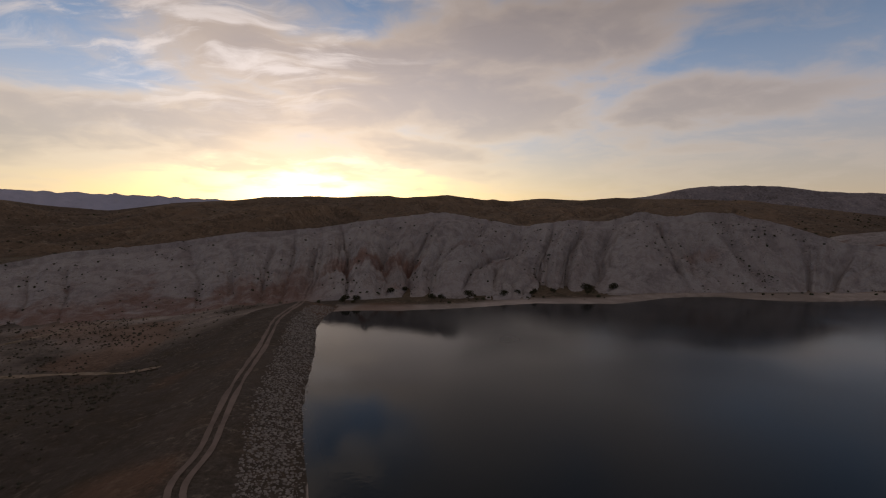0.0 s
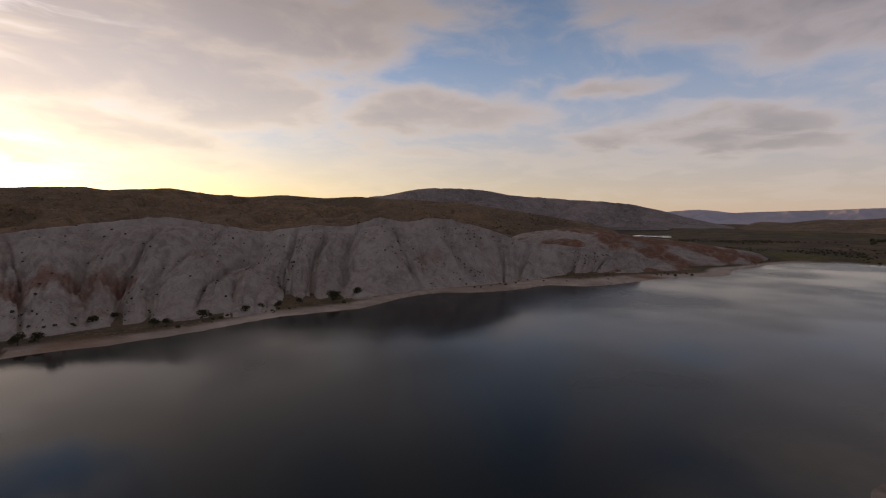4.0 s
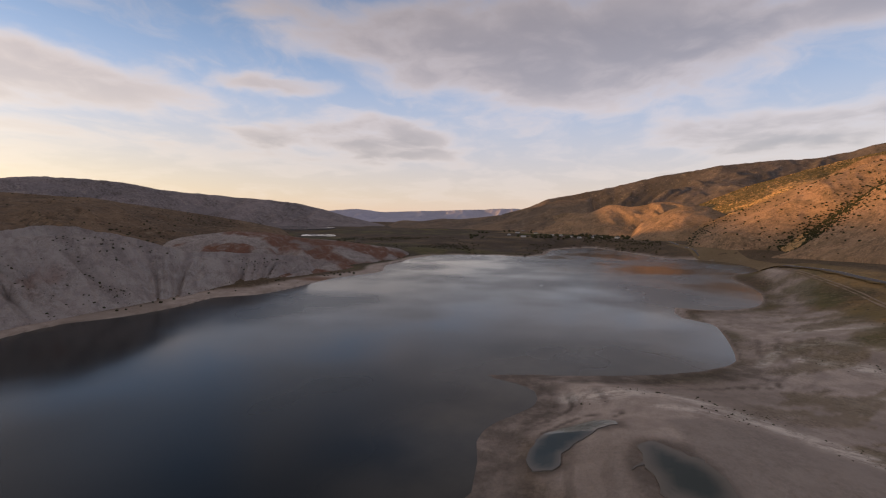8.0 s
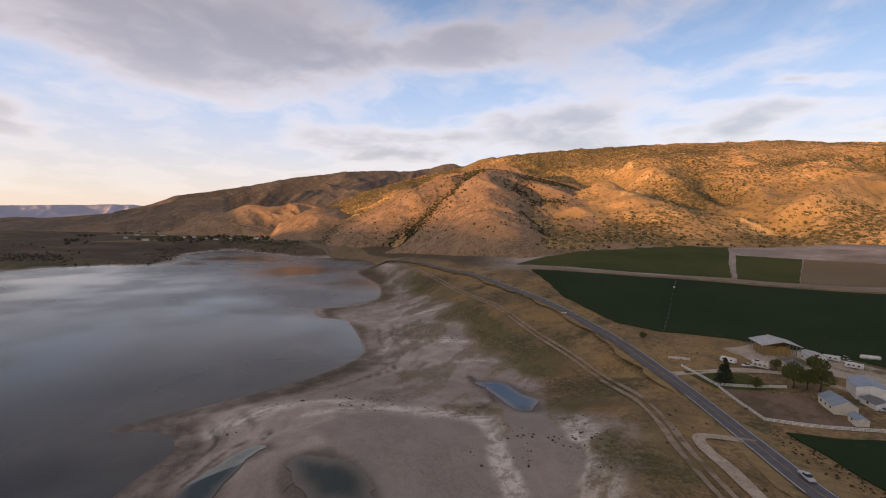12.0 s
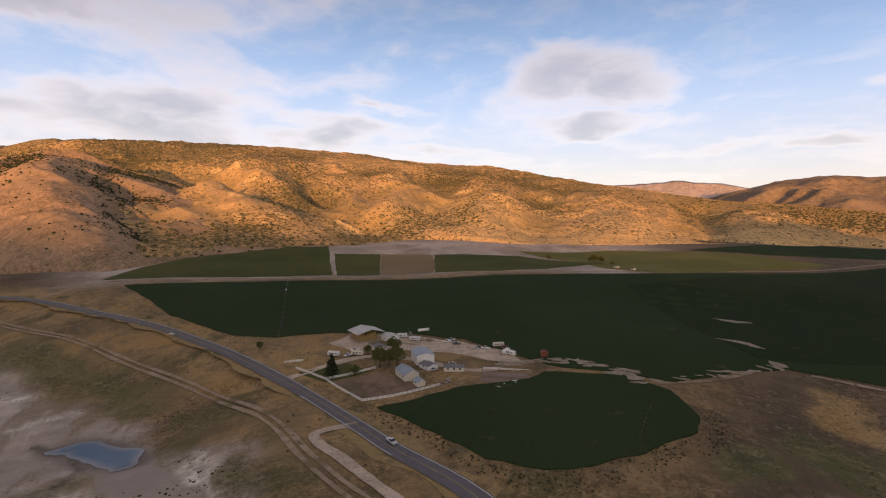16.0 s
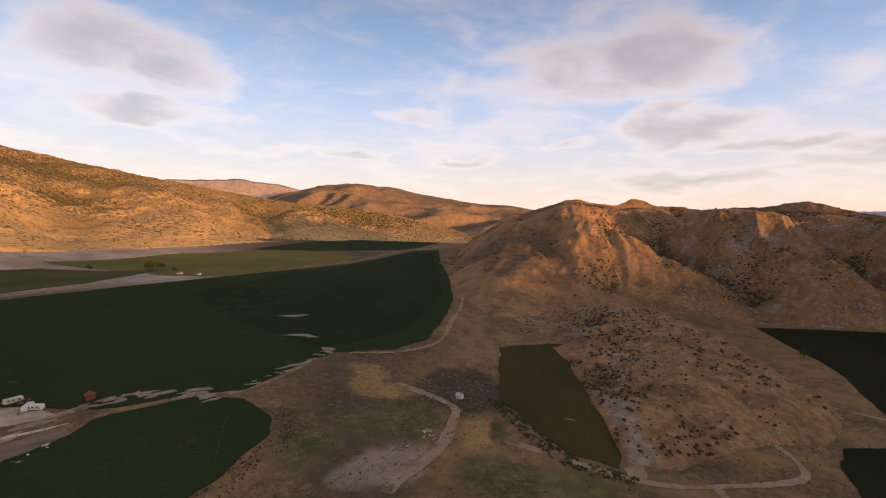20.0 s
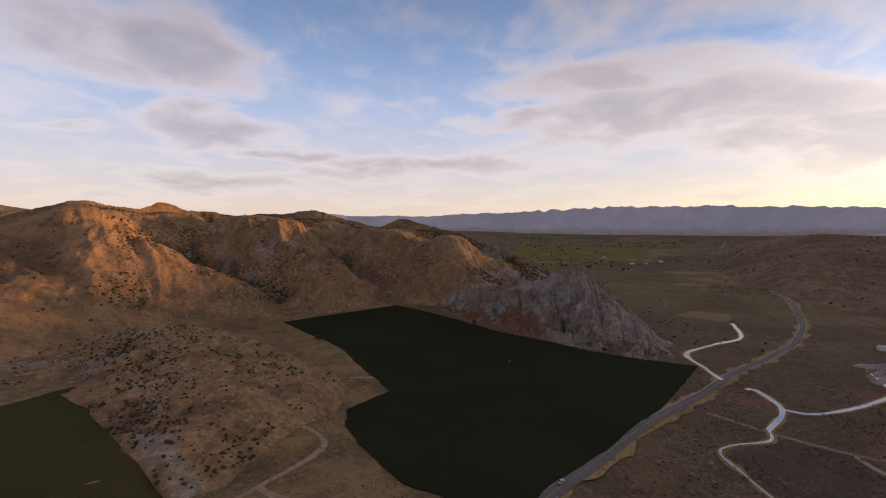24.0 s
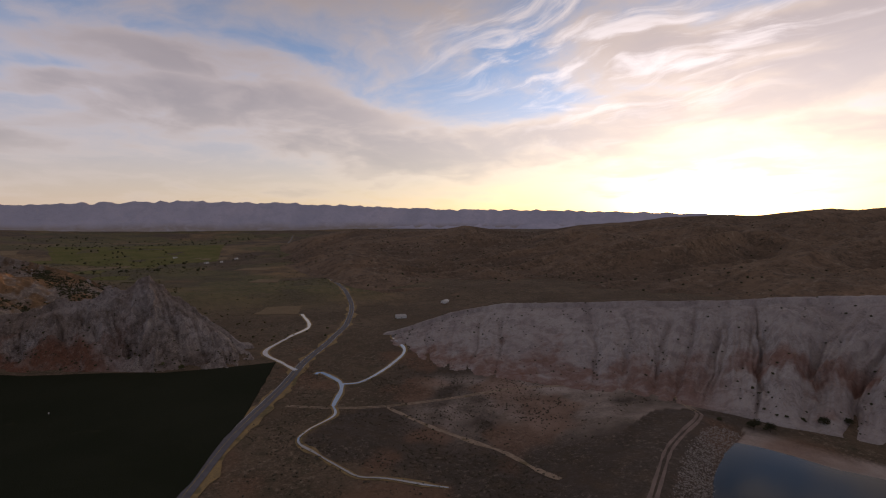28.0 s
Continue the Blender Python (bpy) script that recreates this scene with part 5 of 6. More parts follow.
# small pools left on the flats
M_PADDOCK = worn_material("paddock_earth", (0.235, 0.165, 0.12), (0.185, 0.13, 0.095), (0.14, 0.105, 0.065), 0.12)
# the deep colour carries the blue of the reflected sky
M_POOL = water_material("pool_water", (0.035, 0.085, 0.15), (0.25, 0.22, 0.20), 0.16, 0.25)
M_MURK = water_material("murky_water", (0.055, 0.068, 0.066), (0.20, 0.175, 0.15), 0.12, 0.3)
patch("blue_pool", POOLS[0], 0.32, M_POOL, "small blue pool on the salt flat", "pool", 5.0, 2.5, True, soft=3.5)
patch("grey_pool", POOLS[1], 0.32, M_MURK, "shallow grey-green pool behind the sand spit", "pool", 6.0, 2.5, True, soft=3.5)
patch("dark_pool", POOLS[2], 0.32, M_MURK, "shallow dark green pool", "pool", 7.0, 2.5, True, soft=6.0)
patch("far_lake", [49.5, 1950, 56.7, 1980, 56.5, 2300, 50, 2250], 4.0, M_CANAL, "distant lake glinting in evening light", "lake", 8, 60, True)
patch("far_pond", [53.2, 1560, 57.2, 1580, 57, 1680, 54, 1660], 0.8, M_CANAL, "bright pond in the meadow", "pond", 4, 30, True)
patch("lawn", [141.6, 262, 144.9, 246, 150.2, 254, 147.6, 268], 0.15, M_CROP_MID, "mown green lawn", "lawn", 0.6, 10)
patch("paddock", [145.4, 247, 149.3, 220, 158, 226, 152, 252], 0.12, M_PADDOCK, "bare brown paddock inside the white fence", "paddock", 0.6, 10)
M_SCRUB = plain("scrub_leaf", (0.045, 0.048, 0.025), (0.075, 0.068, 0.038), 0.6, 0.9, 0.1)
M_JUNIPER = plain("juniper", (0.030, 0.038, 0.020), (0.050, 0.052, 0.028), 0.5, 0.9, 0.1)
M_OAK = plain("oak_scrub", (0.085, 0.075, 0.03), (0.055, 0.052, 0.025), 0.05, 0.9, 0.1)
M_SAGE = plain("sagebrush", (0.075, 0.068, 0.048), (0.12, 0.10, 0.07), 0.4, 0.95, 0.1)
M_STONE = plain("boulder", (0.36, 0.32, 0.28), (0.22, 0.19, 0.17), 0.7, 0.9, 0.2, bump=0.5)
M_BARK = plain("bark", (0.10, 0.075, 0.055), (0.06, 0.045, 0.035), 4.0, 0.9, 0.1)
M_LEAF = plain("leaf", (0.08, 0.095, 0.03), (0.125, 0.12, 0.042), 1.2, 0.8, 0.2)
M_NEEDLE = plain("needle", (0.022, 0.032, 0.018), (0.035, 0.045, 0.022), 1.2, 0.85, 0.2)
M_WHITE = plain("white_paint", (0.74, 0.73, 0.70), (0.62, 0.60, 0.57), 0.9, 0.6)
M_CREAM = plain("cream_siding", (0.62, 0.57, 0.48), (0.52, 0.47, 0.40), 0.9, 0.7)
M_TIN = plain("galvanised_roof", (0.52, 0.50, 0.48), (0.40, 0.38, 0.36), 0.3, 0.5, 0.5, 0.3)
M_BLUE_TIN = plain("blue_grey_roof", (0.30, 0.35, 0.42), (0.24, 0.28, 0.34), 0.4, 0.5, 0.5, 0.2)
M_SHINGLE = plain("grey_shingle", (0.20, 0.20, 0.21), (0.14, 0.14, 0.15), 1.0, 0.85)
M_HAY = plain("hay", (0.38, 0.26, 0.11), (0.27, 0.18, 0.08), 1.5, 0.95, 0.1, bump=0.6)
M_WOOD = plain("weathered_wood", (0.24, 0.18, 0.13), (0.16, 0.12, 0.09), 2.0, 0.9)
M_GLASS = plain("dark_glass", (0.02, 0.022, 0.025), (0.03, 0.03, 0.035), 1.0, 0.12, 0.5)
M_RUBBER = plain("rubber", (0.02, 0.02, 0.02), (0.03, 0.03, 0.03), 4.0, 0.8)
M_STEEL = plain("steel", (0.45, 0.45, 0.45), (0.35, 0.35, 0.35), 3.0, 0.4, 0.5, 0.8)
M_RUST = plain("rusty_red", (0.25, 0.075, 0.04), (0.16, 0.06, 0.035), 2.0, 0.85)
M_SILVER = plain("silver_paint", (0.50, 0.51, 0.52), (0.46, 0.47, 0.48), 2.0, 0.35, 0.5, 0.3)
M_DARKCAR = plain("dark_paint", (0.05, 0.055, 0.065), (0.04, 0.045, 0.05), 2.0, 0.3, 0.5)


def ground_z(x, y):
    return float(height(np.array([float(x)]), np.array([float(y)]))[0])


def blob(seed, n=10, k=6, squash=0.8):
    """A small uneven clump, as points and triangles."""
    r = np.random.RandomState(seed)
    v, f = [], []
    for i in range(k + 1):
        th = math.pi * i / k
        m = 1 if i in (0, k) else n
        for j in range(m):
            a = 2 * math.pi * (j + 0.5 * (i % 2)) / n
            q = r.uniform(0.72, 1.18)
            v.append((q * math.sin(th) * math.cos(a), q * math.sin(th) * math.sin(a), q * squash * math.cos(th)))
    for j in range(n):
        f.append((0, 1 + j, 1 + (j + 1) % n))
        last = len(v) - 1
        f.append((last, last - n + (j + 1) % n, last - n + j))
    for i in range(k - 2):
        for j in range(n):
            a, b = 1 + i * n + j, 1 + i * n + (j + 1) % n
            f += [(a, a + n, b + n), (a, b + n, b)]
    return np.array(v), np.array(f)


def clump(seed, lobes, n=6, k=4):
    """Several overlapping uneven clumps forming one bush."""
    r = np.random.RandomState(seed)
    V, F, o = [], [], 0
    for i in range(lobes):
        v, f = blob(seed * 10 + i, n, k)
        s = r.uniform(0.45, 0.8)
        V.append(v * s + np.array([r.uniform(-0.55, 0.55), r.uniform(-0.55, 0.55), r.uniform(0.25, 0.75)]))
        F.append(f + o)
        o += len(v)
    return np.vstack(V), np.vstack(F)


def scatter(name, pts, lo, hi, mat, label, category, forms, tall=1.0, sink=0.15, smooth=False):
    """Many small clumps joined in one mesh."""
    r = np.random.RandomState(len(pts) + 3)
    V, F, o = [], [], 0
    for i, (x, y, z) in enumerate(pts):
        v, f = forms[i % len(forms)]
        s = lo + (hi - lo) * r.rand() ** 1.8
        a = r.uniform(0, 6.28)
        c, t = math.cos(a) * s, math.sin(a) * s
        q = np.stack([v[:, 0] * c - v[:, 1] * t + x, v[:, 0] * t + v[:, 1] * c + y, v[:, 2] * s * tall + z - sink * s], 1)
        V.append(q)
        F.append(f + o)
        o += len(v)
    me = mesh_of(name, np.vstack(V), np.vstack(F), mat, smooth)
    return tagged(new(name, me), label, category, kind="stuff")


def on_hill(name, count, want, seed):
    """Places on a hill, kept where want(A, S, x, y) beats a random number."""
    r = np.random.RandomState(seed)
    x, y, z, A, S = HILLS[name]
    w = np.clip(want(A, S, x, y) * (0.35 + 1.6 * GULLY[name]), 0, 1) * np.hypot(x, y) * (S < 1.02) * (S > 0.03)
    cum = np.cumsum(w.ravel())
    pick = np.searchsorted(cum, r.rand(count) * cum[-1])
    m = x.shape[1]
    i, j = np.minimum(pick // m, x.shape[0] - 2), np.minimum(pick % m, m - 2)
    u, v = r.rand(count), r.rand(count)
    return [tuple((a[i, j] * (1 - u) + a[i + 1, j] * u) * (1 - v) + (a[i, j + 1] * (1 - u) + a[i + 1, j + 1] * u) * v for a in (x, y, z))][0]


def rows_of(t):
    return np.stack(t, 1)


def on_ground(count, az0, az1, r0, r1, want, seed):
    r = np.random.RandomState(seed)
    A = r.uniform(az0, az1, count * 6)
    R = np.sqrt(r.uniform(r0 * r0, r1 * r1, count * 6))
    x, y = xy(A, R)
    keep = r.rand(count * 6) < np.clip(want(A, R, x, y), 0, 1)
    for nm in ("alfalfa_field", "front_field", "western_field", "knoll_meadow", "gravel_yard"):
        keep &= ~inside(x, y, FIELDS[nm])
    keep &= dist_line(x, y, ROAD[::4]) > 6.5
    x, y = x[keep][:count], y[keep][:count]
    return np.stack([x, y, height(x, y)], 1)


BUSH = [clump(s, 3, 5, 3) for s in range(6)]
DOT = [blob(60 + s, 5, 3, 0.9) for s in range(5)]
PEBBLE = [blob(40 + s, 5, 3, 0.7) for s in range(6)]
dry = lambda x, y: (signed(x, y, LAKE) > 6)
scatter("juniper_scrub", rows_of(on_hill("front_foothill", 5600, lambda A, S, x, y: 0.45 * smooth01((fbm(x, y, 150, 3) + 0.02) * 3) * smooth01((A - 116) / 14) * (S > 0.1) + 0.6 * np.exp(-((A - 105.5 - 12.5 * S) / 2.6) ** 2) * smooth01((S - 0.1) * 4) + 0.03, 5)),
        1.3, 3.4, M_JUNIPER, "dark juniper bushes dotting the foothill", "shrubs", BUSH)
scatter("juniper_scrub", rows_of(on_hill("eastern_mountain", 13000, lambda A, S, x, y: (smooth01((fbm(x, y, 210, 3) + 0.12) * 3) + 0.06) * (1 - 0.75 * smooth01((A - 150) / 20) * smooth01((0.55 - S) * 4)), 6)),
        1.3, 4.2, M_OAK, "juniper and oak scrub scattered over the mountain flank", "shrubs", DOT)
scatter("hill_scrub", rows_of(on_hill("rocky_hill", 9000, lambda A, S, x, y: (0.5 * smooth01((fbm(x, y, 60, 3) + 0.0) * 3) * smooth01((A - 224) / 8) + 0.01) * smooth01((S - 0.12) * 5), 7)),
        0.6, 2.2, M_SCRUB, "dark scrub in the ravines of the rocky hill", "shrubs", BUSH)
scatter("hill_boulders", rows_of(on_hill("rocky_hill", 2600, lambda A, S, x, y: smooth01((fbm(x, y, 34, 4) - 0.1) * 5) * smooth01((A - 224) / 6), 8)),
        0.4, 2.2, M_STONE, "pale boulders and ledges on the hillside", "boulders", PEBBLE)
scatter("knoll_boulders", rows_of(on_hill("stony_knoll", 1900, lambda A, S, x, y: smooth01((fbm(x, y, 24, 4) + 0.42 * np.exp(-((A - 231) / 4.5) ** 2) - 0.34) * 6) * smooth01((S - 0.25) * 4), 9)),
        0.2, 1.25, M_STONE, "pale boulders on the stony knoll", "boulders", PEBBLE)
scatter("knoll_scrub", rows_of(on_hill("stony_knoll", 1500, lambda A, S, x, y: 0.08 + 0.7 * fbm(x, y, 30, 3) + 0.7 * np.exp(-((A - 232) / 5.5) ** 2), 10)),
        0.35, 1.5, M_SCRUB, "dark brush between the boulders of the knoll", "shrubs", BUSH)
scatter("outcrop_scrub", rows_of(on_hill("white_outcrop", 350, lambda A, S, x, y: smooth01((0.6 - S) * 3) + 0.1, 11)),
        0.6, 1.8, M_SCRUB, "sparse dark shrubs on the rock outcrop", "shrubs", BUSH)
scatter("badland_scrub", rows_of(on_hill("badland_hill", 900, lambda A, S, x, y: 0.25 + fbm(x, y, 40, 3), 12)),
        0.4, 1.5, M_SCRUB, "sparse dark shrubs on the badland slopes", "shrubs", BUSH)
scatter("ridge_scrub", rows_of(on_hill("western_ridge", 1500, lambda A, S, x, y: 0.4 + fbm(x, y, 200, 3), 13)),
        1.5, 4.0, M_SCRUB, "dark scrub on the shaded ridge", "shrubs", BUSH)
scatter("sagebrush", on_ground(5200, 286, 343, 110, 480, lambda A, R, x, y: (0.35 + 0.9 * fbm(x, y, 40, 3)) * (dist_line(x, y, DAM) > 45), 14),
        0.3, 0.95, M_SAGE, "grey-brown sagebrush on the flats below the dam", "shrubs", BUSH)
scatter("sagebrush", on_ground(2600, 196, 275, 110, 420, lambda A, R, x, y: 0.2 + 0.9 * fbm(x, y, 35, 3), 15),
        0.2, 0.65, M_SAGE, "low brush on the golden grassland", "shrubs", BUSH)
scatter("meadow_brush", on_ground(2600, 44, 96, 640, 1500, lambda A, R, x, y: (0.2 + 1.2 * fbm(x, y, 120, 3)) * dry(x, y), 16),
        1.0, 3.0, M_SCRUB, "dark thickets in the meadows beyond the lake", "shrubs", BUSH)
scatter("flat_brush", on_ground(1500, 98, 150, 130, 560, lambda A, R, x, y: (0.05 + 0.9 * fbm(x, y, 30, 3)) * dry(x, y) * (signed(x, y, PLAYA) > -4), 17),
        0.25, 0.8, M_SAGE, "tufts of brush on the salt flat and road verge", "shrubs", BUSH)
scatter("valley_brush", on_ground(1800, 270, 300, 560, 2200, lambda A, R, x, y: 0.1 + fbm(x, y, 160, 3), 18),
        0.8, 2.4, M_OAK, "dark thickets along the valley stream", "shrubs", BUSH)
scatter("shore_brush", on_ground(700, 344, 420, 305, 760, lambda A, R, x, y: smooth01((14 - np.abs(signed(x, y, LAKE) - 24)) / 10) * (0.3 + fbm(x, y, 30, 2)), 19),
        0.6, 2.2, M_SCRUB, "brush along the lake shore", "shrubs", BUSH)
thicket_zone = closed([207, 262, 213, 290, 217, 265, 219, 232, 214, 224, 208, 236], 6)
scatter("thicket", on_ground(700, 206, 220, 220, 295, lambda A, R, x, y: signed(x, y, thicket_zone) < 3 + 6 * fbm(x, y, 15, 2), 41), 0.25, 0.8, M_SAGE, "grey-brown brush above the lane", "shrubs", BUSH)
scatter("thicket_stones", on_ground(260, 206, 220, 220, 295, lambda A, R, x, y: (signed(x, y, thicket_zone) < 0) * (fbm(x, y, 12, 2) > 0), 42), 0.2, 0.7, M_STONE, "pale stones among the brush", "stones", PEBBLE)
salt_lines = [polar_line(f, 8) for f, w in SALT[:4]]
scatter("salt_tufts", on_ground(900, 88, 136, 150, 380, lambda A, R, x, y: (np.min([dist_line(x, y, q) for q in salt_lines], 0) < 9 + 8 * fbm(x, y, 20, 2)) * smooth01(fbm(x, y, 16, 3) * 4 + 0.3) * (dist_line(x, y, salt_lines[0]) > 2), 51), 0.2, 0.75, M_SCRUB, "dark tufts and clods along the salt crust", "tufts", BUSH, 0.7)
ditch_line = polar_line(DITCH, 6)
scatter("ditch_brush", on_ground(420, 215, 236, 180, 260, lambda A, R, x, y: dist_line(x, y, ditch_line) < 4.5, 33), 0.4, 1.2, M_SCRUB, "dark thicket along the ditch", "shrubs", BUSH)
field_rim = polar_line([151, 205, 158, 171, 164, 150, 172, 143, 180, 152, 186, 172, 191, 195, 190.5, 216], 6)
scatter("field_margin", on_ground(700, 148, 193, 135, 225, lambda A, R, x, y: dist_line(x, y, field_rim) < 5, 34), 0.2, 0.65, M_SCRUB, "weeds along the field margin", "shrubs", BUSH)
dam_want = lambda A, R, x, y: smooth01((10 - np.abs(dist_line(x, y, DAM) - 15)) / 6) * (signed(x, y, LAKE) < 14)
scatter("riprap", on_ground(6500, 333, 348, 100, 330, dam_want, 20), 0.2, 0.6, M_STONE, "grey riprap stones on the dam face", "stones", PEBBLE)


# ---------------------------------------------------------------- parts and things
def part(name, bm, mat, parent, label="", smooth=False):
    me = bpy.data.meshes.new(name)
    if smooth:
        for f in bm.faces:
            f.smooth = True
    bm.to_mesh(me)
    bm.free()
    me.materials.append(mat)
    ob = new(name, me)
    ob.parent = parent
    if label:
        tagged(ob, label)
    return ob


def thing(name, x, y, yaw, label, category, group="", z=None):
    ob = new(name)
    ob.empty_display_size = 0.5
    ob.matrix_basis = pose(x, y, (ground_z(x, y) if z is None else z), 0, 0, yaw)
    return tagged(ob, label, category, group)


def box(sx, sy, sz, at=(0, 0, 0), bevel=0.0, bm=None):
    """A box standing on at, its edges bevelled."""
    b = bm or bmesh.new()
    res = bmesh.ops.create_cube(b, size=1.0)
    bmesh.ops.scale(b, verts=res["verts"], vec=(sx, sy, sz))
    bmesh.ops.translate(b, verts=res["verts"], vec=(at[0], at[1], at[2] + sz / 2))
    if bevel:
        es = list({e for v in res["verts"] for e in v.link_edges})
        bmesh.ops.bevel(b, geom=es, offset=bevel, segments=2, affect="EDGES", profile=0.5)
    return b


def prism(points, y0, y1):
    """A slab of the outline points (x, z) from y0 to y1."""
    b = bmesh.new()
    lo = [b.verts.new((p[0], y0, p[1])) for p in points]
    hi = [b.verts.new((p[0], y1, p[1])) for p in points]
    b.faces.new(lo)
    b.faces.new(hi[::-1])
    n = len(points)
    for i in range(n):
        b.faces.new((lo[(i + 1) % n], lo[i], hi[i], hi[(i + 1) % n]))
    bmesh.ops.recalc_face_normals(b, faces=b.faces[:])
    return b


def disc(r, w, at, n=14, r2=None):
    b = bmesh.new()
    res = bmesh.ops.create_cone(b, cap_ends=True, segments=n, radius1=r, radius2=r if r2 is None else r2, depth=w)
    bmesh.ops.rotate(b, verts=res["verts"], cent=(0, 0, 0), matrix=Matrix.Rotation(radians(90), 3, "X"))
    bmesh.ops.translate(b, verts=res["verts"], vec=at)
    return b


def gabled(name, label, x, y, yaw, w, d, h, rise, wall, roof, doors=1, windows=2, open_sides=False, big_door=False, group="", over=0.4):
    """A building with its ridge along y: four walls, two roof panels, doors and windows."""
    ob = thing(name, x, y, yaw, label, "building", group)
    t = 0.2
    if open_sides:
        for i in range(5):
            for sx in (-1, 1):
                part("post", box(0.3, 0.3, h + 0.2, (sx * (w / 2 - 0.3), -d / 2 + 0.3 + i * (d - 0.6) / 4, -0.4)), M_WOOD, ob)
    else:
        for sy in (-1, 1):
            yy = sy * (d / 2)
            part("wall", prism([(-w / 2, -0.4), (w / 2, -0.4), (w / 2, h), (0, h + rise), (-w / 2, h)], yy - t / 2, yy + t / 2), wall, ob)
        for sx in (-1, 1):
            part("wall", box(t, d - t - 0.01, h + 0.4, (sx * (w / 2 - t / 2), 0, -0.4)), wall, ob)
        for i in range(doors):
            dw, dh = (min(3.6, w * 0.4), min(3.6, h * 0.9)) if big_door else (0.95, 2.05)
            dx = (i - (doors - 1) / 2) * w * 0.42
            dr = part("door", box(dw, 0.08, dh, (dx, -d / 2 - t / 2 - 0.05, 0), 0.02), M_SHINGLE if big_door else M_WOOD, ob)
            part("handle", box(0.05, 0.06, 0.14, (dx + dw * 0.4, -d / 2 - t / 2 - 0.12, 1.0)), M_STEEL, dr)
        for i in range(windows):
            for sx in (-1, 1):
                yy = -d / 2 + (i + 0.7) * d / (windows + 0.4)
                fr = part("window", box(0.12, 1.3, 1.15, (sx * (w / 2 + 0.03), yy, 1.0), 0.02), M_WHITE, ob)
                part("pane", box(0.04, 1.06, 0.92, (sx * (w / 2 + 0.10), yy, 1.12)), M_GLASS, fr)
    sl = rise / (w / 2)
    for sx in (-1, 1):
        e = w / 2 + over
        pts = [(0, h + rise + 0.02), (sx * e, h - sl * over + 0.02), (sx * e, h - sl * over + 0.16), (0, h + rise + 0.16)]
        part("roof_panel", prism(pts, -d / 2 - over, d / 2 + over), roof, ob)
    part("ridge_cap", box(0.5, d + 2 * over + 0.04, 0.1, (0, 0, h + rise + 0.12), 0.03), roof, ob)
    return ob


def vehicle(name, label, x, y, yaw, paint, form="sedan", z=None, group="", scale=1.0):
    ob = thing(name, x, y, yaw, label, "car" if form != "trailer" else "trailer", group, z)
    L, W = (4.6, 1.8) if form == "sedan" else ((5.6, 1.95) if form == "pickup" else (7.5, 2.4))
    if form == "sedan":
        prof = [(-2.25, 0.35), (2.25, 0.35), (2.3, 0.72), (1.5, 0.88), (0.75, 0.95), (-1.5, 0.98), (-2.25, 0.9)]
        cab = [(-1.7, 0.97), (0.9, 0.94), (0.25, 1.42), (-1.1, 1.45)]
    elif form == "pickup":
        prof = [(-2.75, 0.45), (2.75, 0.45), (2.8, 0.95), (1.3, 1.12), (-2.75, 1.12)]
        cab = [(-0.75, 1.11), (1.4, 1.11), (0.85, 1.8), (-0.6, 1.82)]
    else:
        prof = [(-3.6, 0.55), (3.5, 0.55), (3.75, 1.2), (3.3, 2.75), (-3.5, 2.8), (-3.75, 1.4)]
        cab = None

    def loft(p, w, mat, nm, lab=""):
        b = prism(p, -w / 2, w / 2)
        bmesh.ops.bevel(b, geom=b.edges[:], offset=0.07, segments=2, affect="EDGES", profile=0.5)
        return part(nm, b, mat, ob, lab, True)

    body = loft(prof, W, paint, "body")
    if cab:
        loft(cab, W * 0.86, M_GLASS, "cabin", "dark glazed cabin")
        part("roof", box(1.1 if form == "sedan" else 1.3, W * 0.82, 0.06, ((cab[2][0] + cab[3][0]) / 2, 0, cab[2][1] - 0.01), 0.02), paint, ob)
        for sy in (-1, 1):
            part("headlight", box(0.1, 0.34, 0.16, (prof[2][0] - 0.06, sy * W * 0.34, 0.6), 0.03), M_WHITE, ob)
            part("taillight", box(0.08, 0.3, 0.18, (prof[0][0] - 0.02, sy * W * 0.36, 0.66), 0.02), M_RUST, ob)
    else:
        for sy in (-1, 1):
            for k in (-1.9, 0.2, 2.0):
                part("window", box(1.0, 0.06, 0.6, (k, sy * (W / 2 + 0.01), 1.55), 0.02), M_GLASS, ob)
        part("door", box(0.7, 0.06, 1.7, (1.15, -W / 2 - 0.01, 0.7), 0.02), M_CREAM, ob)
        part("stripe", box(6.6, W + 0.05, 0.2, (-0.1, 0, 1.2)), M_BLUE_TIN, ob)
    ax = 1.4 if form == "sedan" else (1.7 if form == "pickup" else 0.6)
    for k in (-ax, ax):
        for sy in (-1, 1):
            tyre = part("wheel", disc(0.34, 0.24, (k, sy * (W / 2 - 0.1), 0.34)), M_RUBBER, ob, "black tyre")
            part("rim", disc(0.2, 0.05, (k, sy * (W / 2 + 0.03), 0.34)), M_STEEL, tyre)
    if scale != 1.0:
        ob.scale = (scale,) * 3
    return ob


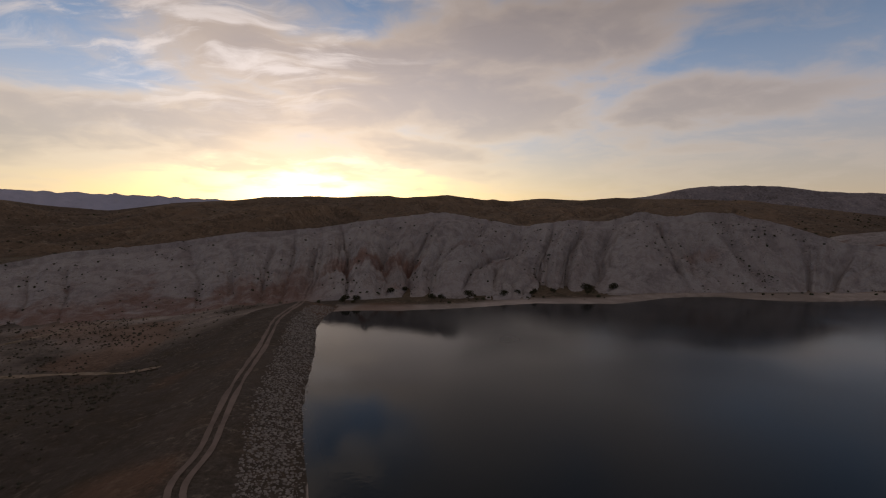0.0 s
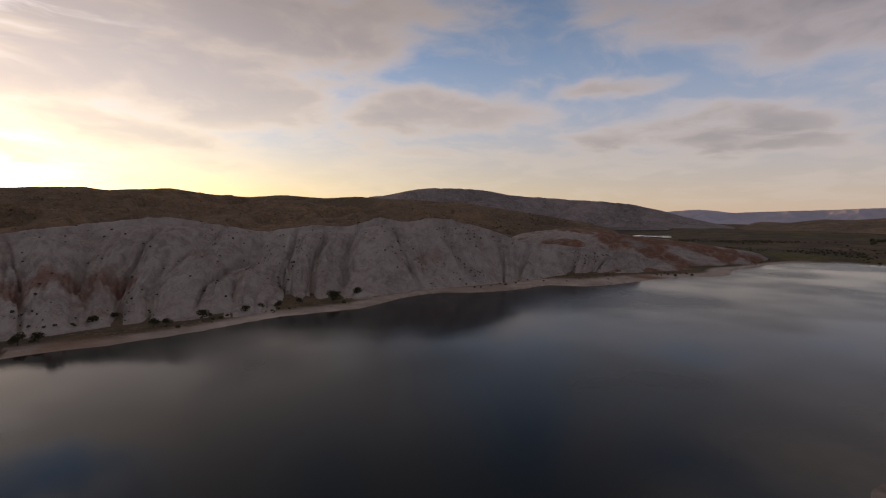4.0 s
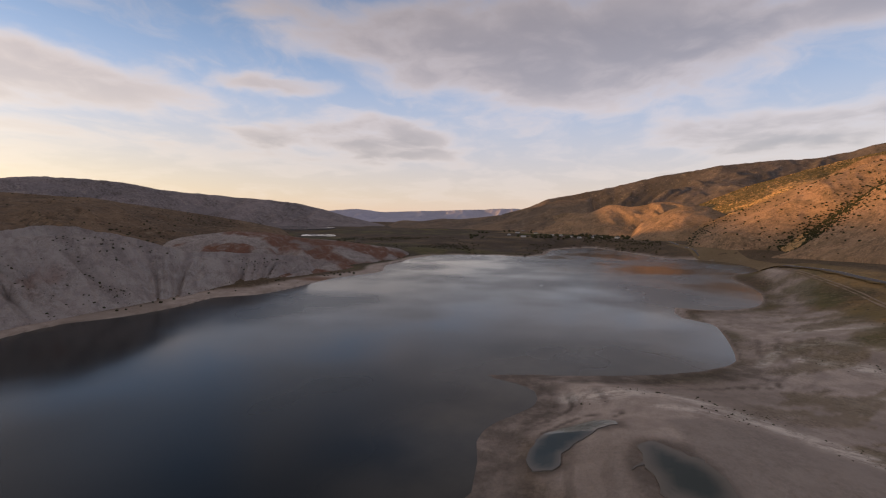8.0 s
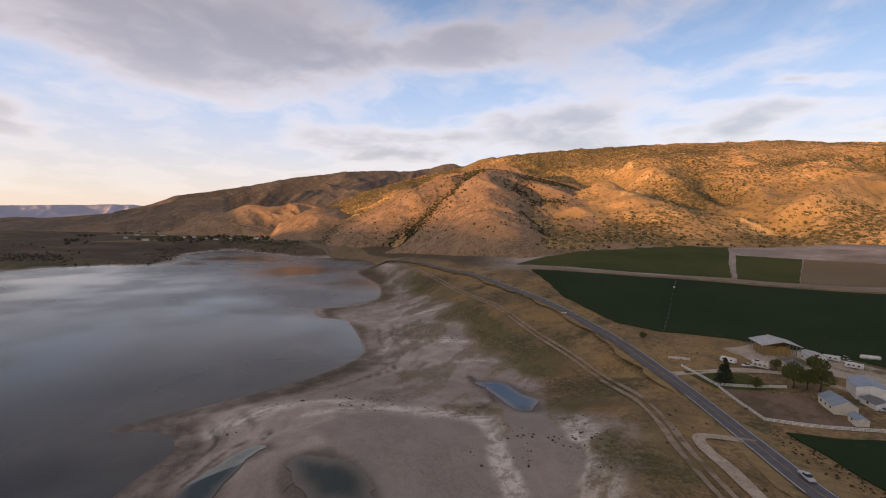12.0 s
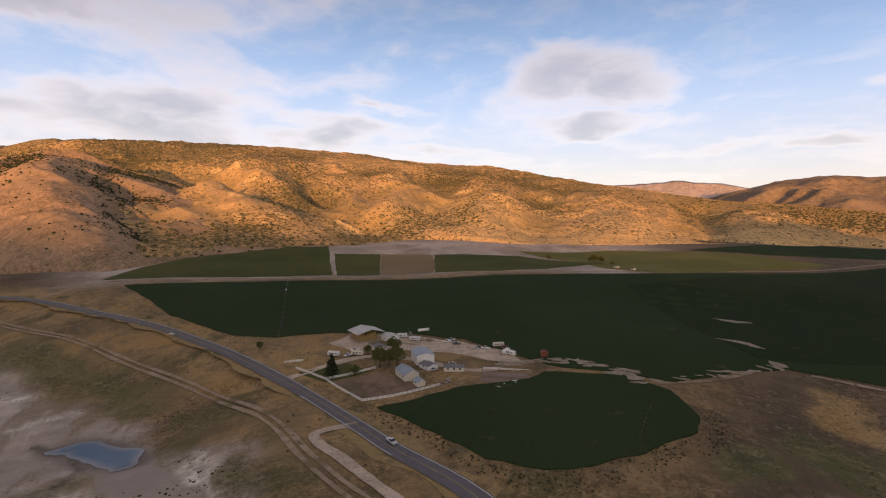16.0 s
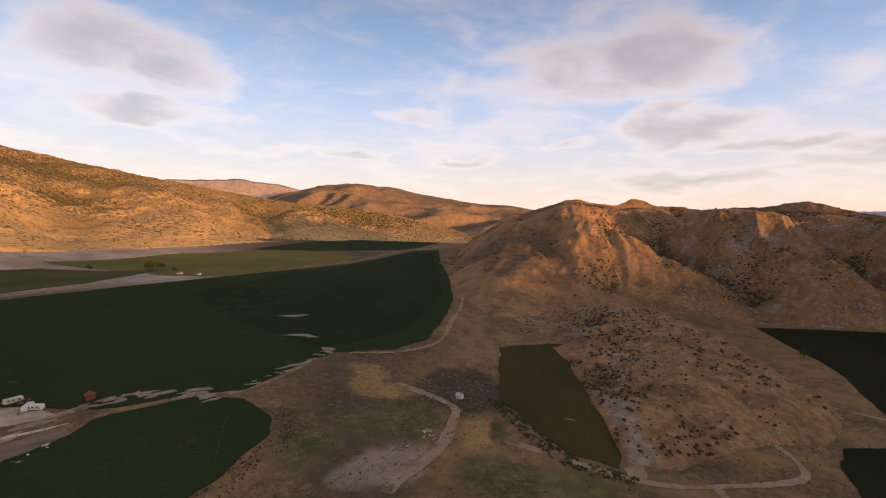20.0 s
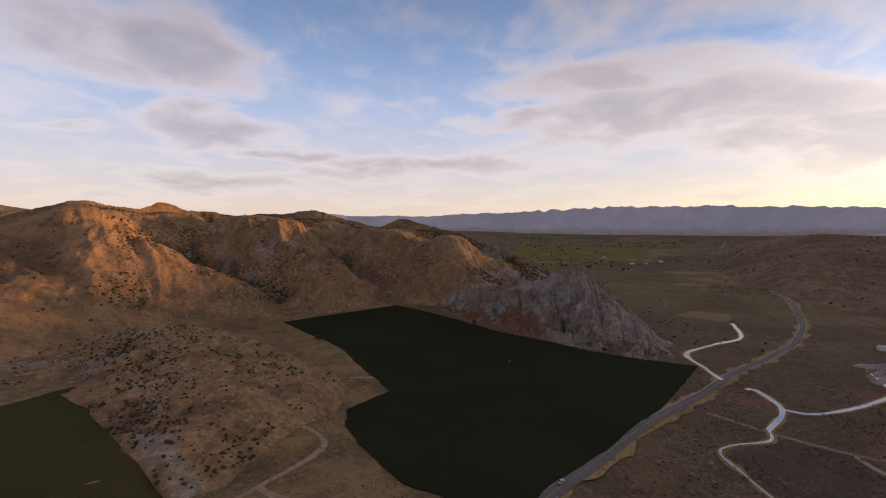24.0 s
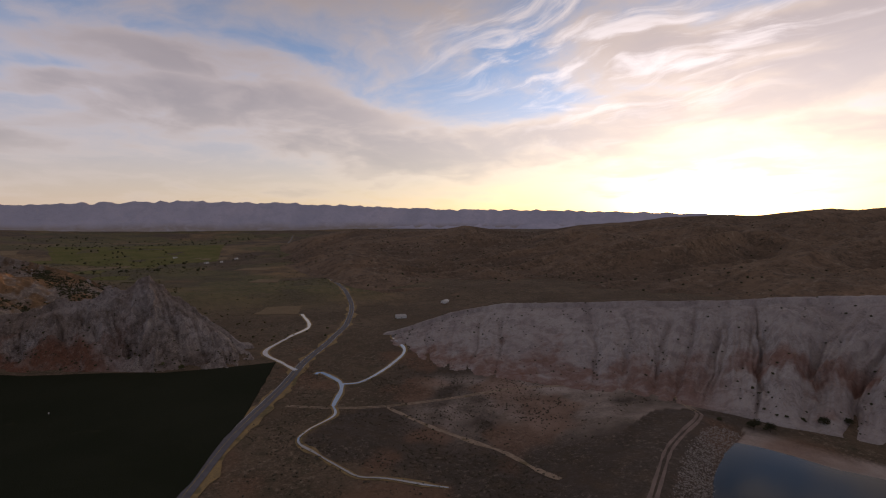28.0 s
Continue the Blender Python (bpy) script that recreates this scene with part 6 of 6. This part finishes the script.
def leaves(seed, places, size, count):
    """A crown of many small leaf sprays round the places (x, y, z, radius)."""
    r = np.random.RandomState(seed)
    V, F = [], []
    for x, y, z, rad in places:
        for _ in range(count):
            q = r.normal(size=3)
            q = q / np.linalg.norm(q) * rad * r.uniform(0.45, 1.08) ** 0.6
            c = np.array([x, y, z]) + q * np.array([1, 1, 0.85])
            a, b = r.normal(size=3), r.normal(size=3)
            a /= np.linalg.norm(a)
            b = np.cross(a, b)
            b /= np.linalg.norm(b)
            s = size * r.uniform(0.6, 1.4)
            o = len(V)
            V += [c - a * s, c + b * s * 0.55, c + a * s, c - b * s * 0.55, c + np.cross(a, b) * s * 0.4]
            F += [(o, o + 1, o + 4), (o + 1, o + 2, o + 4), (o + 2, o + 3, o + 4), (o + 3, o, o + 4)]
    return np.array(V), np.array(F)


def tube(points, radii, n=7, bm=None):
    b = bm or bmesh.new()
    prev = None
    for (x, y, z), r in zip(points, radii):
        ring = [b.verts.new((x + r * math.cos(2 * math.pi * i / n), y + r * math.sin(2 * math.pi * i / n), z)) for i in range(n)]
        if prev:
            for i in range(n):
                b.faces.new((prev[i], prev[(i + 1) % n], ring[(i + 1) % n], ring[i]))
        else:
            b.faces.new(ring[::-1])
        prev = ring
    b.faces.new(prev)
    return b


def tree_model(name, label, seed, h, spread, needle=False, category="tree"):
    """A tree with tapered trunk, limbs and a leafy crown, built at the origin."""
    r = random.Random(seed)
    ob = new(name)
    tagged(ob, label, category)
    top = h * (0.95 if needle else 0.62)
    b = tube([(0, 0, -0.4), (0.04 * h * r.uniform(-1, 1) * 0.3, 0.02 * h, top * 0.5), (0, 0, top)], [0.035 * h, 0.024 * h, 0.008 * h])
    spots = []
    if needle:
        for i in range(13):
            u = i / 12
            z = h * (0.10 + 0.86 * u)
            rad = spread * (1 - u) ** 0.85 + 0.12 * spread
            for k in range(5 if u < 0.7 else 3):
                a = k * 1.257 + i * 0.9 + r.uniform(-0.3, 0.3)
                spots.append((rad * 0.6 * math.cos(a), rad * 0.6 * math.sin(a), z, rad * 0.48))
    else:
        for i in range(9):
            a, e = i * 2.4 + r.uniform(-0.4, 0.4), r.uniform(0.25, 1.0)
            q = spread * (1.05 - 0.55 * e) * r.uniform(0.6, 0.9)
            p = (q * math.cos(a), q * math.sin(a), h * (0.36 + 0.5 * e))
            tube([(0, 0, top * 0.45), (p[0] * 0.5, p[1] * 0.5, (top * 0.5 + p[2]) * 0.5), p], [0.014 * h, 0.009 * h, 0.003 * h], 5, b)
            spots.append((*p, spread * r.uniform(0.34, 0.52)))
        spots.append((0, 0, h * 0.84, spread * 0.45))
    part("trunk", b, M_BARK, ob, "", True)
    V, F = leaves(seed, spots, 0.055 * h if not needle else 0.04 * h, 16 if needle else 85)
    crown = new("crown", mesh_of("crown", V, F, M_NEEDLE if needle else M_SCRUB if category == "bush" else M_LEAF, False))
    crown.parent = ob
    return ob


def place(model, x, y, scale=1.0, yaw=0.0, sink=0.1, label="", z=None):
    m = pose(x, y, (ground_z(x, y) if z is None else z) - sink, 0, 0, yaw) @ Matrix.Scale(scale, 4)
    ob = copy_thing(model, m)
    ob.matrix_basis = m
    if label:
        tagged(ob, label)
    return ob


# ---------------------------------------------------------------- the farm
BARN = (158, -271)
gabled("hay_barn", "open-sided hay barn with a wide pale metal roof", BARN[0], BARN[1], 55, 18.5, 15.5, 5.6, 2.3, M_WOOD, M_TIN, open_sides=True, over=0.9)
stack = thing("hay_stack", BARN[0] + 1, BARN[1] + 1, 55, "stack of golden hay bales under the barn roof", "hay")
bale = box(2.35, 1.15, 1.15, (0, 0, 0), 0.07)
me_bale = bpy.data.meshes.new("bale")
bale.to_mesh(me_bale)
bale.free()
me_bale.materials.append(M_HAY)
rb = random.Random(4)
for i in range(6):
    for j in range(9):
        for k in range(4):
            if k < 4 - (i + j) % 3 // 2 and (i in (0, 5) or j in (0, 8) or k == 3):
                o = new("bale", me_bale)
                o.parent = stack
                o.matrix_basis = pose(-6.2 + i * 2.42, -5.2 + j * 1.2, k * 1.17 - 0.1, 0, 0, rb.uniform(-3, 3))
gabled("machine_shed", "white metal machine shed with a pale blue roof", 105, -245, 38, 10.5, 13.5, 5.2, 1.6, M_WHITE, M_BLUE_TIN, 1, 0, big_door=True)
gabled("farmhouse", "cream farmhouse with a blue-grey gabled roof", 103.5, -220.5, 50, 8, 12.5, 3.1, 2.0, M_CREAM, M_BLUE_TIN, 1, 3)
gabled("garden_shed", "small shed with a blue-grey roof beside the paddock", 93, -213, 50, 4.2, 5.4, 2.3, 1.1, M_CREAM, M_BLUE_TIN, 1, 1)
gabled("bungalow", "small white house with a grey roof behind the trees", 137.5, -252.5, 40, 6.5, 9, 2.9, 1.5, M_WHITE, M_SHINGLE, 1, 2)
gabled("low_shed", "low grey-roofed shed beside the machine shed", 97, -235, 60, 7, 8, 2.2, 1.0, M_WHITE, M_SHINGLE, 1, 1)
gabled("long_shed", "long low white shed with a weathered roof", 82.5, -236.5, -70, 5.5, 11, 2.3, 0.9, M_CREAM, M_SHINGLE, 1, 3)
gabled("lean_to", "pale metal lean-to behind the hay barn", 143, -277, 60, 9, 9, 3.2, 1.0, M_WHITE, M_TIN, 1, 1)
gabled("small_hut", "white weathered hut beside the dirt lane", -127.5, -202.5, 20, 2.7, 3.0, 1.9, 0.8, M_WHITE, M_TIN, 1, 1)
gabled("red_hut", "small rust-red shed at the field edge", 38.3, -270.5, 15, 3.6, 4.2, 2.6, 1.0, M_RUST, M_RUST, 1, 0)
for x, y, yaw, nm, pt, fm, lab in (
        (158, -232.5, 10, "camper", M_WHITE, "trailer", "white camping trailer parked by the drive"),
        (150, -236, 70, "pickup_truck", M_WHITE, "pickup", "white pickup truck parked by the drive"),
        (146, -240, 15, "camper", M_CREAM, "trailer", "cream camping trailer beside the hedge"),
        (138, -285, 20, "camper", M_WHITE, "trailer", "white trailer in the machinery row"),
        (131, -288, 20, "pickup_truck", M_SILVER, "pickup", "silver pickup in the machinery row"),
        (127, -283, 20, "camper", M_WHITE, "trailer", "white trailer at the end of the row"),
        (105.7, -288.3, 40, "pickup_truck", M_WHITE, "pickup", "white pickup truck on the gravel yard"),
        (98, -285.5, 20, "pickup_truck", M_DARKCAR, "pickup", "dark pickup truck on the gravel yard"),
        (83.5, -280.5, -20, "sedan", M_WHITE, "sedan", "white car at the yard's edge"),
        (77, -281.5, 10, "pickup_truck", M_WHITE, "pickup", "white pickup at the yard's edge"),
        (70, -287.5, 30, "camper", M_CREAM, "trailer", "old cream trailer beside the field"),
        (62, -274.7, 80, "camper", M_WHITE, "trailer", "white trailer beside the field"),
        (104, -292.2, 50, "pickup_truck", M_SILVER, "pickup", "silver pickup at the edge of the yard"),
        (82.5, -283, 15, "sedan", M_DARKCAR, "sedan", "dark car beside the white pickup"),
        (58.9, -272.5, -30, "camper", M_WHITE, "trailer", "small white trailer at the field corner"),
        (65.2, -285.1, 60, "pickup_truck", M_RUST, "pickup", "rust-red old pickup among the trailers"),
        (151.4, -246, 35, "pickup_truck", M_WHITE, "pickup", "white pickup beside the campers"),
        (93, -232, 60, "sedan", M_SILVER, "sedan", "silver car beside the low shed")):
    vehicle(nm, lab, x, y, yaw, pt, fm)
tank = thing("tank_trailer", 129.5, -303.5, -45, "white cylindrical tank lying at the field edge", "tank")
tb = disc(1.15, 8.5, (0, 0, 1.5), 18)
bmesh.ops.bevel(tb, geom=[e for e in tb.edges if len(e.link_faces) == 2 and any(len(f.verts) > 4 for f in e.link_faces)], offset=0.3, segments=3, affect="EDGES")
part("tank", tb, M_WHITE, tank, "", True)
for k in (-2.6, 2.6):
    part("saddle", box(2.0, 0.35, 0.9, (0, k, -0.2), 0.04), M_STEEL, tank)
# corral of pale rails
corral = thing("corral", 53, -237, 12, "low corral of pale boards round bare red earth", "corral")
for sx, sy, ax in ((0, 7, 0), (0, -7, 0), (-13, 0, 1), (13, 0, 1)):
    for k in (0.35, 0.85):
        part("board", box(26 if not ax else 0.12, 0.12 if not ax else 14, 0.3, (sx, sy, k)), M_WHITE if sy < 0 else M_WOOD, corral)
    for i in range(7):
        u = -1 + 2 * i / 6
        part("post", box(0.22, 0.22, 1.5, (sx + (13 * u if not ax else 0), sy + (7 * u if ax else 0), -0.2)), M_WOOD, corral)
patch("corral_earth", [164.5, 248, 170, 243, 170.5, 228, 164, 234], 0.1, M_RED_TRACK, "bare reddish earth inside the corral", "earth", 0.6, 8)
# heaps of boards and scrap
for k, (x, y, n, mt, lab) in enumerate(((136.7, -296.8, 9, M_WHITE, "row of pale farm scrap behind the barn"), (128, -291, 8, M_STEEL, "grey machinery parts on the yard"), (90.4, -279.2, 6, M_WHITE, "small heap of white boards on the yard"),
    (71.6, -290.3, 8, M_WHITE, "pale boards at the yard's edge"), (64.1, -274.4, 8, M_STEEL, "grey scrap between the trailers"), (85.9, -248, 6, M_WHITE, "white boards beside the long shed"), (-77.3, -166.3, 12, M_STEEL, "scattered rubble and boards in the grass"),
    (80, -217, 16, M_STEEL, "heap of grey scrap boards at the fence corner"), (79, -222.5, 12, M_STEEL, "pile of grey planks"),
                                       (52, -220.5, 14, M_WHITE, "scattered white boards at the field edge"), (44, -225, 8, M_WHITE, "white boards lying in the grass"),
                                       (73, -283.5, 12, M_WOOD, "heap of weathered timber"), (66, -279, 10, M_WOOD, "stack of old planks"),
                                       (-92, -174, 16, M_WHITE, "heap of pale rubble and boards"), (-94, -167, 10, M_STEEL, "scattered scrap metal and boards in the grass"), (141, -291, 14, M_STEEL, "row of grey farm scrap"))):
    heap = thing("scrap_heap", x, y, 30 * k, lab, "scrap", "scrap heaps")
    rh = random.Random(k)
    for i in range(n):
        p = part("plank", box(rh.uniform(0.8, 2.4), rh.uniform(0.25, 0.7), rh.uniform(0.08, 0.35), (0, 0, 0), 0.02), mt if rh.random() < 0.6 else M_WOOD, heap)
        p.matrix_basis = pose(rh.uniform(-4, 4), rh.uniform(-2.5, 2.5), rh.uniform(0, 0.5), rh.uniform(-8, 8), rh.uniform(-8, 8), rh.uniform(0, 180))


def rail_fence(name, pts, label, mat, height_m=1.35, gap=3.0, rails=3, thick=0.16):
    ob = thing(name, pts[0][0], pts[0][1], 0, label, "fence", "farm fences", 0.0)
    ox, oy = pts[0]
    me_post = None
    for (ax, ay), (bx, by) in zip(pts[:-1], pts[1:]):
        n = max(1, round(math.hypot(bx - ax, by - ay) / gap))
        q = [(ax + (bx - ax) * i / n, ay + (by - ay) * i / n) for i in range(n + 1)]
        zs = [ground_z(*p) for p in q]
        for i, ((x, y), z) in enumerate(zip(q, zs)):
            if me_post is None:
                o = part("post", box(thick * 1.3, thick * 1.3, height_m + 0.5, (0, 0, -0.4), 0.02), mat, ob)
                me_post = o.data
            else:
                o = new("post", me_post)
                o.parent = ob
            o.matrix_basis = pose(x - ox, y - oy, z)
            if i < n:
                x2, y2, z2 = *q[i + 1], zs[i + 1]
                ln = math.hypot(x2 - x, y2 - y)
                yaw, tilt = math.degrees(math.atan2(y2 - y, x2 - x)), -math.degrees(math.atan2(z2 - z, ln))
                for k in range(rails):
                    rl = part("rail", box(ln, 0.06, 0.26, (ln / 2, 0, 0)), mat, ob)
                    rl.matrix_basis = pose(x - ox, y - oy, z + height_m * (0.25 + 0.68 * k / max(1, rails - 1)) - 0.13, 0, tilt, yaw)
    return ob


rail_fence("white_fence", [(167.1, -209.3), (144, -203.9), (111.6, -187.6), (82.2, -213.4)], "long white rail fence round the farmhouse paddock", M_WHITE)
rail_fence("white_fence", [(144, -203.9), (125, -224.4)], "white rail fence between lawn and paddock", M_WHITE)
rail_fence("white_fence", [(178.5, -213.5), (169.7, -218.7)], "short white rail fence at the farm entrance", M_WHITE)
rail_fence("wire_fence", [(-16.1, -213), (-12.1, -193), (-10, -180)], "old wooden post fence at the field edge", M_WOOD, 1.2, 4.0, 1, 0.12)

BROAD = [tree_model("tree", "broad leafy green farm tree", 11, 9.5, 4.6), tree_model("tree", "rounded leafy farm tree", 12, 8.0, 3.6)]
CONIFER = tree_model("conifer", "tall dark spruce on the lawn", 13, 11.0, 3.4, True)
SHRUB = [tree_model("bush", "dark bush on the lake shore", 21 + i, 3.4, 2.4, category="bush") for i in range(3)]
for x, y, s, k in ((123.3, -226.5, 1.0, 0), (115.5, -232, 0.95, 0), (119.5, -230, 0.9, 1), (128.2, -253, 1.05, 1), (141, -244, 0.6, 1), (131.7, -214, 0.62, 1)):
    place(BROAD[k], x, y, s * 1.25, 47 * s * 9)
place(CONIFER, 143.2, -208.6, 1.15)
for x, y, s in ((30.8, -717.7, 1.5), (22, -722, 1.2), (38, -726, 1.0), (102.4, -747.6, 0.9), (6, -680, 0.8), (208, -226, 0.55), (-441, -174, 0.8), (-489, 99, 0.7), (-543, -22, 0.7), (-475, 112, 0.6)):
    place(BROAD[0], x, y, s, 31 * s, label="lone leafy tree beside the fields")
for i, (x, y, s) in enumerate(((116.2, 367, 1.7), (20, 349, 1.2), (-8, 340, 1.0), (-1, 340, 0.9), (-40.6, 360, 1.1), (-30.5, 373, 0.9), (72.7, 364, 1.0), (48.2, 358, 1.0), (144.9, 388, 1.3), (179.4, 410, 1.2), (186, 412, 1.1),
                              (252.2, 416, 1.8), (323.9, 422, 1.3), (347, 420, 1.3), (-62, 330, 1.1), (-70, 327, 1.2), (212, 425, 0.9), (262, 418, 1.0), (60, 366, 0.8), (90, 372, 0.8))):
    place(SHRUB[i % 3], x, y, s * 1.5, 40 * i)
for m in BROAD + [CONIFER] + SHRUB:
    for o in list(m.children_recursive) + [m]:
        bpy.data.objects.remove(o)

# cars on the road
vehicle("pickup_truck", "silver pickup truck driving on the road", 77.0, -150.7, 150.7, M_SILVER, "pickup", ground_z(77, -150.7) + 0.58)
vehicle("sedan", "white car driving on the road", 286.0, -227.1, 173, M_WHITE, "sedan", ground_z(286, -227.1) + 0.58)
vehicle("sedan", "pale car driving on the valley road", -217, 33, 143, M_SILVER, "sedan", ground_z(-217, 33) + 0.58)

# far houses
for a, r, w in ((180, 655, 4.5), (181.8, 633, 3.6)):
    gabled("field_hut", "low weathered farm hut beside the lone trees", float(xy(a, r)[0]), float(xy(a, r)[1]), 35, w, w * 1.4, 2.2, 1.0, M_CREAM, M_SHINGLE, 1, 0)
rf = random.Random(9)
for i in range(16):
    a, r = rf.uniform(78, 93), rf.uniform(1480, 2000)
    x, y = (float(v) for v in xy(a, r))
    gabled("far_house", "small distant house among valley trees", x, y, rf.uniform(0, 180), 10, 14, 3.4, 2.2, rf.choice((M_WHITE, M_CREAM)), rf.choice((M_SHINGLE, M_TIN)), 1, 1, group="far village houses")
for a, r in ((313.5, 820), (308, 690), (287.5, 1800), (286, 1770), (289, 1900), (283, 2100)):
    x, y = (float(v) for v in xy(a, r))
    gabled("far_house", "small pale farm building in the valley", x, y, rf.uniform(0, 180), 9, 15, 3.4, 2.0, M_WHITE, M_TIN, 1, 1, group="far farm buildings")
scatter("village_trees", on_ground(420, 74, 95, 1400, 2100, lambda A, R, x, y: 0.25 + fbm(x, y, 150, 2), 31), 3.0, 7.0, M_SCRUB, "dark tree clumps round the distant village", "trees", BUSH, 1.3)
scatter("valley_trees", on_ground(260, 270, 298, 1500, 3600, lambda A, R, x, y: 0.2 + fbm(x, y, 300, 2), 32), 3.0, 7.0, M_SCRUB, "tree clumps in the far valley fields", "trees", BUSH, 1.3)

# ---------------------------------------------------------------- irrigation and poles
def wheel_line(x0, y0, x1, y1, label, gap=14.0, pipe_h=1.3):
    """A wheel-move sprinkler: one long pipe carried on spoked wheels, a drive unit midway."""
    n = int(math.hypot(x1 - x0, y1 - y0) / gap)
    ob = thing("wheel_line", x0, y0, 0, label, "irrigation", "irrigation lines", 0.0)
    yaw = math.degrees(math.atan2(y1 - y0, x1 - x0))
    rim = bmesh.new()
    for k in range(16):
        a, b = 2 * math.pi * k / 16, 2 * math.pi * (k + 1) / 16
        q = [(r * math.cos(t), s, r * math.sin(t)) for t in (a, b) for r in (0.86, 0.98) for s in (-0.06, 0.06)]
        v = [rim.verts.new(c) for c in q]
        for f in ((0, 1, 3, 2), (4, 6, 7, 5), (0, 4, 5, 1), (2, 3, 7, 6)):
            rim.faces.new([v[i] for i in f])
    for k in range(4):
        a = math.pi * k / 4
        res = bmesh.ops.create_cube(rim, size=1.0)
        bmesh.ops.scale(rim, verts=res["verts"], vec=(1.8, 0.05, 0.05))
        bmesh.ops.rotate(rim, verts=res["verts"], cent=(0, 0, 0), matrix=Matrix.Rotation(a, 3, "Y"))
    me_rim = bpy.data.meshes.new("wheel")
    rim.to_mesh(me_rim)
    rim.free()
    me_rim.materials.append(M_SHINGLE)
    zs = [ground_z(x0 + (x1 - x0) * i / n, y0 + (y1 - y0) * i / n) + 0.75 for i in range(n + 1)]
    for i in range(n + 1):
        px, py = (x1 - x0) * i / n, (y1 - y0) * i / n
        w = new("wheel", me_rim)
        w.parent = ob
        w.matrix_basis = pose(px, py, zs[i] + 0.95, 0, 0, yaw + 90)
        if i < n:
            ln = math.hypot(x1 - x0, y1 - y0) / n
            pipe = part("pipe", box(ln, 0.06, 0.06, (ln / 2, 0, -0.03)), M_SHINGLE, ob)
            pipe.matrix_basis = pose(px, py, zs[i] + 0.95, 0, -math.degrees(math.atan2(zs[i + 1] - zs[i], ln)), yaw)
    mid = n // 3
    drive = part("drive_unit", box(2.4, 1.6, 1.1, (0, 0, 0), 0.12), M_WHITE, ob, "white motor housing")
    drive.matrix_basis = pose((x1 - x0) * mid / n, (y1 - y0) * mid / n, zs[mid] + 0.2, 0, 0, yaw)
    return ob


wheel_line(342, -416, 212, -248, "thin dull sprinkler line standing across the dark field")
riser = thing("sprinkler", -416.3, 15.3, 0, "small white sprinkler head in the dark field", "sprinkler")
part("pipe", tube([(0, 0, -0.5), (0, 0, 1.6)], [0.12, 0.1]), M_STEEL, riser)
part("head", box(1.6, 0.5, 0.5, (0, 0, 1.5), 0.12), M_WHITE, riser, "white nozzle head")
rail_fence("post_fence", [(-45, -232), (-38, -210), (-34, -187), (-20, -172)], "leaning wooden post fence along the pasture", M_WOOD, 1.3, 4.0, 2, 0.14)
rail_fence("post_fence", [(-39, -214), (-62, -196), (-80, -178)], "old post fence crossing the pasture", M_WOOD, 1.2, 4.5, 1, 0.12)
